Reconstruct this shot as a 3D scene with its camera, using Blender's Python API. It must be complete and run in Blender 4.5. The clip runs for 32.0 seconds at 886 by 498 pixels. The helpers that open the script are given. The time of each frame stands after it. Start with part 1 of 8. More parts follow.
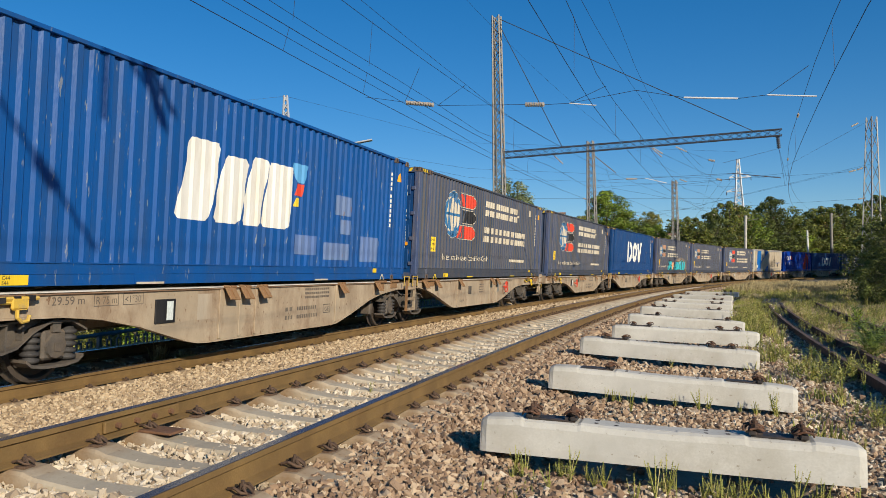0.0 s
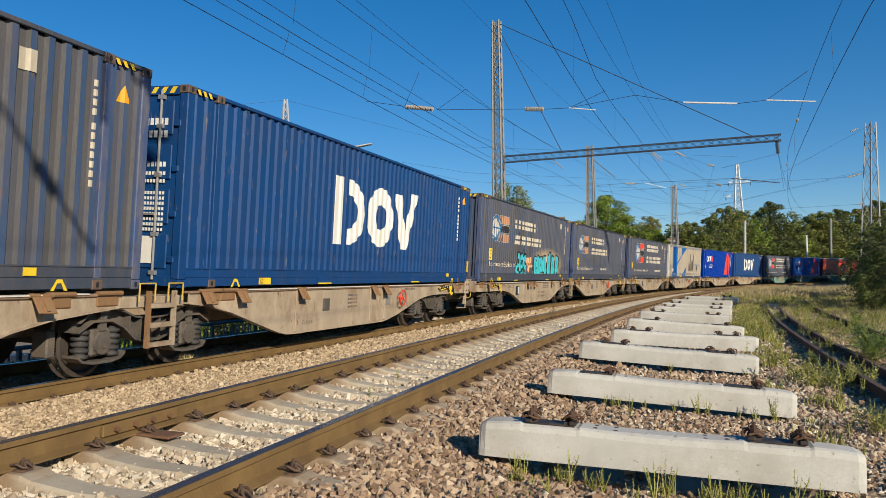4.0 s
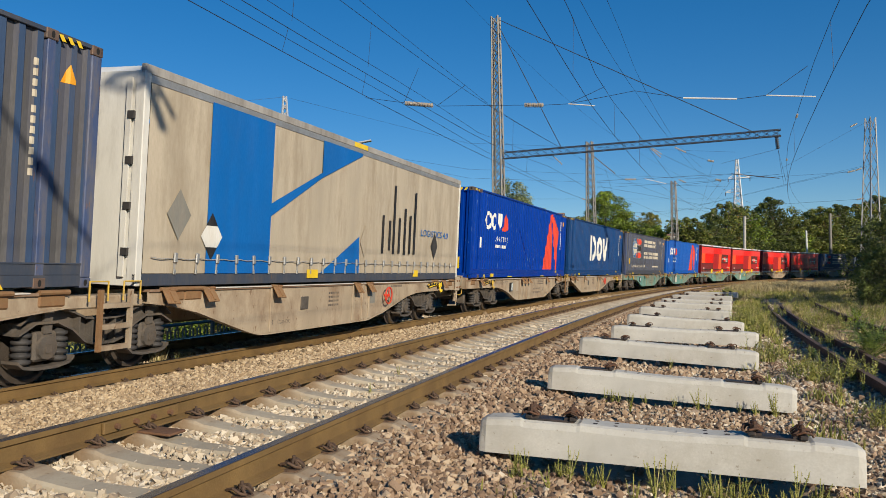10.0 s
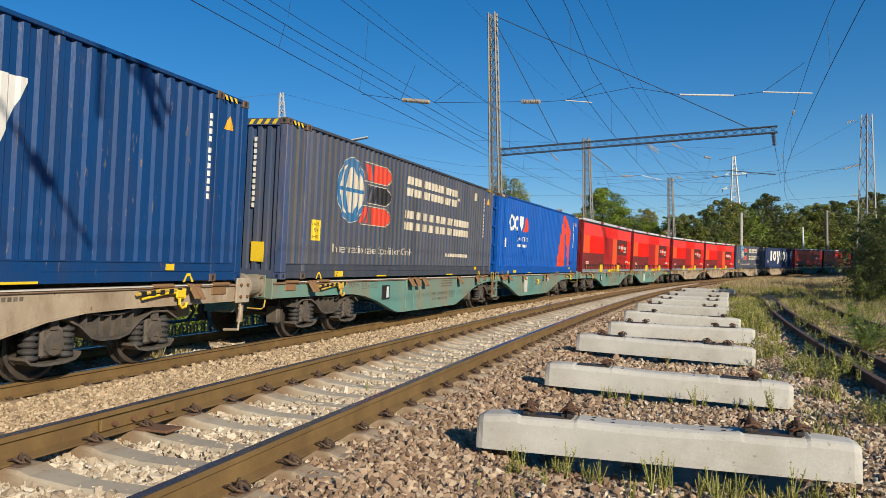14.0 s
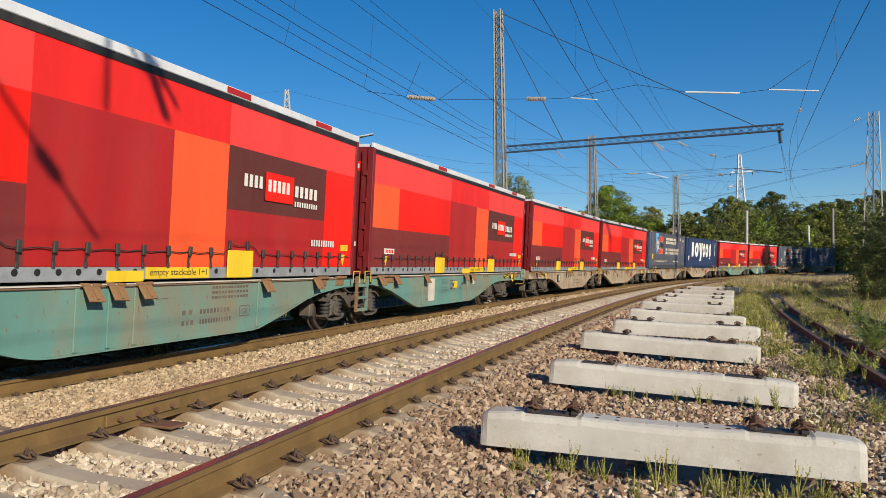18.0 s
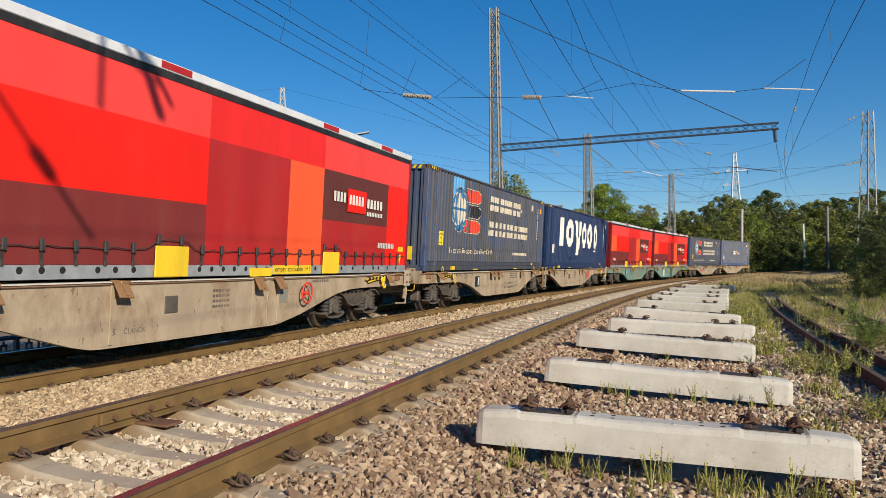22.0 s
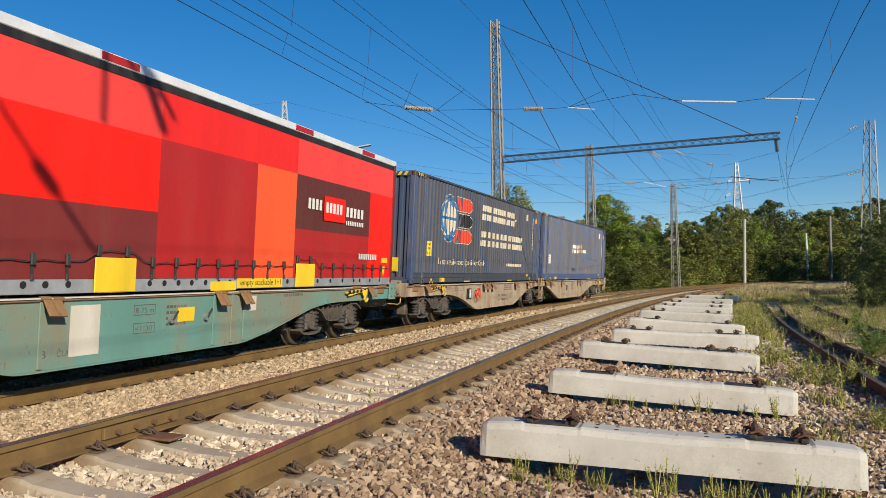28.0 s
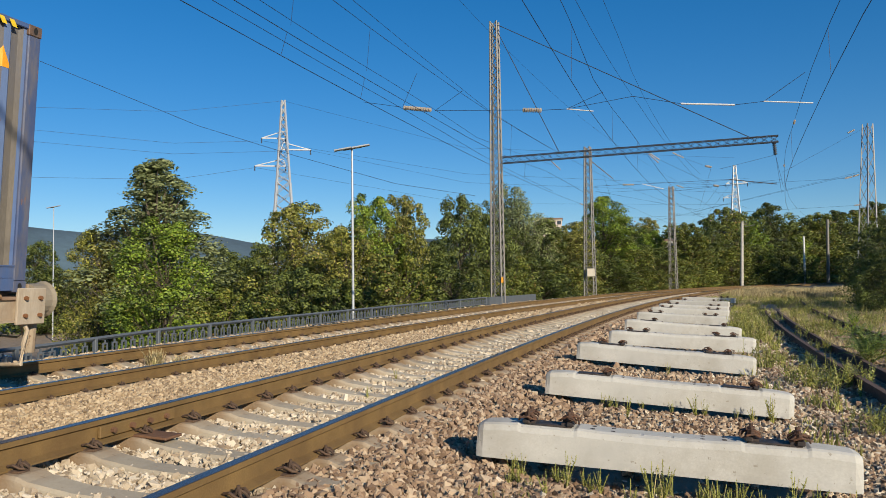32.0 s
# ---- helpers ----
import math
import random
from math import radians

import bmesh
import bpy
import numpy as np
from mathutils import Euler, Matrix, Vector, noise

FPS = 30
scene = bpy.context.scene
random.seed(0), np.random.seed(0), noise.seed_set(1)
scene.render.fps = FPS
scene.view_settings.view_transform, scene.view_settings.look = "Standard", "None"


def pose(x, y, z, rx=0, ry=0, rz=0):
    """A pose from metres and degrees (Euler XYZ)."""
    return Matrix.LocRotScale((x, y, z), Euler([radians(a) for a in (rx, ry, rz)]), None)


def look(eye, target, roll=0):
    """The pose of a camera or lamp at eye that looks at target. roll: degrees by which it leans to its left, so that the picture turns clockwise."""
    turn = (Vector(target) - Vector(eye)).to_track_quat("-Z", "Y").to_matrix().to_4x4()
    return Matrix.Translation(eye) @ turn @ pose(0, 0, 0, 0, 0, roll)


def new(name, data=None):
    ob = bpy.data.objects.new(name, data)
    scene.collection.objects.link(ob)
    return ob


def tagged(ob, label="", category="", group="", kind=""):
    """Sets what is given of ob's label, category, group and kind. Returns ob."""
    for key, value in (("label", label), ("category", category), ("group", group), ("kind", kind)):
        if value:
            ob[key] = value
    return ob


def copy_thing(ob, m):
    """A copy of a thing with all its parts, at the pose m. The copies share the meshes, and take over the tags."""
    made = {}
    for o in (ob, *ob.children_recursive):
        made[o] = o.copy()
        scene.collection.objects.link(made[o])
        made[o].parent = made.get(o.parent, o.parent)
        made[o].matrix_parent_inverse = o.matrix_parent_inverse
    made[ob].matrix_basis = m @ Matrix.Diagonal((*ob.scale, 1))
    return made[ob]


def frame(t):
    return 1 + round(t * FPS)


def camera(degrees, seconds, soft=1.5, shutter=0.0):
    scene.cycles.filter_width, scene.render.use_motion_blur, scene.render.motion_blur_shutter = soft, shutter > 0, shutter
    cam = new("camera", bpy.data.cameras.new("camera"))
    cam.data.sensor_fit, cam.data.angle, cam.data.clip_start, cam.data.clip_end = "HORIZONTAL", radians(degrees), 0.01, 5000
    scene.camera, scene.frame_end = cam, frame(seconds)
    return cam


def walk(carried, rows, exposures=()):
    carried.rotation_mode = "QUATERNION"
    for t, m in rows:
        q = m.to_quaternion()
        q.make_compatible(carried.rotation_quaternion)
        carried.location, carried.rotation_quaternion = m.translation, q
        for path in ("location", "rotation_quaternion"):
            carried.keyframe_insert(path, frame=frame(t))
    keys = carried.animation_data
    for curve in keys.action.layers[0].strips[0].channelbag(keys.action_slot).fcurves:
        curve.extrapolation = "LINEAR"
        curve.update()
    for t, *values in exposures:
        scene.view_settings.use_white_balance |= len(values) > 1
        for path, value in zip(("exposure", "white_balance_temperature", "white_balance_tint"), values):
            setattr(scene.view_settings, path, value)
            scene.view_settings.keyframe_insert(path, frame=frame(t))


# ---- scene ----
from functools import lru_cache

EYE = (0.0, 0.0, 1.129)
# seconds, and the hand-held camera's turn in degrees
PATH = [
    (0, 92.009, 0.835, 0.256), (0.5, 92.064, 0.831, 0.257), (1, 92.121, 0.793, 0.231), (1.5, 92.168, 0.760, 0.146),
    (2, 92.215, 0.749, 0.149), (2.5, 92.255, 0.767, 0.162), (3, 92.291, 0.706, 0.183), (3.5, 92.344, 0.678, 0.189),
    (5.5, 92.169, 0.749, 0.265), (6, 92.171, 0.657, 0.269), (6.5, 92.136, 0.640, 0.251), (7, 92.094, 0.740, 0.202),
    (7.5, 92.062, 0.832, 0.206), (8, 92.124, 0.830, 0.207), (8.5, 92.155, 0.810, 0.181), (9, 92.182, 0.824, 0.187),
    (9.5, 92.144, 0.871, 0.192), (10, 92.051, 0.871, 0.197), (10.5, 92.017, 0.797, 0.186), (11, 92.059, 0.790, 0.165),
    (11.5, 92.088, 0.772, 0.147), (12, 92.064, 0.816, 0.150), (12.5, 91.973, 0.796, 0.132), (13, 91.936, 0.812, 0.043),
    (13.5, 91.861, 0.880, -0.031), (14, 91.803, 0.918, -0.017), (14.5, 91.812, 0.889, 0.085), (16.5, 91.781, 0.751, 0.234),
    (17, 91.766, 0.829, 0.260), (17.5, 91.671, 0.782, 0.304), (18, 91.603, 0.759, 0.329), (18.5, 91.523, 0.724, 0.346),
    (19, 91.445, 0.684, 0.350), (19.5, 91.316, 0.750, 0.346), (20, 91.176, 0.788, 0.271), (20.5, 91.117, 0.713, 0.155),
    (21, 91.189, 0.644, 0.019), (21.5, 91.317, 0.651, -0.003), (22, 91.464, 0.725, 0.008), (22.5, 91.541, 0.782, -0.017),
    (23, 91.619, 0.878, -0.002), (23.5, 91.673, 0.911, 0.044), (24, 91.705, 0.939, 0.089), (24.5, 91.688, 0.969, 0.118),
    (25, 91.688, 0.992, 0.127), (25.5, 91.785, 0.951, 0.139), (27.5, 92.335, 1.069, 0.212), (28, 92.348, 1.082, 0.206),
    (28.5, 92.319, 1.040, 0.209), (29, 92.312, 0.992, 0.229), (29.5, 92.345, 0.952, 0.180), (30, 92.311, 0.933, 0.112),
    (30.5, 92.245, 0.906, 0.069), (31, 92.265, 0.841, 0.066), (31.5, 92.325, 0.709, 0.070), (32, 92.381, 0.662, 0.028),
]
cam = camera(59.83, 32.0, soft=0.75)
walk(cam, [(t, pose(*EYE, rx, ry, rz)) for t, rx, ry, rz in PATH],
     exposures=[(0, 0.18), (9.3, 0.2), (10.2, 0.06), (11.3, 0.05), (12.3, 0.16), (14, 0.18), (20, 0.18), (24, 0.2), (32, 0.2)])

# ---- light: a clear morning, the sun low, behind and to the right ----
SUN_AZ, SUN_EL = radians(148), radians(23)
world = bpy.data.worlds.new("world")
scene.world = world
world.use_nodes = True
wn, wl = world.node_tree.nodes, world.node_tree.links
sky = wn.new("ShaderNodeTexSky")
sky.sky_type, sky.sun_disc = "NISHITA", False
sky.sun_elevation, sky.sun_rotation = SUN_EL, SUN_AZ
sky.altitude, sky.air_density, sky.dust_density, sky.ozone_density = 900, 1.0, 0.08, 5.0
wn["Background"].inputs["Strength"].default_value = 0.129
even = wn.new("ShaderNodeGamma")
even.inputs["Gamma"].default_value = 0.80
deep = wn.new("ShaderNodeHueSaturation")
deep.inputs["Saturation"].default_value = 1.40
deep.inputs["Hue"].default_value = 0.504
wl.new(sky.outputs[0], even.inputs["Color"])
wl.new(even.outputs[0], deep.inputs["Color"])
wl.new(deep.outputs[0], wn["Background"].inputs["Color"])
sun_data = bpy.data.lights.new("sun", "SUN")
sun_data.energy, sun_data.angle, sun_data.color = 5.0, radians(0.53), (1.0, 0.89, 0.715)
sun = new("sun", sun_data)
sun.matrix_world = look((60 * math.sin(SUN_AZ), 60 * math.cos(SUN_AZ), 45),
                        (60 * math.sin(SUN_AZ) - math.sin(SUN_AZ) * math.cos(SUN_EL),
                         60 * math.cos(SUN_AZ) - math.cos(SUN_AZ) * math.cos(SUN_EL), 45 - math.sin(SUN_EL)))

# ---- the railway line: one curve, on which all tracks and the train lie ----
STEP = 0.25
SS = np.arange(-420, 460.01, STEP)
KK = 0.0025896 + 9.4476e-6 * np.clip(SS, -30, 110)
TH = np.concatenate([[0], np.cumsum((KK[1:] + KK[:-1]) / 2 * STEP)])
TH += 0.27742 - np.interp(0, SS, TH)
LX = np.concatenate([[0], np.cumsum((np.sin(TH[1:]) + np.sin(TH[:-1])) / 2 * STEP)])
LY = np.concatenate([[0], np.cumsum((np.cos(TH[1:]) + np.cos(TH[:-1])) / 2 * STEP)])
LX += -8.427 - np.interp(0, SS, LX)
LY -= np.interp(0, SS, LY)
CANT, CANT_B = 0.06605, 0.04985     # lean of the train's track and of the second track
OFF_B, RISE_B = 4.91, 0.141         # the second track: distance and height
FLOOR = 1.1457                      # the containers' underside over the rails


def heading(s):
    return float(np.interp(s, SS, TH))


def at(s, off=0.0, z=0.0):
    """A place by the way along the line, the distance to the right of the train's track, and the height."""
    a = heading(s)
    return Vector((float(np.interp(s, SS, LX)) + off * math.cos(a), float(np.interp(s, SS, LY)) - off * math.sin(a), z))


def along(s, off=0.0, z=0.0, turn=0.0):
    """A pose on the line: x ahead, y to the left, z up."""
    return Matrix.Translation(at(s, off, z)) @ Matrix.Rotation(math.pi / 2 - heading(s) + radians(turn), 4, "Z")


def on_track(s, reach=6.0):
    """The pose of a vehicle on the train's track, leaning with it."""
    a, b = at(s - reach), at(s + reach)
    d = b - a
    return Matrix.Translation((a + b) / 2) @ Matrix.Rotation(math.atan2(d.y, d.x), 4, "Z") @ Matrix.Rotation(CANT, 4, "X")


def line_coords(x, y):
    """Way along the line and distance from it, for arrays of places."""
    keep = slice(0, len(SS), 4)
    s0, lx, ly, th = SS[keep], LX[keep], LY[keep], TH[keep]
    x, y = np.asarray(x, float), np.asarray(y, float)
    i = np.empty(x.shape, int)
    for k in range(0, len(x), 4000):
        i[k:k + 4000] = np.argmin((x[k:k + 4000, None] - lx) ** 2 + (y[k:k + 4000, None] - ly) ** 2, axis=1)
    dx, dy = x - lx[i], y - ly[i]
    return s0[i] + dx * np.sin(th[i]) + dy * np.cos(th[i]), dx * np.cos(th[i]) - dy * np.sin(th[i])


# ---- mesh helpers ----
def link(name, me, material, parent=None, label=""):
    ob = new(name, me)
    if material and not me.materials:
        me.materials.append(material)
    if parent:
        ob.parent = parent
    return tagged(ob, label)


def mesh_of(name, bm, smooth=False):
    me = bpy.data.meshes.new(name)
    bm.to_mesh(me)
    bm.free()
    if smooth:
        me.shade_smooth()
    return me


def part(name, bm, material, parent=None, label="", smooth=False):
    return link(name, mesh_of(name, bm, smooth), material, parent, label)


def box(bm, x0, y0, z0, x1, y1, z1, m=None, bevel=0.0):
    r = bmesh.ops.create_cube(bm, size=1, matrix=Matrix.Translation(((x0 + x1) / 2, (y0 + y1) / 2, (z0 + z1) / 2)) @ Matrix.Diagonal((abs(x1 - x0), abs(y1 - y0), abs(z1 - z0), 1)))
    vs = r["verts"]
    if bevel:
        es = list({e for v in vs for e in v.link_edges})
        vs = bmesh.ops.bevel(bm, geom=es, offset=bevel, segments=1, affect="EDGES")["verts"] + [v for v in vs if v.is_valid]
        vs = list(set(vs))
    if m is not None:
        bmesh.ops.transform(bm, matrix=m, verts=vs)
    return bm


def boxed(x0, y0, z0, x1, y1, z1, m=None, bevel=0.0):
    return box(bmesh.new(), x0, y0, z0, x1, y1, z1, m, bevel)


def rod(bm, a, b, r, n=8, r2=None):
    """A round bar from a to b."""
    a, b = Vector(a), Vector(b)
    d = b - a
    m = Matrix.Translation((a + b) / 2) @ d.to_track_quat("Z", "Y").to_matrix().to_4x4()
    bmesh.ops.create_cone(bm, cap_ends=True, segments=n, radius1=r, radius2=r if r2 is None else r2, depth=d.length, matrix=m)
    return bm


def bar(bm, a, b, w, h=None):
    """A square bar from a to b."""
    a, b = Vector(a), Vector(b)
    d = b - a
    m = Matrix.Translation((a + b) / 2) @ d.to_track_quat("Z", "Y").to_matrix().to_4x4() @ Matrix.Diagonal((w, h or w, d.length, 1))
    bmesh.ops.create_cube(bm, size=1, matrix=m)
    return bm


def prism(bm, pts, y0, y1):
    """A plate with the outline pts in x and z, from y0 to y1."""
    a = [bm.verts.new((x, y0, z)) for x, z in pts]
    b = [bm.verts.new((x, y1, z)) for x, z in pts]
    n = len(pts)
    bm.faces.new(a)
    bm.faces.new(b[::-1])
    for i in range(n):
        bm.faces.new((a[i], b[i], b[(i + 1) % n], a[(i + 1) % n]))
    bmesh.ops.recalc_face_normals(bm, faces=bm.faces[:])
    return bm


def tube(bm, pts, r, n=6):
    """One round bar bent along pts."""
    pts = [Vector(p) for p in pts]
    rings = []
    for i, p in enumerate(pts):
        d = (pts[min(i + 1, len(pts) - 1)] - pts[max(i - 1, 0)]).normalized()
        a = d.cross(Vector((0, 0, 1)) if abs(d.z) < 0.9 else Vector((1, 0, 0))).normalized()
        if rings and a.dot(last) < 0:
            a.negate()
        last, b = a, d.cross(a)
        rings.append([bm.verts.new(p + (a * math.cos(2 * math.pi * k / n) + b * math.sin(2 * math.pi * k / n)) * r) for k in range(n)])
    made = [bm.faces.new(rings[0]), bm.faces.new(rings[-1])]
    for u, v in zip(rings, rings[1:]):
        made += [bm.faces.new((u[k], u[(k + 1) % n], v[(k + 1) % n], v[k])) for k in range(n)]
    bmesh.ops.recalc_face_normals(bm, faces=made)
    return bm


def sweep(name, outline, s0, s1, step, off, z, lean, material, parent=None, closed=True):
    """A profile (distance to the right, height) carried along the line."""
    n = int(round((s1 - s0) / step)) + 1
    verts, faces, k = [], [], len(outline)
    for i in range(n):
        s = s0 + (s1 - s0) * i / (n - 1)
        for o, h in outline:
            verts.append(at(s, off + o * math.cos(lean) + h * math.sin(lean), z - o * math.sin(lean) + h * math.cos(lean)))
    for i in range(n - 1):
        for j in range(k if closed else k - 1):
            a, b = i * k + j, i * k + (j + 1) % k
            faces.append((a, a + k, b + k, b))
    if closed:
        faces += [tuple(range(k)), tuple(range((n - 1) * k, n * k))[::-1]]
    me = bpy.data.meshes.new(name)
    me.from_pydata([tuple(v) for v in verts], [], faces)
    return link(name, me, material, parent)

# ---- materials ----
def shade(name, base, rough=0.6, metal=0.0, vary=0.25, scale=6.0, fine=60.0, bump=0.15, dirt=None, dirt_amount=0.35,
          dirt_scale=1.6, island=0.0, coat=0.0, streak=1.0, obj_random=0.0, chips=None, chip_scale=16.0):
    """A painted, cast or mineral surface: base colour, broad stains, fine grain and relief."""
    m = bpy.data.materials.new(name)
    m.use_nodes = True
    nt = m.node_tree
    N, L = nt.nodes, nt.links
    b = N["Principled BSDF"]
    tc = N.new("ShaderNodeTexCoord")
    mp = N.new("ShaderNodeMapping")
    mp.inputs["Scale"].default_value = (1, 1, streak)
    L.new(tc.outputs["Object"], mp.inputs[0])

    def nz(sc, detail, rough_=0.6):
        n = N.new("ShaderNodeTexNoise")
        n.inputs["Scale"].default_value, n.inputs["Detail"].default_value, n.inputs["Roughness"].default_value = sc, detail, rough_
        L.new(mp.outputs[0], n.inputs["Vector"])
        return n.outputs["Fac"]

    def mix(fac, a, c, blend="MIX"):
        x = N.new("ShaderNodeMix")
        x.data_type, x.blend_type = "RGBA", blend
        for sock, v in ((x.inputs[0], fac), (x.inputs[6], a), (x.inputs[7], c)):
            if hasattr(v, "links"):
                L.new(v, sock)
            else:
                sock.default_value = v if isinstance(v, float) else (*v, 1)
        return x.outputs[2]

    def ramp(v, lo, hi, a=0.0, c=1.0):
        r = N.new("ShaderNodeMapRange")
        L.new(v, r.inputs[0])
        for k, q in zip((1, 2, 3, 4), (lo, hi, a, c)):
            r.inputs[k].default_value = q
        return r.outputs[0]

    broad, grain = nz(scale, 5), nz(fine, 4)
    col = mix(ramp(broad, 0.3, 0.7), tuple(c * (1 - vary) for c in base), tuple(min(1, c * (1 + vary * 0.6)) for c in base))
    col = mix(ramp(grain, 0.35, 0.7, 0.0, 0.5), col, tuple(c * (1 - vary * 0.8) for c in base))
    if dirt:
        col = mix(ramp(nz(dirt_scale, 8, 0.7), 0.46, 0.66, 0.0, dirt_amount), col, dirt)
    if chips:
        col = mix(ramp(nz(chip_scale, 5, 0.62), 0.635, 0.69, 0.0, 0.85), col, chips)
    if island or obj_random:
        g = N.new("ShaderNodeNewGeometry") if island else N.new("ShaderNodeObjectInfo")
        v = ramp(g.outputs["Random Per Island" if island else "Random"], 0, 1, 1 - (island or obj_random), 1 + (island or obj_random) * 0.6)
        cm = N.new("ShaderNodeMix")
        cm.data_type, cm.blend_type = "RGBA", "MULTIPLY"
        cm.inputs[0].default_value = 1
        L.new(col, cm.inputs[6])
        cc = N.new("ShaderNodeCombineColor")
        for i in range(3):
            L.new(v, cc.inputs[i])
        L.new(cc.outputs[0], cm.inputs[7])
        col = cm.outputs[2]
    L.new(col, b.inputs["Base Color"])
    L.new(ramp(grain, 0.3, 0.7, max(0.05, rough - 0.12), min(1, rough + 0.12)), b.inputs["Roughness"])
    b.inputs["Metallic"].default_value = metal
    b.inputs["Coat Weight"].default_value = coat
    if bump:
        bp = N.new("ShaderNodeBump")
        bp.inputs["Strength"].default_value, bp.inputs["Distance"].default_value = bump, 0.01
        L.new(grain, bp.inputs["Height"])
        L.new(bp.outputs[0], b.inputs["Normal"])
    return m


rail_rust = shade("rail_rust", (0.20, 0.122, 0.042), 0.75, 0.1, 0.3, 3, 90, 0.2, (0.11, 0.06, 0.022), 0.5)
rail_top = shade("rail_top", (0.05, 0.045, 0.045), 0.25, 0.0, 0.1, 2, 150, 0.02)
rail_top.node_tree.nodes["Principled BSDF"].inputs["Specular IOR Level"].default_value = 0.5
old_rust = shade("old_rust", (0.115, 0.07, 0.048), 0.9, 0.0, 0.4, 8, 80, 0.3)
iron = shade("iron", (0.055, 0.04, 0.032), 0.8, 0.2, 0.4, 20, 120, 0.3)
concrete = shade("concrete", (0.53, 0.51, 0.455), 0.9, 0, 0.16, 3, 70, 0.12, (0.36, 0.325, 0.26), 0.5, 2.2, obj_random=0.08, chips=(0.3, 0.265, 0.21), chip_scale=22)
concrete_used = shade("concrete_used", (0.49, 0.42, 0.31), 0.92, 0, 0.25, 3, 60, 0.4, (0.27, 0.19, 0.115), 0.55, 3, obj_random=0.2, chips=(0.2, 0.15, 0.1), chip_scale=14)
cu_n, cu_l = concrete_used.node_tree.nodes, concrete_used.node_tree.links
cu_pos, cu_sep, cu_abs, cu_off, cu_abs2, cu_ramp = cu_n.new("ShaderNodeTexCoord"), cu_n.new("ShaderNodeSeparateXYZ"), cu_n.new("ShaderNodeMath"), cu_n.new("ShaderNodeMath"), cu_n.new("ShaderNodeMath"), cu_n.new("ShaderNodeMapRange")
cu_noise, cu_mul, cu_mix = cu_n.new("ShaderNodeTexNoise"), cu_n.new("ShaderNodeMath"), cu_n.new("ShaderNodeMix")
cu_abs.operation, cu_off.operation, cu_abs2.operation, cu_mul.operation, cu_mix.data_type = "ABSOLUTE", "SUBTRACT", "ABSOLUTE", "MULTIPLY", "RGBA"
cu_off.inputs[1].default_value, cu_noise.inputs["Scale"].default_value, cu_noise.inputs["Detail"].default_value = 0.76, 7.0, 5.0
for cu_k, cu_v in zip((1, 2, 3, 4), (0.12, 0.36, 1.5, 0.0)):
    cu_ramp.inputs[cu_k].default_value = cu_v
cu_mix.inputs[7].default_value = (0.20, 0.115, 0.05, 1)
for cu_a, cu_b in ((cu_pos.outputs["Object"], cu_sep.inputs[0]), (cu_sep.outputs["X"], cu_abs.inputs[0]), (cu_abs.outputs[0], cu_off.inputs[0]), (cu_off.outputs[0], cu_abs2.inputs[0]), (cu_abs2.outputs[0], cu_ramp.inputs[0]),
                   (cu_ramp.outputs[0], cu_mul.inputs[0]), (cu_pos.outputs["Object"], cu_noise.inputs["Vector"]), (cu_noise.outputs["Fac"], cu_mul.inputs[1]), (cu_mul.outputs[0], cu_mix.inputs[0]),
                   (cu_n["Principled BSDF"].inputs["Base Color"].links[0].from_socket, cu_mix.inputs[6]), (cu_mix.outputs[2], cu_n["Principled BSDF"].inputs["Base Color"])):
    cu_l.new(cu_a, cu_b)
earth = shade("earth", (0.27, 0.195, 0.125), 0.95, 0, 0.35, 1.2, 40, 0.6, (0.3, 0.27, 0.22), 0.5, 6)
galvanised = shade("galvanised", (0.42, 0.42, 0.41), 0.5, 0.6, 0.2, 6, 60, 0.1, (0.25, 0.2, 0.16), 0.35)
steel_dark = shade("steel_dark", (0.06, 0.055, 0.052), 0.7, 0.3, 0.3, 8, 70, 0.2)

# spare sleepers laid out in a row beside the line: near left corner and far right corner of the front edge
SPARE = [((0.23, 5.67, -0.15), (2.63, 4.92, -0.25)), ((1.11, 8.58, -0.13), (3.52, 7.84, -0.31)), ((2.0, 11.73, -0.07), (4.41, 10.97, -0.26)), ((3.05, 14.31, -0.07), (5.44, 13.52, -0.19)),
         ((4.18, 17.92, -0.05), (6.59, 17.13, -0.24)), ((5.64, 22.56, -0.08), (7.99, 21.67, -0.22)), ((7.15, 26.63, -0.09), (9.5, 25.73, -0.21)), ((8.3, 29.8, -0.08), (10.65, 28.85, -0.2)),
         ((10.1, 34.6, -0.08), (12.4, 33.5, -0.16)), ((12.0, 38.9, -0.06), (14.3, 37.8, -0.12))]


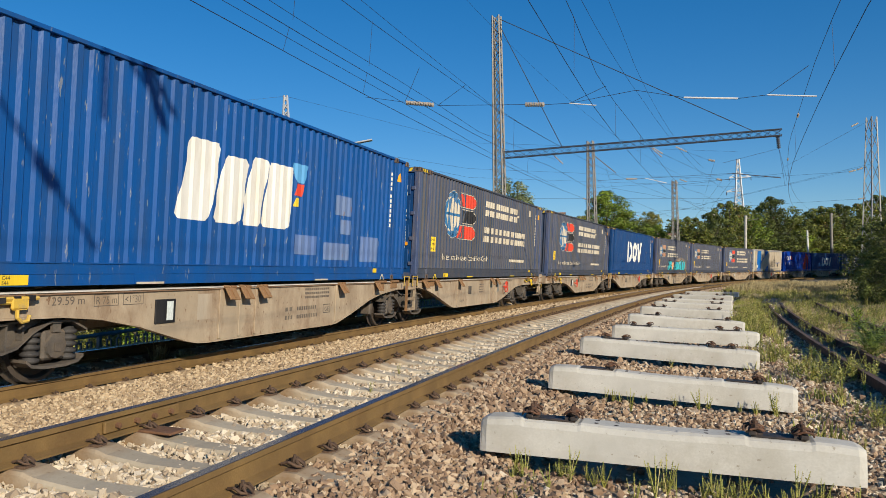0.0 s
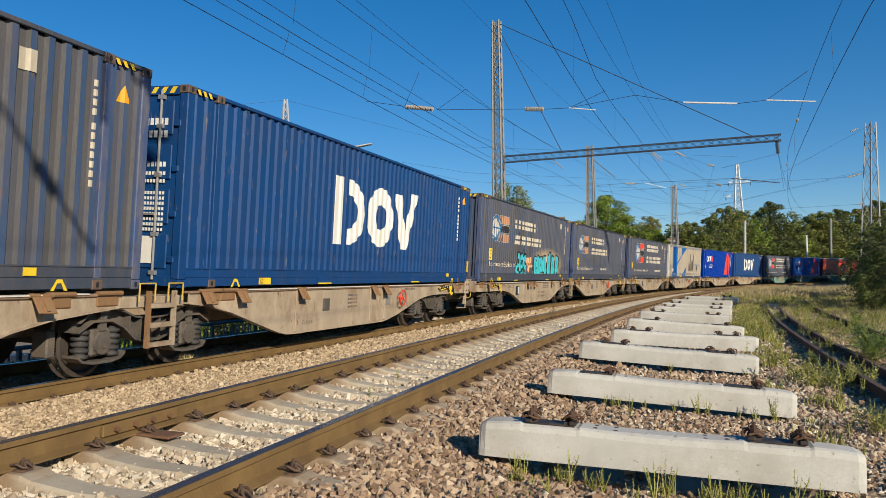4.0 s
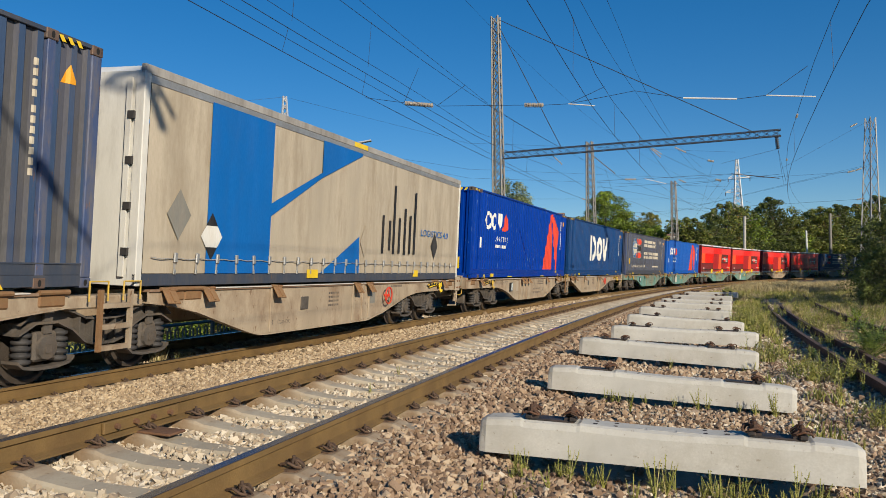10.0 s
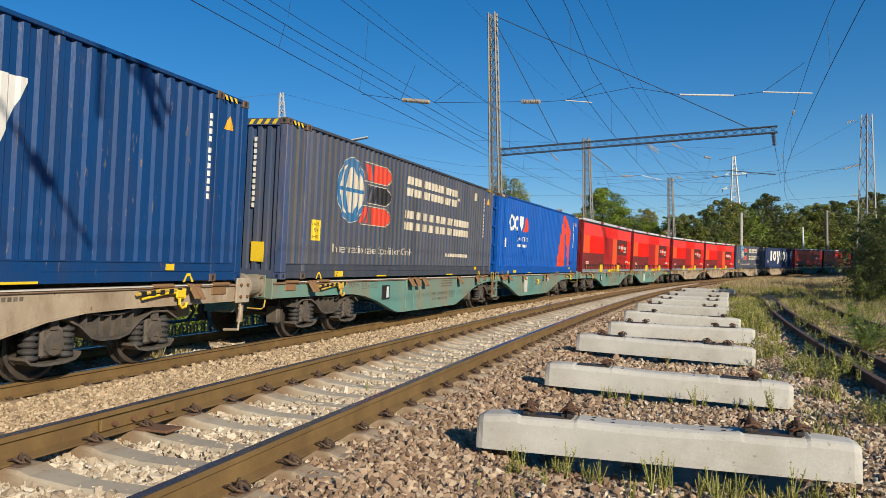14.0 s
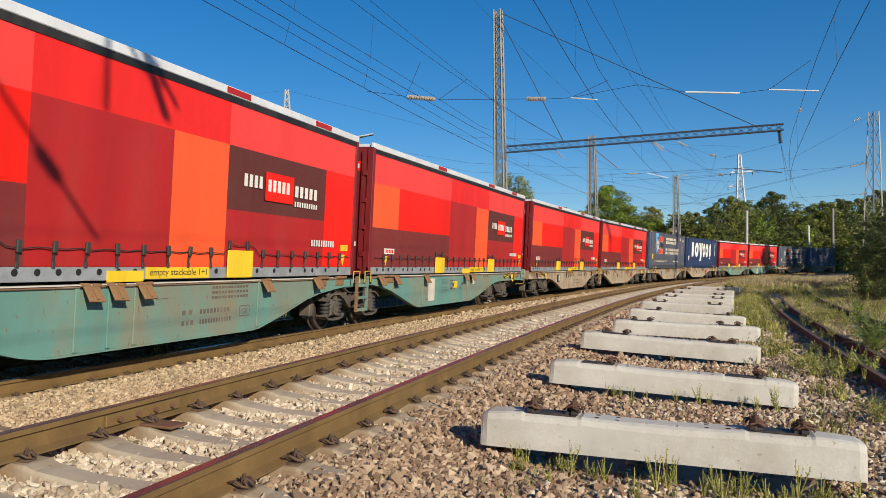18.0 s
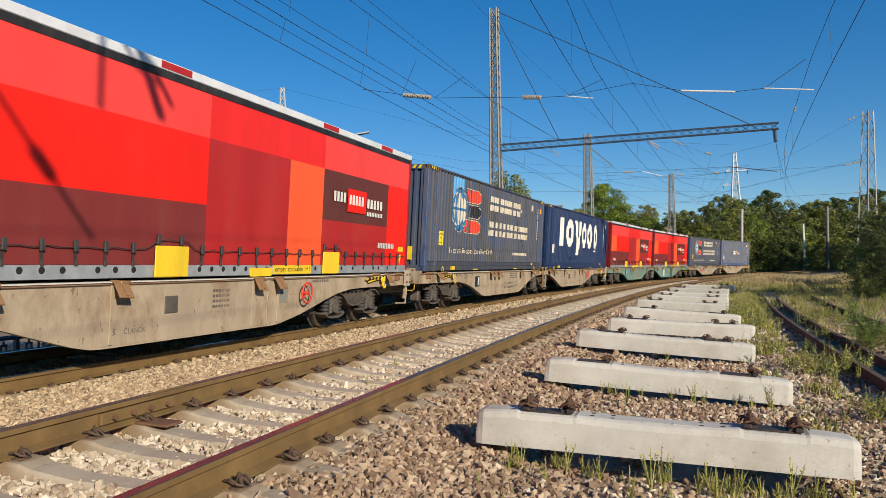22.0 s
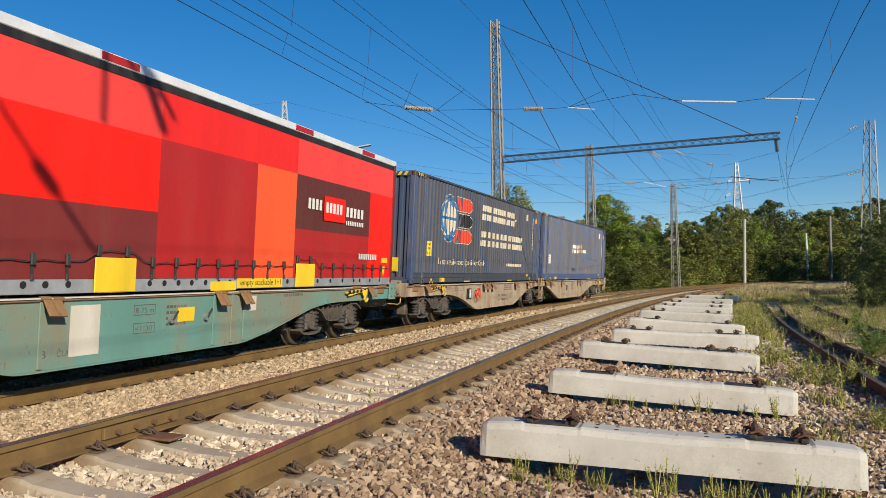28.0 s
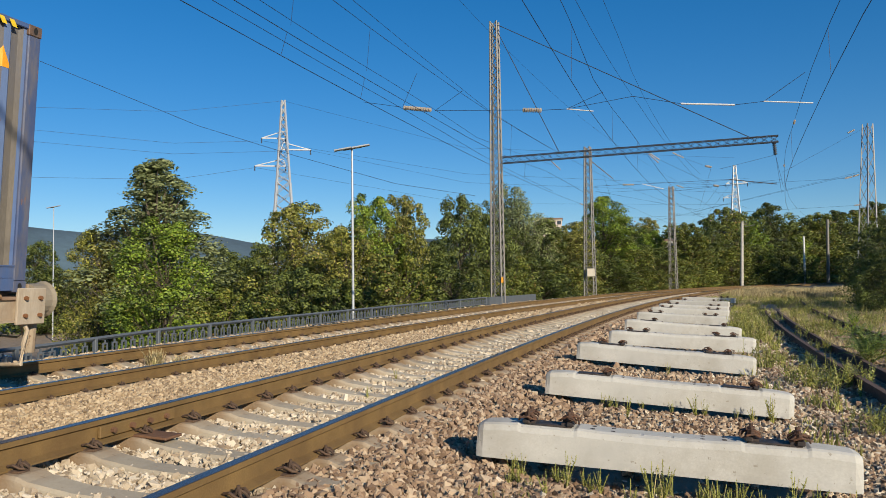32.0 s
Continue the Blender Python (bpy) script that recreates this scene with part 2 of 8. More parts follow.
# ---- ground ----
def ground_height(x, y):
    x, y = np.asarray(x, float), np.asarray(y, float)
    s, o = line_coords(x, y)
    z = np.interp(o, [-60, -12, -8, -3.4, -3.1, -2.85, -2.0, -1.3, 1.3, 2.2, 3.2, 3.55, 4.1, 4.9, 5.6, 6.1, 6.7, 9.2, 10.4, 13, 40, 400],
                  [-5.2, -5.2, -4.6, -0.62, -0.35, -0.2, -0.15, -0.17, -0.27, -0.24, -0.14, -0.07, -0.105, -0.142, -0.172, -0.15, -0.23, -0.36, -0.29, -0.30, -0.2, 0.2])
    z = z + np.where((o > 6.3) & (o < 9.6), 0.07 * np.clip((s - 8) / 6, 0, 1), 0)
    # the land on the far side climbs back to the line where the bridge ends
    z = z + np.clip((s - 62) / 30, 0, 1) * np.where(o < -3.4, np.clip((-z - 0.6) * 0.95, 0, 9), 0)
    # hollows under the loose sleepers, which rest on their ends
    for a, b in SPARE[:6]:
        ux, uy = (b[0] - a[0]) / 2.52, (b[1] - a[1]) / 2.52
        u, v = (x - a[0]) * ux + (y - a[1]) * uy, -(x - a[0]) * uy + (y - a[1]) * ux
        z = z - 0.13 * np.clip(np.minimum(u - 0.15, 2.42 - u) * 5, 0, 1) * np.clip(np.minimum(v + 0.2, 0.6 - v) * 8, 0, 1)
    return z


def ground():
    def lines(lo, a, b, hi, fine, n):
        mid = np.arange(a, b + fine / 2, fine)
        g = np.geomspace(1, 1 + (a - lo), n) - 1
        h = np.geomspace(1, 1 + (hi - b), n) - 1
        return np.concatenate([(a - g[1:])[::-1], mid, b + h[1:]])
    xs, ys = lines(-3200, -16, 18, 3200, 0.2, 40), lines(-900, -1, 40, 3200, 0.2, 40)
    gx, gy = np.meshgrid(xs, ys)
    x, y = gx.ravel(), gy.ravel()
    z = ground_height(x, y)
    nx, ny = len(xs), len(ys)
    i = (np.arange(ny - 1)[:, None] * nx + np.arange(nx - 1)).ravel()
    faces = np.stack([i, i + 1, i + nx + 1, i + nx], 1)
    me = bpy.data.meshes.new("ground")
    me.from_pydata(np.stack([x, y, z], 1).tolist(), [], faces.tolist())
    me.shade_smooth()
    return tagged(link("ground", me, earth), "brown earth and ballast bed beside the railway tracks", "ground", kind="structure")


ground()
RAIL = [(-0.075, -0.172), (0.075, -0.172), (0.075, -0.160), (0.014, -0.14), (0.010, -0.05), (0.036, -0.036), (0.036, -0.002), (-0.036, -0.002), (-0.036, -0.036), (-0.010, -0.05), (-0.014, -0.14), (-0.075, -0.160)]
HEAD = [(-0.034, -0.001), (0.034, -0.001), (0.030, 0.001), (-0.030, 0.001)]


def track_rail(s0, s1, off, z, lean, side, material, polished):
    r = sweep("rail", [(side + o, h) for o, h in RAIL], s0, s1, 1.0, off, z, lean, material)
    if polished:
        sweep("running_surface", [(side + o, h) for o, h in HEAD], s0, s1, 1.0, off, z, lean, rail_top, r)
    return tagged(r, "rust-brown steel rail with a polished running surface" if polished else "dark rusted disused rail among weeds", "rail", "rails in use" if polished else "disused rails")


for off, z, lean in ((0, 0, CANT), (OFF_B, RISE_B, CANT_B)):
    for side in (-0.7535, 0.7535):
        track_rail(-60, 400, off, z, lean, side, rail_rust, True)
for side, end in ((10.24, 42), (10.68, 36), (12.03, 52)):
    track_rail(-10, end, 0, -0.14, 0, side, old_rust, False)


# ---- sleepers ----
def sleeper_mesh(tall=1.0, level=0.0, hollow=0.0):
    """A prestressed concrete sleeper: wide flat ends, rail seats, a waist between; x along its length."""
    secs = [(-1.27, 0.145, 0.10, 0.17), (-1.24, 0.15, 0.115, 0.185), (-1.0, 0.15, 0.115, 0.19), (-0.93, 0.15, 0.115, 0.215), (-0.58, 0.15, 0.115, 0.205), (-0.50, 0.145, 0.11, 0.185),
            (-0.2, 0.125, 0.10, 0.165), (0.2, 0.125, 0.10, 0.165), (0.50, 0.145, 0.11, 0.185), (0.58, 0.15, 0.115, 0.205), (0.93, 0.15, 0.115, 0.215), (1.0, 0.15, 0.115, 0.19), (1.24, 0.15, 0.115, 0.185), (1.27, 0.145, 0.10, 0.17)]
    bm = bmesh.new()
    rings = []
    for x, wb, wt, h in secs:
        h += (0.2 - h) * level - hollow * max(0, 1 - abs(x) / 0.55) ** 0.6
        rings.append([bm.verts.new((x, y, z)) for y, z in ((-wb, 0), (wb, 0), (wb - 0.006, 0.06), (wt + 0.006, h * tall - 0.02), (wt - 0.012, h * tall), (-wt + 0.012, h * tall), (-wt - 0.006, h * tall - 0.02), (-wb + 0.006, 0.06))])
    for a, b in zip(rings, rings[1:]):
        for i in range(8):
            bm.faces.new((a[i], a[(i + 1) % 8], b[(i + 1) % 8], b[i]))
    bm.faces.new(rings[0][::-1])
    bm.faces.new(rings[-1])
    bmesh.ops.recalc_face_normals(bm, faces=bm.faces[:])
    return mesh_of("railway_sleeper", bm)


def spring_clip(bm, x, y, z, r=0.0095, k=1.0):
    """A bent spring clip round a bolt."""
    return tube(bm, [(x + a * k, y + b * k, z + c * k) for a, b, c in ((-0.085, -0.03, 0.012), (-0.07, -0.062, 0.04), (-0.01, -0.07, 0.055), (0.045, -0.06, 0.03), (0.07, -0.03, 0.018), (0.03, -0.022, 0.05), (0.0, 0.0, 0.06),
                                                                         (0.03, 0.022, 0.05), (0.07, 0.03, 0.018), (0.045, 0.06, 0.03), (-0.01, 0.07, 0.055), (-0.07, 0.062, 0.04), (-0.085, 0.03, 0.012))], r, 6)


def bolt(bm, x, y, z, tall=0.1):
    rod(bm, (x, y, z), (x, y, z + tall), 0.014, 8)
    rod(bm, (x, y, z + tall * 0.45), (x, y, z + tall * 0.78), 0.027, 6)
    rod(bm, (x, y, z + tall * 0.40), (x, y, z + tall * 0.46), 0.036, 10)
    return bm


def clip_mesh():
    """A screwed rail clip: plate, bolt with nut, and a bent spring."""
    bm = boxed(-0.09, -0.075, 0.0, 0.06, 0.075, 0.024, bevel=0.005)
    bolt(bm, 0.0, 0, 0.02, 0.105)
    spring_clip(bm, 0.0, 0.0, 0.022, 0.012, 1.1)
    return mesh_of("rail_clip", bm)


def spare_mesh():
    """An unused concrete sleeper: sloping ends with rounded corners, shallow rail seats, a slightly hollow middle."""
    bm = bmesh.new()
    rings = []
    for x in (-1.27, -1.255, -1.22, -1.1, -0.97, -0.945, -0.565, -0.54, -0.4, -0.2, 0.0, 0.2, 0.4, 0.54, 0.565, 0.945, 0.97, 1.1, 1.22, 1.255, 1.27):
        e = max(0, abs(x) - 1.19) / 0.08
        wb, wt, h = 0.15 - 0.02 * e * e, 0.118 - 0.03 * e * e, TOP(x) - 0.022 * e * e
        rings.append([bm.verts.new((x, y, z)) for y, z in ((-wb, 0), (wb, 0), (wb, 0.05), (wt + 0.022, h - 0.05), (wt + 0.004, h - 0.012), (wt - 0.022, h), (-wt + 0.022, h), (-wt - 0.004, h - 0.012), (-wt - 0.022, h - 0.05), (-wb, 0.05))])
    for a, b in zip(rings, rings[1:]):
        for i in range(10):
            bm.faces.new((a[i], a[(i + 1) % 10], b[(i + 1) % 10], b[i]))
    bm.faces.new(rings[0][::-1])
    bm.faces.new(rings[-1])
    bmesh.ops.recalc_face_normals(bm, faces=bm.faces[:])
    return mesh_of("concrete_sleeper", bm)


def TOP(x):
    """The height of a spare sleeper's top along its length."""
    return float(np.interp(abs(x), [0, 0.3, 0.54, 0.565, 0.945, 0.97, 1.1, 1.27], [0.240, 0.243, 0.254, 0.245, 0.247, 0.256, 0.252, 0.243]))


SLEEPER, SLEEPER_USED, CLIP = spare_mesh(), sleeper_mesh(hollow=0.02), clip_mesh()
SLEEPER.materials.append(concrete)
SLEEPER_USED.materials.append(concrete_used)
CLIP.materials.append(shade("clip_iron", (0.095, 0.058, 0.038), 0.85, 0.1, 0.45, 14, 90, 0.3, (0.19, 0.11, 0.06), 0.5, 6))


def laid_sleepers(s0, n, step, off, z, lean, label, both):
    rnd = random.Random(int(off * 10))
    for k in range(n):
        s = s0 + k * step + rnd.uniform(-0.03, 0.03)
        root = link("railway_sleeper", SLEEPER_USED, None)
        # x of the sleeper points to the right of the line
        root.matrix_basis = along(s, off, z) @ Matrix.Rotation(-math.pi / 2 + radians(rnd.uniform(-0.8, 0.8)), 4, "Z") @ Matrix.Rotation(lean, 4, "Y") @ Matrix.Translation((0, 0, -0.172 - 0.212))
        for x, turn in ((-0.865, math.pi), (-0.645, 0), (0.645, math.pi), (0.865, 0)):
            if s < 2 or not both and x != 0.865 and s > 25:
                continue
            c = link("rail_clip", CLIP, None, root)
            c.matrix_basis = Matrix.Translation((x, rnd.uniform(-0.02, 0.02), 0.205)) @ Matrix.Rotation(turn + rnd.uniform(-0.25, 0.25), 4, "Z") @ Matrix.Scale(rnd.uniform(0.6, 0.8) if off else rnd.uniform(0.4, 0.55), 4)
        tagged(root, label, "railway sleeper", "sleepers under the rails")


laid_sleepers(-10.50, 138, 0.578, OFF_B, RISE_B, CANT_B, "worn concrete sleeper under the rails, stained with rust", True)
laid_sleepers(-10.4, 119, 0.6, 0.0, 0.0, CANT, "dusty concrete sleeper under the rails, edged with pale stones", False)

rusty_bolts = shade("rusty_bolts", (0.10, 0.056, 0.036), 0.8, 0.2, 0.4, 20, 120, 0.3, (0.22, 0.09, 0.04), 0.6, 14)
plate_iron = shade("plate_iron", (0.045, 0.042, 0.042), 0.65, 0.3, 0.3, 12, 80, 0.2, (0.14, 0.08, 0.05), 0.4, 8)
PLATE = mesh_of("base_plate", boxed(-0.17, -0.078, 0.0, 0.17, 0.078, 0.014, bevel=0.004))
GUIDE = mesh_of("guide_plate", box(boxed(-0.04, -0.09, 0.0, 0.012, 0.09, 0.03, bevel=0.006), 0.0, -0.07, 0.0, 0.05, 0.07, 0.02))
BOLT = mesh_of("bolt", bolt(bmesh.new(), 0, 0, 0, 0.1))
SPRING = mesh_of("spring_clip", spring_clip(bmesh.new(), 0, 0, 0))
HOLE = mesh_of("bolt_hole", rod(bmesh.new(), (0, 0, -0.01), (0, 0, 0.0025), 0.017, 10))
MARK = mesh_of("mould_mark", boxed(-0.09, -0.03, -0.004, 0.09, 0.03, 0.0025, bevel=0.002))
for me, m in ((PLATE, plate_iron), (GUIDE, plate_iron), (BOLT, rusty_bolts), (SPRING, rusty_bolts), (HOLE, iron), (MARK, concrete)):
    me.materials.append(m)


def spare_sleepers():
    rnd = random.Random(3)
    for k, (a, b) in enumerate(SPARE):
        a, b = Vector(a), Vector(b)
        x = (b - a).normalized()
        y = Vector((0, 0, 1)).cross(x).normalized()
        z = x.cross(y)
        m = Matrix((x, y, z)).transposed().to_4x4()
        m.translation = (a + b) / 2 + y * 0.15
        root = link("concrete_sleeper", SLEEPER, None)
        root.matrix_basis = m
        for sx in (-0.755, 0.755):
            seat = link("base_plate", PLATE, None, root)
            seat.matrix_basis = Matrix.Translation((sx, rnd.uniform(-0.015, 0.015), TOP(sx))) @ Matrix.Rotation(rnd.uniform(-0.08, 0.08), 4, "Z")
            for ex in (-1, 1):
                if k in (1, 4) and ex != (1 if sx < 0 else 1):
                    continue
                g = link("guide_plate", GUIDE, None, seat)
                g.matrix_basis = Matrix.Translation((ex * 0.145, 0, 0.012)) @ Matrix.Rotation(0 if ex < 0 else math.pi, 4, "Z")
                for ey in (-0.052, 0.052) if k < 2 else (0.0,):
                    b = link("bolt", BOLT, None, seat)
                    b.matrix_basis = Matrix.Translation((ex * 0.145, ey, 0.012)) @ Matrix.Rotation(rnd.uniform(-0.16, 0.16), 4, "X") @ Matrix.Scale(1.0 if k < 1 else 0.62, 4, (0, 0, 1))
                    c = link("spring_clip", SPRING, None, seat)
                    c.matrix_basis = Matrix.Translation((ex * 0.145, ey, 0.028)) @ Matrix.Rotation(rnd.uniform(-0.6, 0.6) + (0 if ex < 0 else math.pi), 4, "Z") @ Matrix.Rotation(rnd.uniform(-0.15, 0.25), 4, "X") @ Matrix.Scale(0.8, 4)
        for hx in (-0.44, -0.30, 0.30, 0.44):
            for hy in (-0.05, 0.05):
                link("bolt_hole", HOLE, None, root).location = (hx, hy, TOP(hx))
        for hx in (-0.15, 0.05, 0.25):
            link("mould_mark", MARK, None, root).location = (hx - 0.05, -0.055, TOP(hx))
        tagged(root, "pale concrete railway sleeper lying loose on ballast, rusty fixings", "railway sleeper", "spare sleepers beside the line")


spare_sleepers()


def rail_joint(s, side):
    """Two bolted fishplates at a rail joint of the second track, with a rusty chair plate beneath."""
    root = new("rail_joint")
    root.matrix_basis = along(s, OFF_B, RISE_B) @ Matrix.Rotation(CANT_B, 4, "X")
    for k in (-1, 1):
        p = part("fishplate", boxed(-0.42, -side + k * 0.018, -0.135, 0.42, -side + k * 0.045, -0.05, bevel=0.006), rail_rust, root)
        for x in (-0.3, -0.1, 0.1, 0.3):
            part("bolt", rod(bmesh.new(), (x, -side + k * 0.03, -0.092), (x, -side + k * 0.075, -0.092), 0.022, 6), joint_rust, p)
    part("chair_plate", boxed(-0.11, -side - 0.36, -0.180, 0.09, -side + 0.09, -0.160, bevel=0.006), joint_rust, root)
    tagged(root, "rusty bolted fishplates joining two rail ends", "rail joint", "rail joints")


joint_rust = shade("joint_rust", (0.15, 0.075, 0.04), 0.85, 0.1, 0.35, 9, 80, 0.3, (0.26, 0.13, 0.06), 0.5, 6)
rail_joint(7.42, -0.7535)
rail_joint(32.0, 0.7535)

# ---- the train's paints ----
def paint(name, base, **k):
    o = dict(rough=0.5, vary=0.16, scale=1.5, fine=55, bump=0.06, dirt=(0.16, 0.12, 0.085), dirt_amount=0.34, dirt_scale=2.4, streak=0.22)
    o.update(k)
    m = shade(name, base, **o)
    m.node_tree.nodes["Principled BSDF"].inputs["Specular IOR Level"].default_value = 0.26
    return m


dust = paint("dusty_recess", (0.094, 0.09, 0.09), rough=0.8, vary=0.35, dirt=(0.07, 0.08, 0.13), dirt_amount=0.7, dirt_scale=1.1)
dust_thin = paint("thin_dust", (0.155, 0.135, 0.108), rough=0.8, vary=0.35, dirt=(0.10, 0.108, 0.14), dirt_amount=0.8, dirt_scale=1.1)
p_slate = paint("slate_blue_paint", (0.048, 0.082, 0.155), dirt=(0.12, 0.105, 0.10), dirt_amount=0.62, vary=0.25, dirt_scale=1.0, chips=(0.15, 0.085, 0.05))
p_slate_rail = paint("slate_rail", (0.052, 0.064, 0.09), dirt=(0.12, 0.10, 0.08), dirt_amount=0.5, chips=(0.15, 0.09, 0.055))
p_balc = paint("mid_blue_paint", (0.004, 0.075, 0.28), dirt=(0.03, 0.06, 0.13), dirt_amount=0.45, chips=(0.2, 0.22, 0.25))
p_deep = paint("deep_blue_paint", (0.005, 0.05, 0.17), dirt=(0.03, 0.045, 0.10), dirt_amount=0.45, chips=(0.13, 0.11, 0.11))
p_royal = paint("royal_blue_paint", (0.0012, 0.038, 0.29), rough=0.38, dirt=(0.003, 0.038, 0.24), dirt_amount=0.5, chips=(0.10, 0.18, 0.36))
p_royal.node_tree.nodes["Principled BSDF"].inputs["Specular IOR Level"].default_value = 0.1
p_azure = paint("azure_paint", (0.003, 0.09, 0.40), dirt_amount=0.1)
p_ink = paint("ink_blue_paint", (0.014, 0.034, 0.10), dirt_amount=0.15, chips=(0.06, 0.06, 0.075))
p_faded = paint("faded_blue_paint", (0.135, 0.195, 0.34), dirt=(0.045, 0.12, 0.36), dirt_amount=0.6, dirt_scale=0.6, chips=(0.2, 0.13, 0.09))
p_faded_rail = paint("faded_rail", (0.07, 0.115, 0.24), dirt=(0.14, 0.12, 0.11), dirt_amount=0.5, chips=(0.16, 0.1, 0.06))
p_post = paint("scuffed_post", (0.06, 0.088, 0.18), dirt=(0.17, 0.15, 0.13), dirt_amount=0.7, dirt_scale=5, chips=(0.24, 0.12, 0.06))
p_white = paint("white_lettering", (0.74, 0.72, 0.66), rough=0.6, dirt=(0.5, 0.42, 0.3), dirt_amount=0.45)
p_cream = paint("cream_lettering", (0.56, 0.5, 0.39), rough=0.6, dirt=(0.3, 0.23, 0.15), dirt_amount=0.6)
p_blue_line = paint("blue_lettering", (0.03, 0.14, 0.30), dirt_amount=0.3)
p_red = paint("red_lettering", (0.68, 0.06, 0.03), dirt=(0.35, 0.05, 0.03), dirt_amount=0.35)
p_bleached = paint("bleached_orange", (0.42, 0.2, 0.11), dirt=(0.5, 0.34, 0.22), dirt_amount=0.5)
p_black = paint("black_paint", (0.018, 0.018, 0.02), dirt=(0.08, 0.07, 0.06), dirt_amount=0.4)
p_orange = paint("orange_lettering", (0.8, 0.34, 0.02), dirt_amount=0.2)
p_yellow = paint("yellow_paint", (0.82, 0.56, 0.03), rough=0.5, dirt=(0.4, 0.26, 0.04), dirt_amount=0.25)
p_sky = paint("pale_blue_patch", (0.10, 0.34, 0.62), dirt_amount=0.15)
p_teal = paint("turquoise_spray", (0.04, 0.44, 0.48), dirt_amount=0.1)
p_peach = paint("orange_spray", (0.85, 0.4, 0.2), dirt_amount=0.1)
p_haze = paint("tan_spray", (0.62, 0.47, 0.30), vary=0.3)
hn, hl = p_haze.node_tree.nodes, p_haze.node_tree.links
h_pos, h_map, h_len = hn.new("ShaderNodeTexCoord"), hn.new("ShaderNodeMapping"), hn.new("ShaderNodeVectorMath")
h_map.inputs["Location"].default_value, h_map.inputs["Scale"].default_value = (-2.6 / 3.0, 0, -0.7 / 0.75), (1 / 3.0, 0, 1 / 0.75)
h_len.operation = "LENGTH"
h_fade = hn.new("ShaderNodeMapRange")
for h_k, h_v in zip((1, 2, 3, 4), (0.35, 1.0, 0.85, 0.0)):
    h_fade.inputs[h_k].default_value = h_v
h_mix, h_clear = hn.new("ShaderNodeMixShader"), hn.new("ShaderNodeBsdfTransparent")
hl.new(h_pos.outputs["Object"], h_map.inputs[0])
hl.new(h_map.outputs[0], h_len.inputs[0])
hl.new(h_len.outputs["Value"], h_fade.inputs[0])
hl.new(h_fade.outputs[0], h_mix.inputs[0])
hl.new(h_clear.outputs[0], h_mix.inputs[1])
hl.new(hn["Principled BSDF"].outputs[0], h_mix.inputs[2])
hl.new(h_mix.outputs[0], hn["Material Output"].inputs[0])
rust = shade("rust", (0.23, 0.10, 0.04), 0.85, 0.1, 0.35, 9, 80, 0.3, (0.12, 0.06, 0.03), 0.5)
casting = shade("casting", (0.15, 0.11, 0.09), 0.7, 0.3, 0.35, 9, 80, 0.2, (0.26, 0.12, 0.05), 0.6, 6)
w_tan = paint("tan_wagon_paint", (0.42, 0.335, 0.235), rough=0.75, vary=0.25, dirt=(0.17, 0.10, 0.055), dirt_amount=0.7, dirt_scale=1.4, streak=0.5, chips=(0.16, 0.085, 0.045))
w_green = paint("green_wagon_paint", (0.13, 0.275, 0.235), rough=0.7, dirt=(0.24, 0.19, 0.12), dirt_amount=0.85, dirt_scale=0.6, streak=0.5, chips=(0.19, 0.12, 0.07))
w_grey = paint("grey_wagon_patch", (0.23, 0.22, 0.19), rough=0.75, vary=0.25, dirt=(0.3, 0.24, 0.17), dirt_amount=0.5)
w_pale = paint("pale_wagon_patch", (0.44, 0.37, 0.28), rough=0.75, vary=0.25, dirt=(0.26, 0.18, 0.11), dirt_amount=0.6)
w_worn = paint("worn_yellow", (0.6, 0.39, 0.06), rough=0.7, dirt=(0.28, 0.22, 0.15), dirt_amount=0.7, dirt_scale=9, streak=1)
w_rusty = paint("rusty_flap", (0.25, 0.145, 0.07), rough=0.8, dirt=(0.2, 0.09, 0.04), dirt_amount=0.7, dirt_scale=12, streak=1)
bogie_grey = shade("bogie_grey", (0.10, 0.086, 0.072), 0.75, 0.1, 0.35, 6, 60, 0.25, (0.20, 0.145, 0.095), 0.5)
wheel_steel = shade("wheel_steel", (0.09, 0.072, 0.058), 0.7, 0.4, 0.3, 6, 60, 0.15)
tread = shade("wheel_tread", (0.45, 0.45, 0.46), 0.28, 1.0, 0.1, 6, 60, 0.02)
# near-black: shade put into the colour of hole discs and container floors
shade_black = shade("shadowed_hollow", (0.012, 0.012, 0.012), 0.9)
glass_white = shade("reflector", (0.7, 0.75, 0.72), 0.3, 0, 0.3, 60, 200, 0.3)

# ---- corrugated walls ----
PITCH, OUT, INN = 0.25, -1.214, -1.180
HL, HZ = 6.858, 2.896


def profile(x):
    """The depth of the corrugated side wall at x."""
    u = (x + HL) % PITCH
    if u < 0.085:
        return OUT
    if u < 0.125:
        return OUT + (INN - OUT) * (u - 0.085) / 0.04
    if u < 0.21:
        return INN
    return INN + (OUT - INN) * (u - 0.21) / 0.04


def breaks(x0, x1):
    k0, k1 = int((x0 + HL) / PITCH) - 1, int((x1 + HL) / PITCH) + 1
    return [x for x in (k * PITCH - HL + b for k in range(k0, k1 + 1) for b in (0, 0.085, 0.125, 0.21)) if x0 + 1e-4 < x < x1 - 1e-4]


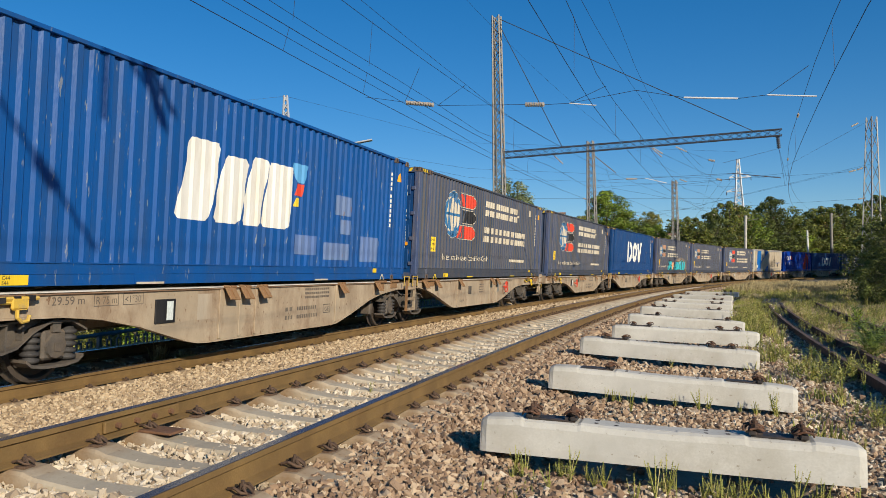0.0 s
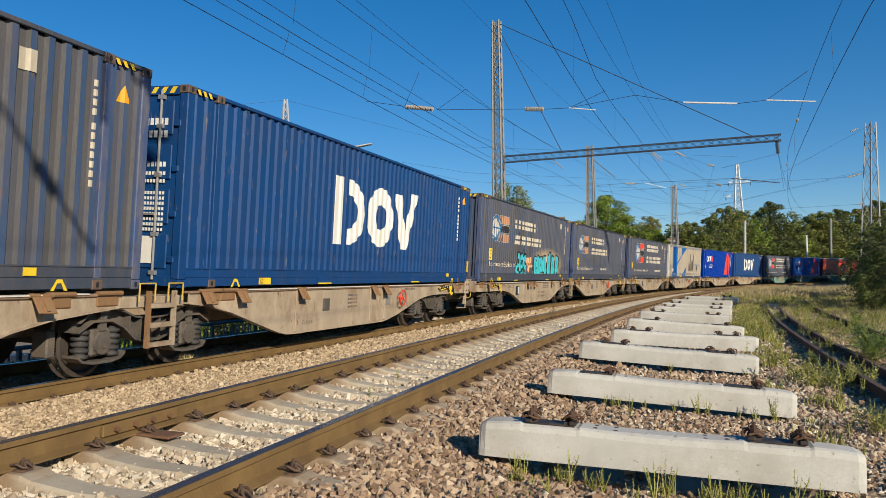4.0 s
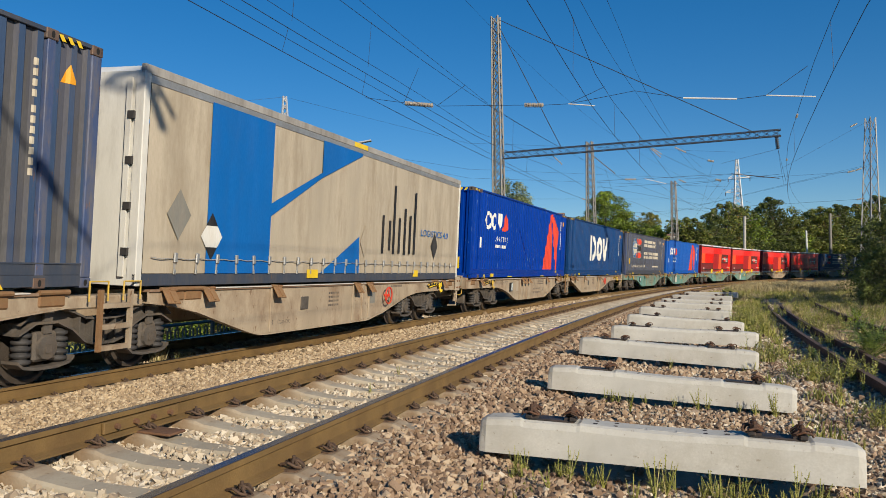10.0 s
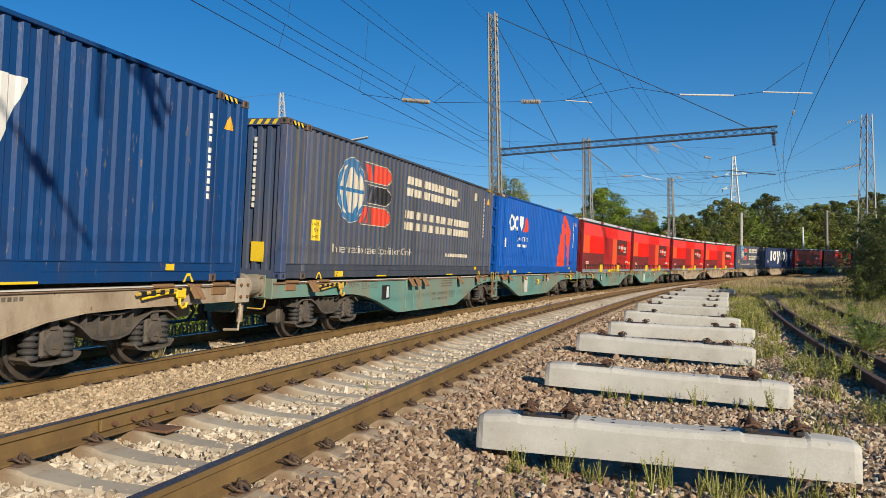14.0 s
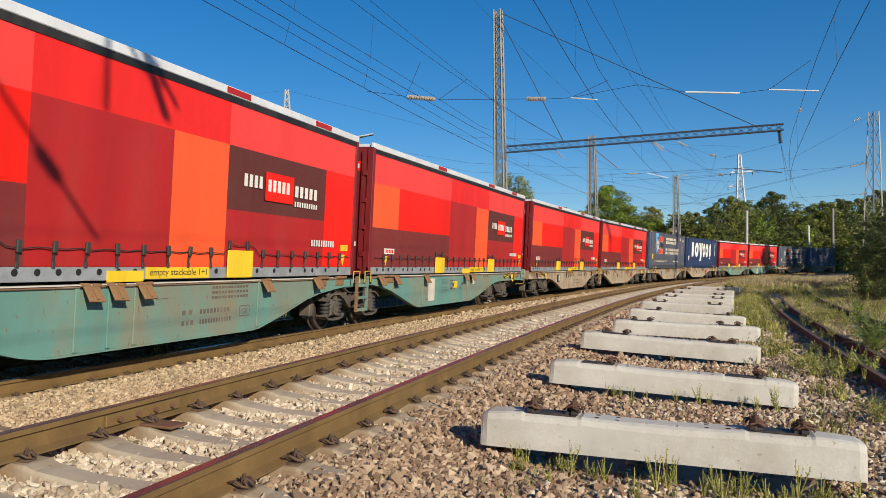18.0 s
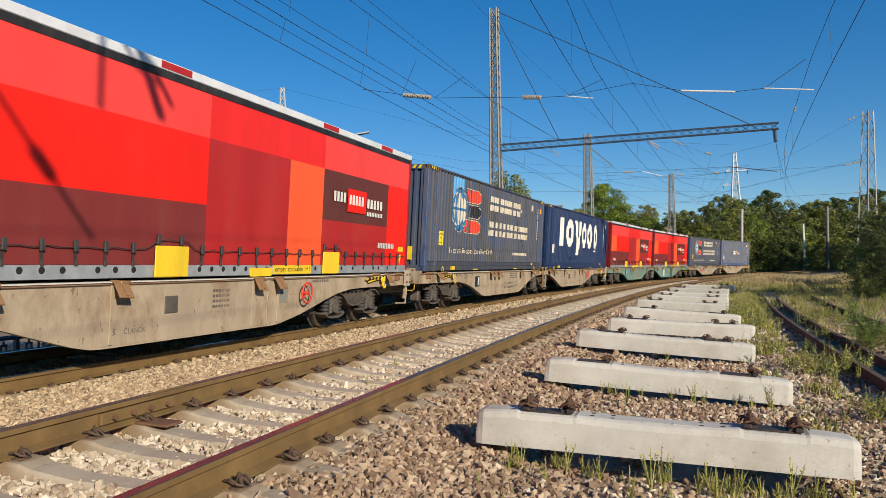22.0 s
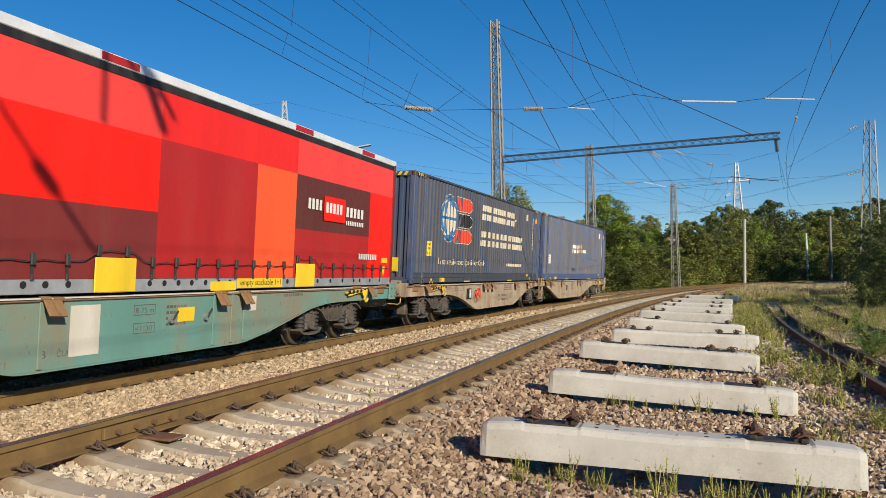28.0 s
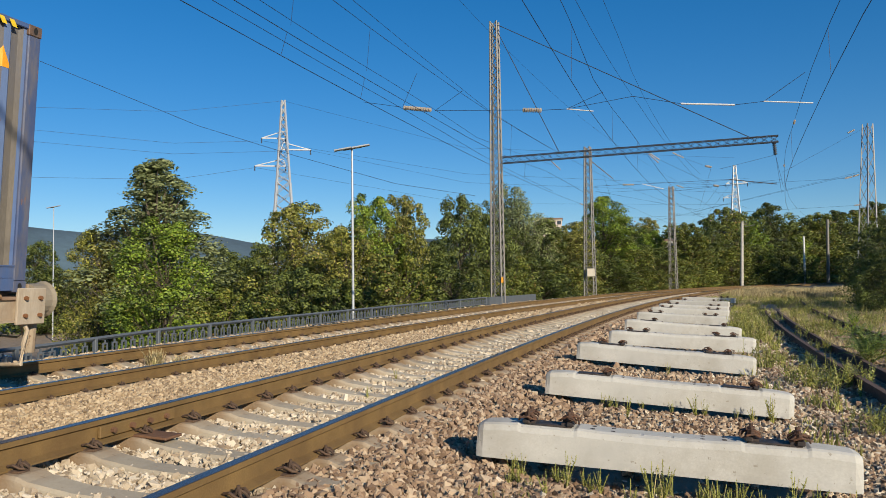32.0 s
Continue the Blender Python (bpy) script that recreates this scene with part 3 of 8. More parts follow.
def on_wall(bm, lift=0.003):
    """Lay flat shapes in x and z on the corrugated wall."""
    bmesh.ops.remove_doubles(bm, verts=bm.verts[:], dist=0.0005)
    xs = [v.co.x for v in bm.verts]
    for x in breaks(min(xs), max(xs)):
        bmesh.ops.bisect_plane(bm, geom=bm.verts[:] + bm.edges[:] + bm.faces[:], plane_co=(x, 0, 0), plane_no=(1, 0, 0))
    for v in bm.verts:
        v.co.y = profile(v.co.x) - lift
    return bm


def flat(bm, y):
    for v in bm.verts:
        v.co.y = y
    return bm


def poly(bm, pts):
    bm.faces.new([bm.verts.new((x, 0, z)) for x, z in pts])
    return bm


def rect(bm, x0, z0, x1, z1, lean=0.0):
    return poly(bm, [(x0, z0), (x1, z0), (x1 + lean, z1), (x0 + lean, z1)])


def ring(bm, cx, cz, rx, rz, inner=0.0, a0=0, a1=360, n=28):
    """An ellipse, or a part of one, solid or as a band."""
    for i in range(n):
        a, b = radians(a0 + (a1 - a0) * i / n), radians(a0 + (a1 - a0) * (i + 1) / n)
        p = [(cx + rx * math.cos(q) * k, cz + rz * math.sin(q) * k) for q, k in ((a, 1), (b, 1), (b, inner), (a, inner))]
        poly(bm, p if inner else p[:3])
    return bm


def blocks(bm, x0, z0, x1, z1, n, fill=0.7, lean=0.0, slit=0.0):
    """A row of plain upright blocks in place of lettering: n of them, or one for each width in n."""
    widths = [1.0] * n if isinstance(n, int) else n
    unit = (x1 - x0) / sum(widths)
    a = x0
    for w in (k * unit for k in widths):
        b = a + w - (1 - fill) * unit
        if slit:
            m = (z0 + z1) / 2
            rect(bm, a, z0, b, m - slit, lean / 2)
            rect(bm, a + lean / 2, m + slit, b + lean / 2, z1, lean / 2)
        else:
            rect(bm, a, z0, b, z1, lean)
        a += w
    return bm


@lru_cache(maxsize=None)
def words(text, size):
    """Readable words as a flat mesh in x and z, from x = 0, z = 0."""
    c = bpy.data.curves.new("words", "FONT")
    c.body, c.size, c.extrude = text, size, 0
    ob = bpy.data.objects.new("words", c)
    scene.collection.objects.link(ob)
    bpy.context.view_layer.update()
    me = bpy.data.meshes.new_from_object(ob.evaluated_get(bpy.context.evaluated_depsgraph_get()))
    bpy.data.objects.remove(ob)
    return me


def lettered(bm, text, size, x, z, width=None):
    t = bmesh.new()
    t.from_mesh(words(text, size))
    w = max(v.co.x for v in t.verts)
    k = width / w if width else 1
    base = {v: bm.verts.new((x + v.co.x * k, 0, z + v.co.y)) for v in t.verts}
    for f in t.faces:
        bm.faces.new([base[v] for v in f.verts])
    t.free()
    return bm


def pieces(bm):
    """The separate shapes of a flat mesh, each as a mesh of its own."""
    bmesh.ops.remove_doubles(bm, verts=bm.verts[:], dist=0.0005)
    left, out = set(bm.faces), []
    while left:
        todo, island = [left.pop()], []
        while todo:
            f = todo.pop()
            island.append(f)
            for v in f.verts:
                for g in v.link_faces:
                    if g in left:
                        left.discard(g)
                        todo.append(g)
        b, made = bmesh.new(), {}
        for f in island:
            for v in f.verts:
                if v not in made:
                    made[v] = b.verts.new(v.co)
            b.faces.new([made[v] for v in f.verts])
        out.append((min(v.co.x for v in b.verts), b))
    bm.free()
    return [b for _, b in sorted(out, key=lambda q: q[0])]


def wall_mesh(mats, x0=-HL + 0.16, x1=HL - 0.16, z0=0.285, z1=2.85):
    bm = bmesh.new()
    xs = [x0] + breaks(x0, x1) + [x1]
    cols = [(bm.verts.new((x, profile(x), z0)), bm.verts.new((x, profile(x), z1))) for x in xs]
    for (a, b), (c, d), x, y in zip(cols, cols[1:], xs, xs[1:]):
        f = bm.faces.new((a, c, d, b))
        u = ((x + y) / 2 + HL) % PITCH
        f.material_index = 1 if u > 0.125 else 0
    me = mesh_of("side_wall", bm)
    for m in mats:
        me.materials.append(m)
    return me


def far_wall(bm, y):
    box(bm, -HL + 0.1, y - 0.02, 0.285, HL - 0.1, y + 0.02, 2.8)
    return bm


CORRUGATED = {}


def steel_container(look_, rail, dusty, doors, label, marks, post=None, stripes=True, extra=()):
    """A 45-foot high-cube container; marks are (name, bmesh, material) laid on its wall."""
    root = new("shipping_container")
    key = (look_.name, dusty.name)
    if key not in CORRUGATED:
        CORRUGATED[key] = wall_mesh((look_, dusty))
    link("side_wall", CORRUGATED[key], None, root)
    part("side_wall", far_wall(bmesh.new(), 1.2), look_, root)
    # rails
    for y in (-1.25, 1.17):
        bm = boxed(-HL + 0.17, y + 0.012, 2.842, HL - 0.17, y + 0.065, HZ, bevel=0.006)
        part("top_rail", bm, rail, root)
        part("bottom_rail", boxed(-HL + 0.17, y + 0.012, 0.155, HL - 0.17, y + 0.08, 0.275), rail, root)
        part("rail_lip", boxed(-HL + 0.17, y, 0.275, HL - 0.17, y + 0.08, 0.29), rail, root)
        part("lower_rail", boxed(-HL + 0.17, y + 0.004, 0.02, HL - 0.17, y + 0.08, 0.15), rail, root)
    part("roof", boxed(-HL + 0.05, -1.18, 2.82, HL - 0.05, 1.18, HZ - 0.03), look_, root)
    # floor frame coloured near-black for the shade beneath the box
    part("floor_frame", boxed(-HL + 0.1, -1.16, 0.03, HL - 0.1, 1.16, 0.16), shade_black, root)
    # posts and castings
    pm = post or look_
    for x in (-1, 1):
        for y in (-1, 1):
            bm = bmesh.new()
            box(bm, x * (HL - 0.005), y * 1.245, 0.12, x * (HL - 0.17), y * 1.10, 2.78, bevel=0.012)
            part("corner_post", bm, pm, root)
            for z in (0, HZ - 0.118):
                bm = boxed(x * HL, y * 1.25, z, x * (HL - 0.178), y * 1.088, z + 0.118, bevel=0.008)
                c = part("corner_casting", bm, casting if z else pm, root)
                if y < 0:
                    hole = bmesh.new()
                    ring(hole, x * (HL - 0.09), z + 0.06, 0.028, 0.04)
                    part("casting_hole", flat(hole, -1.2515), shade_black, c)
                    if x < 0:
                        hole = ring(bmesh.new(), 0, 0, 0.03, 0.04)
                        for v in hole.verts:
                            v.co = (-HL - 0.0015, -1.17 + v.co.x, z + 0.06 + v.co.z)
                        part("casting_hole", hole, shade_black, c)
        part("lifting_post", boxed(x * 6.13, -1.245, 0.12, x * 6.01, -1.14, 2.78, bevel=0.008), pm, root)
        for z in (0.0, HZ - 0.118):
            c = part("lifting_casting", boxed(x * 6.16, -1.252, z, x * 5.98, -1.1, z + 0.122, bevel=0.01), casting, root)
            part("casting_hole", flat(ring(bmesh.new(), x * 6.07, z + 0.06, 0.026, 0.04), -1.2545), shade_black, c)
    # fork pockets with a bright sill
    for x in (-2.45, 2.45):
        p = part("fork_pocket", boxed(x - 0.30, -1.2555, 0.03, x + 0.30, -1.24, 0.155), rail, root)
        part("pocket_sill", boxed(x - 0.27, -1.262, 0.022, x + 0.27, -1.24, 0.05), p_yellow if stripes else p_cream, p)
    # ends
    if doors:
        for y0, y1 in ((-1.09, -0.01), (0.01, 1.09)):
            bm = boxed(-HL + 0.03, y0, 0.16, -HL + 0.08, y1, 2.76)
            leaf = p_deep if look_ is p_slate else look_
            d = part("door", bm, leaf, root)
            for k in range(4):
                z = 0.26 + k * 0.64
                part("door_panel", boxed(-HL + 0.005, y0 + 0.08, z, -HL + 0.03, y1 - 0.08, z + 0.5, bevel=0.012), leaf, d)
            for y in (y0 + 0.28, y1 - 0.28):
                bm = rod(bmesh.new(), (-HL - 0.018, y, 0.1), (-HL - 0.018, y, 2.82), 0.019, 8)
                for z in (0.2, 0.75, 1.6, 2.3, 2.72):
                    box(bm, -HL - 0.04, y - 0.05, z - 0.03, -HL + 0.02, y + 0.05, z + 0.03)
                r = part("lock_rod", bm, galvanised, d)
                part("lock_handle", boxed(-HL - 0.05, y, 1.02, -HL - 0.03, y + 0.34, 1.05), galvanised, r)
            for z in (0.35, 1.0, 1.65, 2.3):
                y = y0 if y0 < -0.5 else y1
                part("hinge", boxed(-HL - 0.012, y - 0.06, z, -HL + 0.05, y + 0.06, z + 0.09, bevel=0.01), pm, d)
            bm = bmesh.new()
            rows = [(2.32, 7, 0.1, 0.58), (2.14, 4, 0.1, 0.35), (1.72, 9, 0.07, 0.62), (1.6, 10, 0.05, 0.62), (1.49, 10, 0.05, 0.55)]
            rows += [(1.32 - k * 0.075, 7, 0.045, 0.36) for k in range(8)]
            for z, n, h, w in rows:
                blocks(bm, y0 + 0.16, z, y0 + 0.16 + w, z + h, n, 0.72)
            for v in bm.verts:
                v.co = (-HL - 0.003, v.co.x, v.co.z)
            tagged(part("weight_marking", bm, p_white, d), kind="stuff")
            part("document_plate", boxed(-HL - 0.008, y0 + 0.3, 0.33, -HL + 0.01, y0 + 0.58, 0.72), p_white, d)
            if look_ is p_slate:
                part("door_stripe", boxed(-HL - 0.009, y0 + 0.1, 0.86, -HL + 0.01, y1 - 0.12, 0.95), p_orange, d)
    else:
        bm = bmesh.new()
        cols, y, k = [], -1.1, 0
        for i in range(11):
            for dy, dx in ((0, 0), (0.08, 0), (0.11, 0.045), (0.19, 0.045)):
                yy = -1.1 + i * 0.2 + dy
                cols.append((bm.verts.new((-HL + 0.03 + dx, yy, 0.16)), bm.verts.new((-HL + 0.03 + dx, yy, 2.78))))
        for (a, b), (c, d) in zip(cols, cols[1:]):
            bm.faces.new((a, b, d, c))
        part("end_wall", bm, look_, root)
        bm = blocks(bmesh.new(), 0.0, 0.0, 1.3, 0.06, 12, 0.75)
        for v in bm.verts:
            v.co = (-HL + 0.026, -0.62 + v.co.z, 2.55 - v.co.x)
        tagged(part("number_marking", bm, p_white, root), kind="stuff")
        part("height_plate", boxed(-HL + 0.018, -0.86, 0.3, -HL + 0.03, -0.60, 0.66), p_yellow, root)
    part("end_header", boxed(-HL + 0.002, -1.09, 2.76, -HL + 0.1, 1.09, HZ - 0.01), look_, root)
    part("end_sill", boxed(-HL + 0.002, -1.09, 0.02, -HL + 0.1, 1.09, 0.16), look_, root)
    part("end_wall", boxed(HL - 0.07, -1.1, 0.02, HL - 0.03, 1.1, HZ - 0.01), look_, root)
    if stripes:
        bm = bmesh.new()
        for x0, x1 in ((-6.62, -6.25), (6.2, 6.62)):
            for k in range(3):
                rect(bm, x0 + k * 0.13, 2.80, x0 + k * 0.13 + 0.065, 2.87, -0.05)
        part("hazard_marking", flat(bm, -1.2525), p_yellow, root)
        bm = bmesh.new()
        for k in range(4):
            poly(bm, [(-1.0 + k * 0.16, 2.78), (-0.92 + k * 0.16, 2.78), (-0.98 + k * 0.16, 2.87), (-1.06 + k * 0.16, 2.87)])
        for v in bm.verts:
            v.co = (-HL, v.co.x, v.co.z)
        part("hazard_marking", bm, p_yellow, root)
    # small plates on every box
    for x in (-5.46, 5.46):
        bm = bmesh.new()
        poly(bm, [(x - 0.13, 0.0), (x - 0.075, 0.0), (x - 0.03, 0.085), (x, 0.085), (x, 0.13), (x - 0.04, 0.13)])
        poly(bm, [(x + 0.13, 0.0), (x + 0.04, 0.13), (x, 0.13), (x, 0.085), (x + 0.03, 0.085), (x + 0.075, 0.0)])
        part("lashing_mark", flat(bm, -1.2535), p_yellow if stripes else p_cream, root)
    c = part("code_plate", boxed(-4.78, -1.2545, 0.035, -4.42, -1.245, 0.145), p_yellow, root)
    bm = lettered(bmesh.new(), "C44", 0.06, -4.76, 0.095)
    lettered(bm, "S44", 0.06, -4.76, 0.042)
    part("code_lettering", flat(bm, -1.2565), p_black, c)
    part("code_plate", boxed(4.95, -1.2545, 0.17, 5.12, -1.232, 0.26), p_yellow, root)
    tri = poly(bmesh.new(), [(6.28, 2.36), (6.5, 2.36), (6.39, 2.58)])
    part("warning_triangle", on_wall(tri, 0.004), p_orange, root)
    bm = bmesh.new()
    for k in range(11):
        rect(bm, 5.87, 2.45 - k * 0.115 - (0.06 if k > 3 else 0), 5.92, 2.53 - k * 0.115 - (0.06 if k > 3 else 0))
    tagged(part("number_marking", on_wall(bm, 0.004), p_cream if dusty is not look_ else p_white, root), kind="stuff")
    for k, (name, bm, m) in enumerate(marks):
        for piece in pieces(bm) if name in ("lettering_block", "arrow", "repaint_patch", "emblem", "spray_fill", "spray_outline", "spray_shine") else [bm]:
            part(name, on_wall(piece, 0.003 + 0.0009 * k), m, root)
    for name, bm, m in extra:
        part(name, bm, m, root)
    return tagged(root, label, "container", "containers on the train")


def caution(marks, white=False):
    b = rect(bmesh.new(), -5.72, 0.74, -5.38, 1.14)
    marks.append(("height_label", b, p_white if white else p_yellow))


def caution_words(material):
    return [("label_lettering", on_wall(lettered(bmesh.new(), *row), 0.006), material) for row in (("CAUTION", 0.085, -5.69, 1.03, 0.28), ("9'6\"", 0.11, -5.64, 0.90, 0.18), ("HIGH", 0.1, -5.66, 0.78, 0.22))]


# ---- marks of the different boxes ----
def marks_forwarder(patch=False, spray=False, pale=False, small=False):
    m = []
    caution(m)
    if patch:
        m.append(("repaint_patch", rect(bmesh.new(), -4.75, 2.25, -3.75, 2.79), p_sky))
    # striped globe in a blue ring
    g = [("globe", ring(bmesh.new(), -4.26, 1.86, 0.66, 0.70), p_cream),
         ]
    m += g
    b = ring(bmesh.new(), -4.26, 1.86, 0.645, 0.685, 0.86)
    ring(b, -4.26, 1.86, 0.40, 0.66, 0.74)
    rect(b, -4.84, 1.82, -3.68, 1.90)
    rect(b, -4.29, 1.25, -4.23, 2.48)
    m.append(("globe_band", b, p_blue_line))
    r, k, w = bmesh.new(), bmesh.new(), bmesh.new()
    for z0, z1, x0, tgt, tip in ((2.14, 2.53, -3.72, r, 0), (1.66, 2.05, -3.52, k, 0.05), (1.18, 1.57, -3.80, r, 0)):
        h = (z1 - z0)
        for i in range(3):
            a = x0 + 0.06 + i * 0.14 - (0.1 if z0 < 1.3 else 0)
            rect(tgt, a, z0 + 0.02, a + 0.07 + i * 0.02, z1 - 0.02, 0.12 if z0 < 2 else -0.06)
        poly(tgt, [(x0 + 0.52, z0), (-2.4, z0), (-2.15, z0 + h * 0.5), (-2.4, z1), (x0 + 0.52, z1)])
        for zz in (z0 - 0.02, z1 + 0.005):
            rect(w, x0, zz, -2.38, zz + 0.018)
        poly(w, [(-2.385, z1), (-2.13, z0 + h * 0.5), (-2.10, z0 + h * 0.5), (-2.37, z1 + 0.02)])
        poly(w, [(-2.385, z0), (-2.37, z0 - 0.02), (-2.10, z0 + h * 0.5), (-2.13, z0 + h * 0.5)])
    m += [("arrow", r, p_bleached if pale else p_red), ("arrow", k, p_black), ("arrow_outline", w, p_cream)]
    b = blocks(bmesh.new(), -1.12, 2.03, 3.0, 2.52, (0.9, 1.1, 1.0, 1.0, 0.92, 1.0, 1.0), 0.82, 0.03, 0.045)
    rect(b, 3.03, 2.22, 3.27, 2.30)
    m.append(("lettering_block", b, p_cream))
    m.append(("lettering_block", blocks(bmesh.new(), -1.19, 1.17, 4.2, 1.66, (0.42, 1.1, 0.95, 0.95, 1.0, 0.9, 1.05, 1.1, 1.05, 1.05, 0.95), 0.82, 0.02, 0.045), p_cream))
    m += [("lettering", lettered(bmesh.new(), word, 0.25, x, 0.53, w), p_cream) for word, x, w in (("Internationale", -4.9, 2.14), ("Spedition", -2.63, 1.34), ("GmbH", -1.18, 0.68))]
    m.append(("lettering_block", blocks(bmesh.new(), 2.05, 0.54, 4.2, 0.64, 9, 0.6), p_cream))
    m.append(("label", rect(bmesh.new(), 4.75, 2.38, 5.0, 2.62), p_cream))
    for name, bm, _ in m:
        shift = 0.18 if name in ("globe", "globe_band", "arrow", "arrow_outline") else 0.07 if name == "lettering_block" else 0.0
        bmesh.ops.translate(bm, vec=(shift, 0, 0), verts=bm.verts[:])
    if small:
        for name, bm, _ in m:
            if name not in ("height_label", "label"):
                low = name == "lettering" or max(v.co.z for v in bm.verts) < 0.8
                for v in bm.verts:
                    v.co.x, v.co.z = v.co.x * 0.76 - 1.95, v.co.z if low else v.co.z * 0.68 + 0.6
    if spray:
        m.append(("spray_cloud", rect(bmesh.new(), -0.4, 0.3, 5.7, 1.5), p_haze))
        o, a, d, t, w = bmesh.new(), bmesh.new(), bmesh.new(), bmesh.new(), bmesh.new()
        rnd = random.Random(11)
        for i, (cx, wide) in enumerate([(-2.1, 0.29), (-1.62, 0.27), (-1.17, 0.26)] + [(0.55 + 0.74 * k, 0.38 + 0.05 * math.sin(k * 2.1)) for k in range(6)]):
            cz, tall = 0.64 + rnd.uniform(-0.05, 0.05), rnd.uniform(0.36, 0.44)
            f = [rnd.uniform(0, 6.28) for _ in range(3)]
            ring_ = []
            for q in range(30):
                b = 2 * math.pi * q / 30
                k = 1 + 0.13 * math.sin(2 * b + f[0]) + 0.11 * math.sin(3 * b + f[1]) + 0.06 * math.sin(5 * b + f[2])
                ring_.append((math.copysign(abs(math.cos(b)) ** 0.7, math.cos(b)) * wide * k, math.copysign(abs(math.sin(b)) ** 0.75, math.sin(b)) * tall * k))
            poly(o, [(cx + x * 1.17, cz + z * 1.13) for x, z in ring_])
            poly(a, [(cx + x * 0.95, cz + z * 0.95) for x, z in ring_])
            lean = rnd.uniform(-0.07, 0.07)
            for dz, h in ((0.04, 0.2), (-0.26, 0.17)):
                poly(d, [(cx - 0.07 + lean, cz + dz), (cx + 0.05 + lean, cz + dz - 0.03), (cx + 0.07 - lean, cz + dz + h), (cx - 0.05 - lean, cz + dz + h * 0.8)])
            poly(w, [(cx - wide * 0.55, cz + tall * 0.35), (cx - wide * 0.15, cz + tall * 0.62), (cx + wide * 0.35, cz + tall * 0.66), (cx + wide * 0.3, cz + tall * 0.76), (cx - wide * 0.3, cz + tall * 0.74), (cx - wide * 0.66, cz + tall * 0.42)])
        ring(t, -0.75, 0.78, 0.22, 0.17)
        ring(t, -0.37, 0.78, 0.22, 0.17)
        poly(t, [(-0.94, 0.72), (-0.6, 0.33), (-0.18, 0.72)])
        m += [("spray_outline", o, p_black), ("sprayed_heart", t, p_peach), ("spray_fill", a, p_teal), ("spray_outline", d, p_black), ("spray_shine", w, p_sky)]
    return m


def marks_balc():
    m = []
    b = bmesh.new()
    for x, w, top, bend in ((-1.95, 0.78, 2.12, 0.24), (-1.08, 0.70, 1.98, 0.24), (-0.30, 0.52, 2.06, 0.22), (0.30, 0.86, 2.04, 0.14)):
        q = 0.07
        poly(b, [(x + q, 0.93), (x + w - q, 0.93), (x + w + 0.02, 0.93 + q), (x + w + bend, top - q), (x + w + bend - q, top), (x + bend + q, top), (x + bend, top - q), (x, 0.93 + q)])
    m.append(("lettering_block", b, p_white))
    m.append(("emblem", poly(bmesh.new(), [(1.22, 2.14), (1.85, 2.14), (1.66, 1.8), (1.4, 1.8)]), p_sky))
    m.append(("emblem", rect(bmesh.new(), 1.36, 1.56, 1.62, 1.78, 0.05), p_red))
    m.append(("emblem", rect(bmesh.new(), 1.34, 1.36, 1.5, 1.52, 0.05), p_yellow))
    b = bmesh.new()
    for x, z, w, h in ((3.05, 1.33, 0.75, 0.4), (1.4, 0.5, 0.9, 0.36), (2.6, 0.42, 1.1, 0.34), (4.3, 0.4, 0.9, 0.55), (3.3, 0.95, 0.5, 0.3)):
        rect(b, x, z, x + w, z + h)
    m.append(("repaint_patch", b, p_faded))
    return m


def marks_dsv():
    b = bmesh.new()
    # three plain rounded shapes in a row
    rect(b, -2.12, 0.82, -1.72, 2.2)
    ring(b, -1.5, 1.51, 0.86, 0.69, 0.52, -90, 90, 14)
    ring(b, 0.2, 1.51, 0.72, 0.68, 0.42, 0, 360, 20)
    poly(b, [(1.0, 2.14), (1.42, 2.14), (1.7, 1.3), (1.66, 0.83), (1.44, 0.83)])
    poly(b, [(1.66, 0.83), (1.86, 0.83), (2.5, 2.24), (2.08, 2.24), (1.7, 1.3)])
    return [("lettering_block", b, p_white)]


def marks_ceva(back=0.0):
    m = []
    w = bmesh.new()
    ring(w, -5.05, 1.94, 0.34, 0.31, 0.6, 0, 360, 18)
    ring(w, -4.42, 1.94, 0.27, 0.29, 0.55, 0, 360, 18)
    poly(w, [(-4.05, 2.25), (-3.4, 2.25), (-3.68, 1.66), (-3.8, 1.66)])
    m.append(("lettering_block", w, p_white))
    m.append(("lettering", lettered(bmesh.new(), "LOGISTICS", 0.26, -4.29, 1.27, 1.55), p_white))
    m.append(("lettering_block", blocks(bmesh.new(), -4.25, 1.04, -2.85, 1.15, 13, 0.62), p_white))
    r = bmesh.new()
    poly(r, [(-3.46, 1.65), (-2.99, 1.65), (-3.02, 2.2), (-3.08, 2.28)])
    poly(r, [(-2.9, 1.7), (-2.69, 1.68), (-2.92, 2.26), (-3.0, 2.28)])
    for leg in ([(2.61, 0.31), (4.3, 0.31), (4.18, 1.6), (4.07, 2.53), (4.05, 2.8), (3.88, 2.74), (3.64, 2.36)],
                [(4.05, 2.8), (4.07, 2.53), (4.48, 1.66), (4.73, 2.5), (4.3, 2.72)],
                [(4.73, 2.5), (4.48, 1.66), (5.07, 0.31), (5.42, 2.09)],
                [(5.07, 0.31), (5.28, 0.31), (5.42, 2.09)]):
        poly(r, [(x - back, z) for x, z in leg])
    m.append(("emblem", r, p_red))
    m.append(("label", rect(bmesh.new(), -5.98, 1.0, -5.75, 1.34), p_white))
    return m


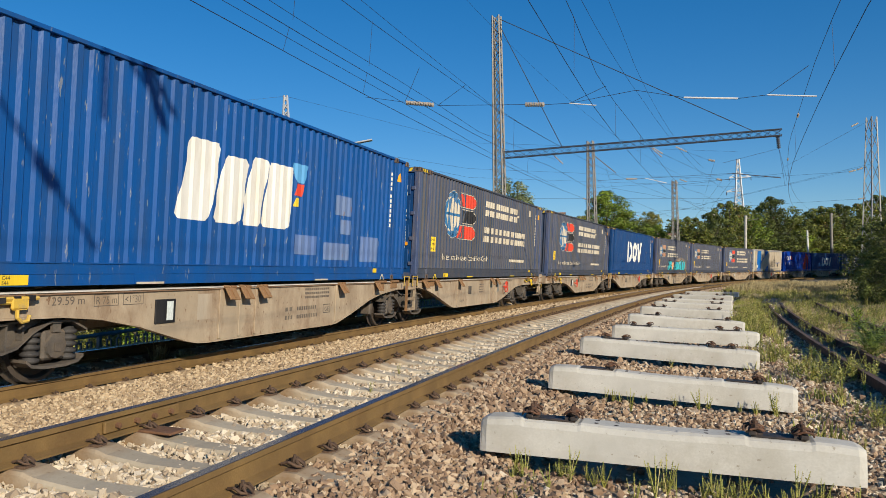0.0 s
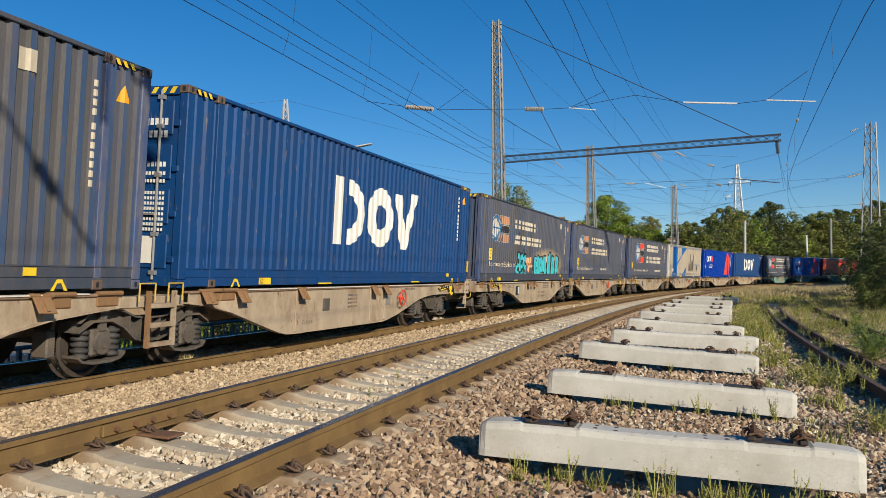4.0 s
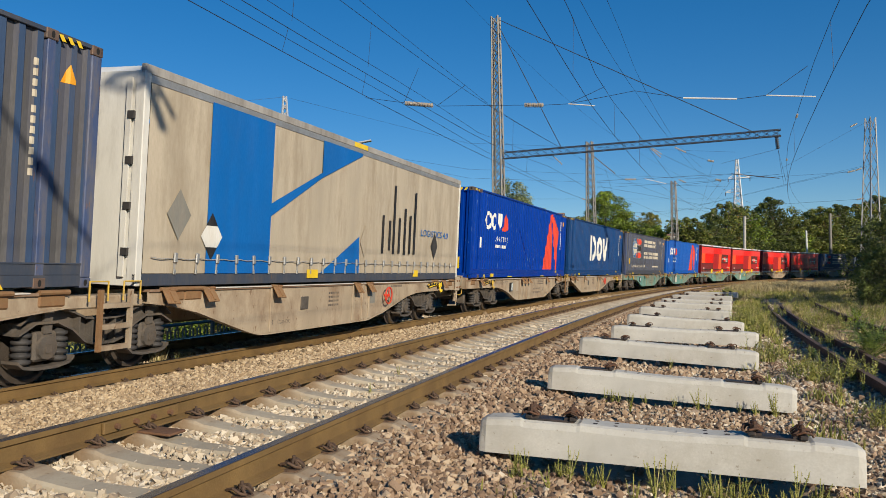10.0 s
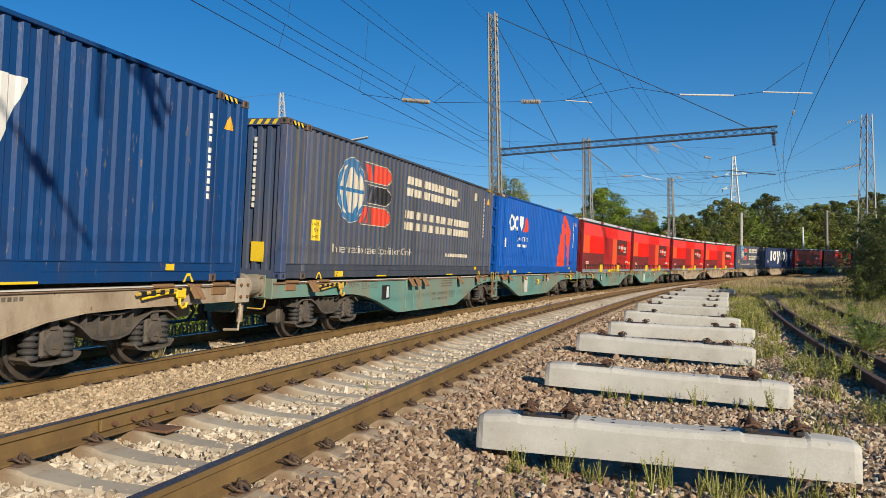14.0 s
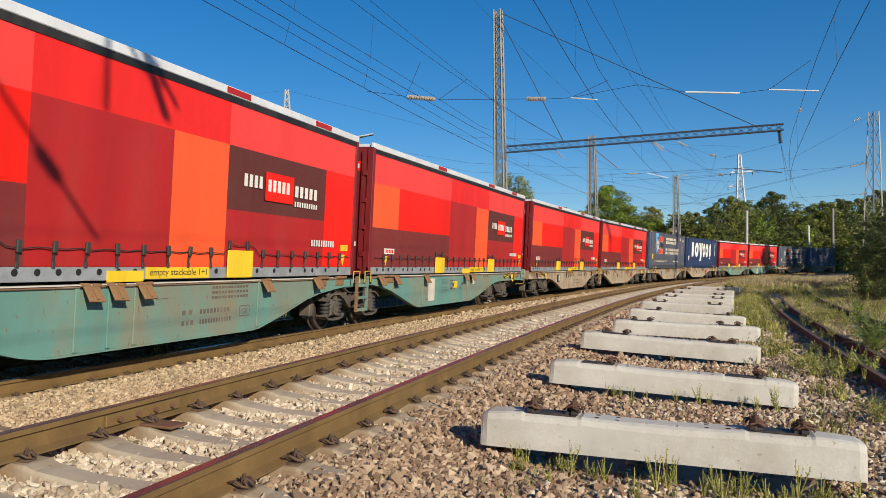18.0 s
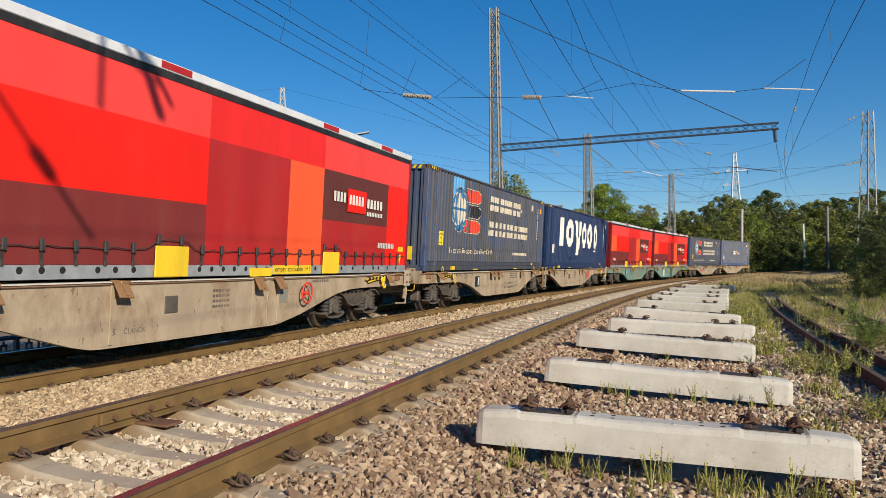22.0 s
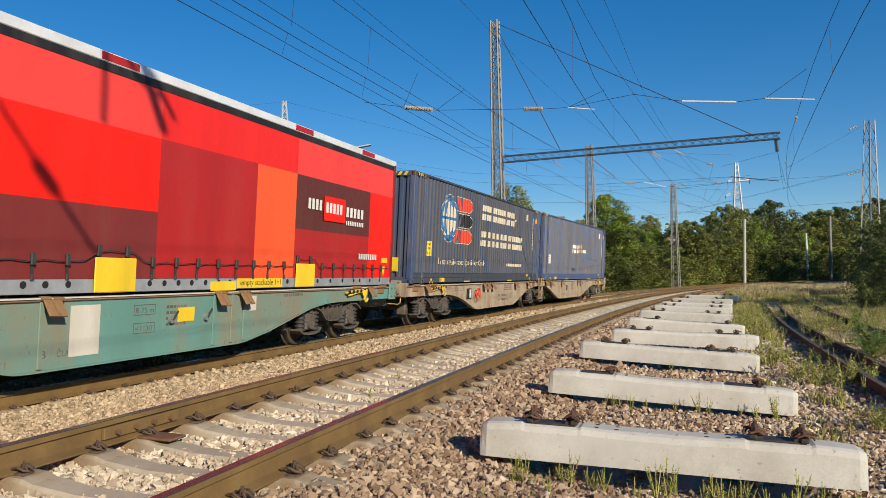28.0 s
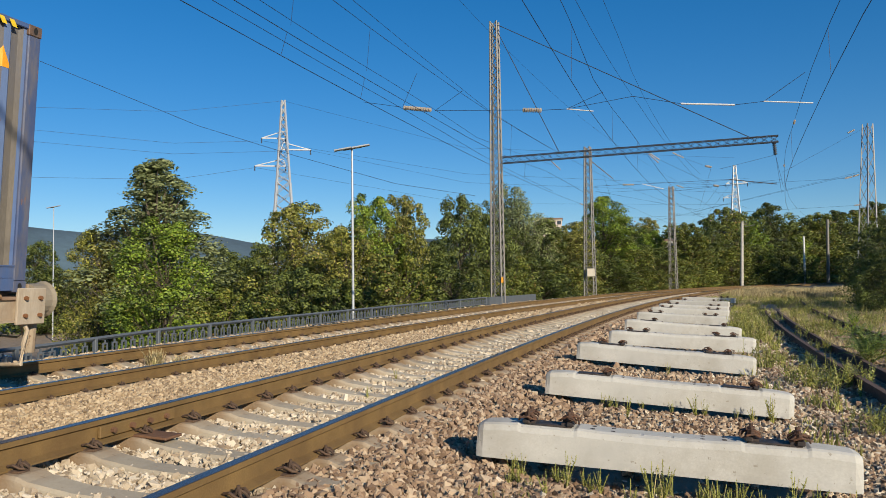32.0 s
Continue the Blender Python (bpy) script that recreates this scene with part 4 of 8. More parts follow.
def marks_reysas():
    w = bmesh.new()
    rect(w, -4.4, 1.09, -3.78, 2.45)
    ring(w, -2.44, 1.76, 0.77, 0.69, 0.4, 0, 360, 24)
    poly(w, [(-1.44, 2.44), (-0.9, 2.44), (-0.55, 1.4), (-0.6, 0.68), (-1.14, 0.68), (-0.98, 1.3)])
    poly(w, [(-0.4, 2.44), (0.12, 2.44), (-0.36, 1.0), (-0.6, 0.68), (-0.55, 1.4)])
    for cx, rx in ((0.75, 0.46), (2.1, 0.6), (3.58, 0.42)):
        ring(w, cx, 1.74, rx, 0.69, 0.42, 0, 360, 22)
    rect(w, 3.3, 0.9, 3.78, 0.98)
    m = [("lettering_block", w, p_white), ("height_label", rect(bmesh.new(), -5.72, 0.74, -5.38, 1.14), p_white)]
    return m


def marks_unit():
    w, o = bmesh.new(), bmesh.new()
    blocks(w, -1.36, 1.32, 0.02, 1.73, 4, 0.66, 0.04, 0.03)
    blocks(o, 0.06, 1.36, 0.84, 1.76, 2, 0.74, 0.03, 0.03)
    blocks(w, 0.9, 1.37, 1.76, 1.53, 4, 0.62)
    m = [("lettering_block", w, p_white), ("lettering_block", o, p_orange), ("label", rect(bmesh.new(), 5.02, 2.3, 5.32, 2.58), p_white)]
    caution(m, True)
    return m


# ---- curtain-sided swap bodies ----
c_coral = paint("coral_curtain", (0.86, 0.06, 0.05), rough=0.42, dirt=(0.7, 0.05, 0.045), dirt_amount=0.3, bump=0.03)
c_red = paint("red_curtain", (0.78, 0.024, 0.018), rough=0.42, dirt=(0.6, 0.02, 0.02), dirt_amount=0.3, bump=0.03)
c_bright = paint("bright_red_curtain", (0.86, 0.016, 0.007), rough=0.42, dirt_amount=0.05, bump=0.03)
c_dark = paint("dark_red_curtain", (0.42, 0.02, 0.02), rough=0.42, dirt_amount=0.1, bump=0.03)
c_maroon = paint("maroon_curtain", (0.20, 0.03, 0.028), rough=0.45, dirt_amount=0.1, bump=0.03)
c_brown = paint("brown_curtain", (0.12, 0.03, 0.025), rough=0.45, dirt_amount=0.1, bump=0.03)
c_orange = paint("orange_curtain", (0.90, 0.105, 0.03), rough=0.42, dirt_amount=0.05, bump=0.03)
c_cream = paint("cream_curtain", (0.47, 0.40, 0.30), rough=0.6, vary=0.2, dirt=(0.25, 0.195, 0.13), dirt_amount=0.65, dirt_scale=1.6, streak=0.2)
c_blue = paint("blue_curtain", (0.003, 0.125, 0.42), rough=0.55, dirt_amount=0.06)
p_alu = shade("white_rail", (0.72, 0.73, 0.74), 0.45, 0.1, 0.12, 3, 60, 0.03, (0.4, 0.38, 0.35), 0.3)
p_endred = paint("wine_red_end", (0.19, 0.018, 0.022), rough=0.4, dirt_amount=0.15)
webbing = shade("webbing", (0.03, 0.028, 0.028), 0.85)
galv_beam = shade("galvanised_beam", (0.50, 0.53, 0.55), 0.4, 0.5, 0.22, 5, 40, 0.08, (0.33, 0.34, 0.35), 0.5, 3)

RED_TILES = [(-6.72, 2.05, -1.6, 2.72, c_coral), (-1.6, 2.05, 2.13, 2.72, c_red), (2.13, 2.05, 6.72, 2.72, c_coral),
             (-6.72, 1.06, -5.3, 2.05, c_orange), (-5.3, 1.06, -1.6, 2.05, c_bright), (-1.6, 0.17, 0.8, 2.05, c_dark), (0.8, 0.17, 2.13, 2.05, c_orange),
             (2.13, 1.06, 5.43, 2.05, c_brown), (5.43, 0.17, 6.72, 2.05, c_bright), (-6.72, 0.17, -1.6, 1.06, c_maroon), (2.13, 0.17, 5.43, 1.06, c_dark)]


p_grubby = paint("grubby_rail", (0.36, 0.34, 0.31), rough=0.5, dirt=(0.14, 0.12, 0.1), dirt_amount=0.6)


def curtain_sheet(x0, z0, x1, z1):
    """A stretch of curtain, slightly bellied between its straps."""
    bm = bmesh.new()
    nx, nz = max(2, int((x1 - x0) / 0.12)), max(3, int((z1 - z0) / 0.16))
    g = [[None] * (nz + 1) for _ in range(nx + 1)]
    for i in range(nx + 1):
        for j in range(nz + 1):
            x, z = x0 + (x1 - x0) * i / nx, z0 + (z1 - z0) * j / nz
            hang = max(0, 1 - abs(z - 0.25) / 0.5)
            y = -1.236 - 0.008 * math.sin(x * 1.1 + 0.7) * math.sin(math.pi * z / 2.9) - 0.012 * hang * math.sin(x * 2 * math.pi / 0.42) ** 2
            g[i][j] = bm.verts.new((x, y, z))
    for i in range(nx):
        for j in range(nz):
            bm.faces.new((g[i][j], g[i + 1][j], g[i + 1][j + 1], g[i][j + 1]))
    return bm


def strap_set(root, z0, z1, pitch, mat_, buckle, raised=()):
    bm = bmesh.new()
    box(bm, -0.018, -1.262, z0, 0.018, -1.252, z1)
    strap = mesh_of("strap", bm)
    buck = mesh_of("buckle", boxed(-0.036, -1.29, z1 - 0.14, 0.036, -1.256, z1, bevel=0.01))
    hook = mesh_of("hook", boxed(-0.024, -1.272, z0 - 0.02, 0.024, -1.252, z0 + 0.05, bevel=0.005))
    rnd = random.Random(12)
    x = -6.1
    while x < 6.6:
        o = link("strap", strap, mat_, root)
        o.location.x = x
        lean = rnd.uniform(-0.12, 0.12)
        o.matrix_basis = Matrix.Translation((x, 0, 0.12 if any(abs(x - r) < 0.2 for r in raised) else 0)) @ Matrix.Translation((0, 0, z1)) @ Matrix.Rotation(lean, 4, "Y") @ Matrix.Translation((0, 0, -z1))
        link("buckle", buck, buckle, o)
        link("hook", hook, buckle, o)
        x += pitch
    n = 64
    pts = [(-6.6 + 13.2 * i / n, -1.272, z1 - 0.07 - 0.025 * math.sin(i * 1.9) ** 2 + (0.13 if any(abs(-6.6 + 13.2 * i / n - r) < 0.22 for r in raised) else 0)) for i in range(n + 1)]
    part("rope", tube(bmesh.new(), pts, 0.007, 5), mat_, root)


def curtain_body(red, label):
    root = new("swap_body")
    end = p_endred if red else paint("white_end_panel", (0.66, 0.64, 0.58), dirt_amount=0.3)
    tiles = RED_TILES if red else [(-6.72, 0.17, 6.72, 2.72, c_cream)]
    for x0, z0, x1, z1, m in tiles:
        part("curtain_panel" if red else "curtain", curtain_sheet(x0, z0, x1, z1), m, root, smooth=True)
    part("curtain", boxed(-6.72, 1.2, 0.17, 6.72, 1.236, 2.72), c_dark if red else c_cream, root)
    # floor darkened by colour, as shade under the body
    part("inner_floor", boxed(-6.7, -1.19, 0.03, 6.7, 1.19, 0.2), shade_black, root)
    part("roof", boxed(-6.8, -1.2, 2.82, 6.8, 1.2, 2.91), p_alu, root)
    for y in (-1.25, 1.17):
        bm = boxed(-6.86, y, 2.80, 6.86, y + 0.08, 2.93, bevel=0.012)
        t = part("top_rail", bm, p_alu if red else p_grubby, root)
        if y < 0:
            part("curtain_track", boxed(-6.8, -1.246, 2.70, 6.8, -1.2, 2.80), p_black if red else galvanised, t)
            for x in (-2.45, 2.3, 5.2) if red else (-0.2,):
                part("marker", boxed(x - 0.33, -1.254, 2.82, x + 0.33, -1.24, 2.915), c_dark if red else p_yellow, t)
    beam = part("bottom_beam", boxed(-6.86, -1.245, 0.0, 6.86, -1.19, 0.165, bevel=0.006), galv_beam if red else p_slate_rail, root)
    part("bottom_beam", boxed(-6.86, 1.19, 0.0, 6.86, 1.245, 0.165), galv_beam if red else p_slate_rail, root)
    if red:
        disc = flat(ring(bmesh.new(), 0, 0.105, 0.045, 0.042, n=14), -1.2465)
        hole = mesh_of("beam_hole", disc)
        rnd = random.Random(7)
        x = -6.4
        while x < 6.4:
            o = link("beam_hole", hole, shade_black, beam)
            o.location.x = x
            x += rnd.choice((0.3, 0.33, 0.55))
    for x in (-6.8, 6.8):
        part("corner_post", boxed(x - 0.06, -1.25, 0.0, x + 0.06, -1.10, 2.84, bevel=0.01), end, root)
        part("corner_post", boxed(x - 0.06, 1.10, 0.0, x + 0.06, 1.25, 2.84, bevel=0.01), end, root)
        part("end_panel", boxed(x - 0.035, -1.1, 0.0, x + 0.035, 1.1, 2.84), end, root)
    for y in (-1.06, 0.98):
        part("end_upright", boxed(-6.885, y, 0.12, -6.86, y + 0.08, 2.74), end, root)
    if red:
        p = part("end_plate", boxed(-6.842, -0.95, 2.3, -6.834, -0.15, 2.52), c_bright, root)
        bm = blocks(bmesh.new(), -0.9, 2.36, -0.2, 2.46, 8, 0.66)
        blocks(bm, -0.9, 0.62, -0.1, 0.72, 9, 0.66)
        for v in bm.verts:
            v.co = (-6.8435, v.co.x, v.co.z)
        tagged(part("end_marking", bm, p_white, root), kind="stuff")
    for z in (0.4, 1.0, 1.6, 2.2):
        part("hinge", boxed(-6.9, -1.12, z, -6.84, -1.02, z + 0.1), end if red else steel_dark, root)
    strap_set(root, 0.175, 0.46, 0.49, webbing if red else p_grubby, galvanised if not red else steel_dark, (-2.6, -2.15, 2.3, 2.75) if red else ())
    if red:
        for x in (-2.38, 2.53):
            part("lifting_plate", boxed(x - 0.36, -1.285, 0.0, x + 0.36, -1.262, 0.43, bevel=0.012), p_yellow, root)
        s = part("stacking_sign", boxed(0.36, -1.254, 0.01, 1.74, -1.244, 0.165), p_yellow, root)
        part("sign_lettering", flat(lettered(bmesh.new(), "empty stackable 1+1", 0.13, 0.42, 0.055, 1.26), -1.256), p_black, s)
        part("stacking_plate", boxed(-0.35, -1.262, -0.02, 0.3, -1.244, 0.12), p_yellow, root)
        l = bmesh.new()
        rect(l, 3.2, 1.28, 4.15, 1.76)
        part("emblem", flat(l, -1.2555), c_bright, root)
        l = blocks(bmesh.new(), 2.55, 1.46, 3.15, 1.66, 4, 0.66)
        blocks(l, 3.28, 1.44, 4.05, 1.64, 5, 0.66)
        blocks(l, 4.2, 1.42, 5.1, 1.62, 5, 0.66)
        blocks(l, 4.2, 1.25, 5.1, 1.34, 10, 0.6)
        blocks(l, 4.9, 0.56, 5.9, 0.68, 10, 0.65)
        for piece in pieces(l):
            part("lettering_block", flat(piece, -1.2585), p_white, root)
        part("maker_plate", boxed(-6.05, -1.258, 0.47, -5.5, -1.246, 0.60), p_white, root)
        tagged(part("maker_marking", flat(blocks(bmesh.new(), -6.0, 0.495, -5.55, 0.575, 5, 0.7), -1.26), c_bright, root), kind="stuff")
        for x in (-6.08, 6.2):
            part("warning_triangle", flat(poly(bmesh.new(), [(x, 0.42), (x + 0.1, 0.18), (x + 0.2, 0.42)]), -1.2585), p_yellow, root)
        part("code_plate", boxed(6.2, -1.258, 0.5, 6.52, -1.246, 0.62), p_yellow, root)
    else:
        b = bmesh.new()
        for q in ([(-5.4, 0.17), (-3.65, 0.17), (-3.65, 2.72), (-5.4, 2.72)], [(-1.88, 2.1), (-0.1, 2.67), (-0.1, 2.72), (-1.88, 2.72)],
                  [(-3.65, 1.14), (-1.88, 2.0), (-1.88, 2.1), (-3.65, 1.36)], [(-1.88, 2.0), (-0.1, 2.67), (-1.88, 2.1)], [(-1.8, 0.17), (-0.05, 0.17), (-0.1, 0.95)]):
            poly(b, q)
        part("printed_shape", flat(b, -1.2565), c_blue, root)
        d = bmesh.new()
        for x, z0, z1 in ((1.1, 0.62, 1.5), (1.5, 0.7, 1.4), (1.75, 0.62, 2.24), (2.1, 0.64, 1.5), (2.45, 0.62, 1.75), (2.8, 0.64, 1.6), (3.12, 0.64, 2.2)):
            rect(d, x, z0, x + 0.12, z1)
        for piece in pieces(d):
            part("lettering_block", flat(piece, -1.2575), p_black, root)
        part("lettering", flat(lettered(bmesh.new(), "LOGISTICS 4.0", 0.24, 3.62, 1.14, 2.2), -1.2575), c_blue, root)
        for cx, cz, m in ((-6.05, 1.0, w_grey), (-5.28, 0.72, p_black), (0.2, 0.85, c_cream), (4.7, 0.9, steel_dark)):
            q = poly(bmesh.new(), [(cx - 0.26, cz), (cx, cz - 0.36), (cx + 0.26, cz), (cx, cz + 0.36)])
            part("hazard_diamond", flat(q, -1.2595), m, root)
        part("diamond_band", flat(poly(bmesh.new(), [(-5.54, 0.72), (-5.42, 0.56), (-5.14, 0.56), (-5.02, 0.72), (-5.14, 0.88), (-5.42, 0.88)]), -1.2612), p_white, root)
        part("code_plate", boxed(-2.3, -1.268, 0.08, -1.9, -1.25, 0.24), p_yellow, root)
        part("code_plate", boxed(3.2, -1.268, 0.08, 3.5, -1.25, 0.24), p_yellow, root)
    return tagged(root, label, "swap body", "containers on the train")

# ---- articulated container wagons: each half carries one box ----
ARCH_A = [(-7.05, 0.84), (-4.6, 0.83), (-3.9, 0.82), (-3.3, 0.76), (-2.58, 0.62), (-2.0, 0.46), (-1.6, 0.35), (-1.35, 0.305), (-1.1, 0.29), (3.0, 0.29), (3.25, 0.31),
          (3.9, 0.46), (4.86, 0.72), (5.4, 0.82), (6.0, 0.88), (6.55, 0.93)]
ARCH_B = [(-6.55, 0.93), (-6.1, 0.88), (-5.5, 0.76), (-4.6, 0.5), (-4.1, 0.36), (-3.8, 0.30), (-3.6, 0.29), (0.45, 0.29), (0.7, 0.31), (1.4, 0.42), (2.3, 0.62), (2.9, 0.75),
          (3.5, 0.82), (4.2, 0.84), (7.05, 0.84)]


def lathe(bm, prof, n, axis="Y", m=None):
    """A turned solid: prof is (distance along the axis, radius)."""
    rings = []
    for d, r in prof:
        ring_ = []
        for i in range(n):
            a = 2 * math.pi * i / n
            p = (r * math.cos(a), d, r * math.sin(a)) if axis == "Y" else (r * math.cos(a), r * math.sin(a), d) if axis == "Z" else (d, r * math.cos(a), r * math.sin(a))
            v = Vector(p)
            ring_.append(bm.verts.new(m @ v if m else v))
        rings.append(ring_)
    for a, b in zip(rings, rings[1:]):
        for i in range(n):
            bm.faces.new((a[i], a[(i + 1) % n], b[(i + 1) % n], b[i]))
    bm.faces.new(rings[0][::-1])
    bm.faces.new(rings[-1])
    return bm


def wheelset_mesh():
    bm = bmesh.new()
    rod(bm, (0, -1.0, 0), (0, 1.0, 0), 0.08, 10)
    for s in (-1, 1):
        prof = [(s * 0.84, 0.2), (s * 0.835, 0.40), (s * 0.82, 0.445), (s * 0.72, 0.455), (s * 0.70, 0.485), (s * 0.685, 0.48), (s * 0.69, 0.40), (s * 0.74, 0.36), (s * 0.75, 0.2), (s * 0.70, 0.13), (s * 0.66, 0.12)]
        prof = [(s * 0.86, 0.11), (s * 0.86, 0.15), (s * 0.79, 0.2), (s * 0.79, 0.36), (s * 0.83, 0.39)] + prof[1:]
        lathe(bm, prof, 28)
        for k in range(3):
            a = 2 * math.pi * k / 3
            box(bm, -0.03, s * 0.80, -0.05, 0.03, s * 0.78, 0.05, Matrix.Rotation(a, 4, "Y") @ Matrix.Translation((0.28, 0, 0)))
    bmesh.ops.recalc_face_normals(bm, faces=bm.faces[:])
    me = mesh_of("wheelset", bm)
    me.materials.append(wheel_steel)
    me.materials.append(tread)
    for p in me.polygons:
        c = p.center
        r = math.hypot(c.x, c.z)
        if 0.42 < r < 0.475 and 0.71 < abs(c.y) < 0.83 and abs(p.normal.y) < 0.6:
            p.material_index = 1
    return me


def split_prism(bm, top, bottom, y0, y1):
    """A plate between an upper and a lower line of as many points."""
    lines = [[bm.verts.new((x, y, z)) for x, z in pts] for pts, y in ((top, y0), (bottom, y0), (bottom, y1), (top, y1))]
    made = [bm.faces.new([q[0] for q in lines]), bm.faces.new([q[-1] for q in lines])]
    for a, b in zip(lines, lines[1:] + lines[:1]):
        made += [bm.faces.new((a[i], a[i + 1], b[i + 1], b[i])) for i in range(len(a) - 1)]
    bmesh.ops.recalc_face_normals(bm, faces=made)
    return bm


def bogie_meshes():
    m = {}
    bm = bmesh.new()
    belly = [(-1.34, 0.64), (-1.10, 0.76), (-0.78, 0.76), (-0.55, 0.66), (-0.34, 0.50), (-0.16, 0.455), (0.16, 0.455), (0.34, 0.50), (0.55, 0.66), (0.78, 0.76), (1.10, 0.76), (1.34, 0.64)]
    crest = [(-1.32, 0.73), (-1.10, 0.89), (-0.78, 0.90), (-0.55, 0.84), (-0.34, 0.76), (-0.16, 0.74), (0.16, 0.74), (0.34, 0.76), (0.55, 0.84), (0.78, 0.90), (1.10, 0.89), (1.32, 0.73)]
    for s in (-1, 1):
        y0, y1 = s * 0.99, s * 1.03
        split_prism(bm, crest, belly, y0, y1)
        split_prism(bm, [(x, z + 0.025) for x, z in crest], crest, s * 0.92, s * 1.15)
        split_prism(bm, belly, [(x, z - 0.028) for x, z in belly], s * 0.92, s * 1.15)
        for x in (-0.42, -0.2, 0.0, 0.2, 0.42):
            top, low = (float(np.interp(x, [a for a, _ in line], [b for _, b in line])) for line in (crest, belly))
            box(bm, x - 0.012, s * 1.03, low, x + 0.012, s * 1.13, top)
    box(bm, -0.25, -1.0, 0.5, 0.25, 1.0, 0.72)
    for x in (-1.28, 1.28):
        box(bm, x - 0.05, -1.0, 0.62, x + 0.05, 1.0, 0.74)
    m["frame"] = mesh_of("bogie", bm)
    bm = boxed(-0.17, 0.90, 0.30, 0.17, 1.10, 0.64, bevel=0.03)
    lathe(bm, [(1.10, 0.15), (1.13, 0.14), (1.14, 0.05)], 12, m=Matrix.Translation((0, 0, 0.46)))
    box(bm, -0.06, 1.08, 0.62, 0.06, 1.12, 0.86)
    box(bm, -0.045, 1.14, 0.4, 0.045, 1.15, 0.5)
    m["axle_box"] = mesh_of("axle_box", bm)
    bm = bmesh.new()
    prof = [(0.27, 0.07)]
    for k in range(5):
        z = 0.28 + k * 0.075
        prof += [(z, 0.075), (z + 0.012, 0.11), (z + 0.045, 0.11), (z + 0.057, 0.075)]
    prof += [(0.67, 0.07)]
    lathe(bm, prof, 12, "Z", Matrix.Translation((0, 1.01, 0)))
    m["spring"] = mesh_of("spring", bm, True)
    bm = bmesh.new()
    pts = [(-0.42, 0.30), (-0.34, 0.24), (-0.15, 0.21), (0.15, 0.21), (0.34, 0.24), (0.42, 0.30)]
    split_prism(bm, [(x, z + 0.035) for x, z in pts], pts, 0.90, 1.13)
    m["wing"] = mesh_of("spring_seat", bm)
    bm = boxed(-0.07, 0.62, 0.30, 0.07, 0.86, 0.64, Matrix.Translation((0.56, 0, 0)), 0.02)
    bar(bm, (0.5, 0.8, 0.75), (0.56, 0.8, 0.4), 0.06)
    m["brake"] = mesh_of("brake_block", bm)
    m["wheelset"] = wheelset_mesh()
    for k in ("frame", "axle_box", "spring", "wing", "brake"):
        m[k].materials.append(bogie_grey)
    m["spring"].materials.clear()
    m["spring"].materials.append(steel_dark)
    return m


w_flange = paint("rusty_flange", (0.22, 0.13, 0.08), rough=0.75, dirt=(0.36, 0.28, 0.2), dirt_amount=0.5)
w_edge = paint("pale_edge", (0.66, 0.62, 0.55), rough=0.45, dirt=(0.3, 0.2, 0.12), dirt_amount=0.3)
faded_print = paint("faded_print", (0.11, 0.09, 0.075), rough=0.8, dirt=(0.3, 0.24, 0.17), dirt_amount=0.5)
p_paper = paint("weathered_paper", (0.6, 0.56, 0.48), rough=0.8, dirt=(0.4, 0.34, 0.25), dirt_amount=0.4)
buffer_grey = paint("buffer_grey", (0.27, 0.23, 0.17), rough=0.6)
BOGIE = bogie_meshes()


def bogie(root, x):
    b = link("bogie", BOGIE["frame"], None, root)
    b.location.x = x
    for ax in (-0.9, 0.9):
        w = link("wheelset", BOGIE["wheelset"], None, b)
        w.location = (ax, 0, 0.455)
        for s in (-1, 1):
            turn = Matrix.Rotation(0 if s > 0 else math.pi, 4, "Z")
            for kind, dx in (("axle_box", 0), ("wing", 0), ("spring", -0.27), ("spring", 0.27)):
                o = link({"wing": "spring_seat"}.get(kind, kind), BOGIE[kind], None, b)
                o.matrix_basis = Matrix.Translation((ax + dx, 0, 0)) @ turn
            o = link("brake_block", BOGIE["brake"], None, b)
            o.matrix_basis = Matrix.Translation((ax, 0, 0)) @ turn


def handwheel():
    bm = bmesh.new()
    n = 22
    for i in range(n):
        a, b = 2 * math.pi * i / n, 2 * math.pi * (i + 1) / n
        rod(bm, (0.19 * math.cos(a), 0, 0.19 * math.sin(a)), (0.19 * math.cos(b), 0, 0.19 * math.sin(b)), 0.016, 6)
    for k in range(3):
        a = math.pi / 2 + 2 * math.pi * k / 3
        rod(bm, (0, 0, 0), (0.19 * math.cos(a), 0, 0.19 * math.sin(a)), 0.014, 6)
    rod(bm, (0, -0.02, 0), (0, 0.12, 0), 0.03, 8)
    return bm


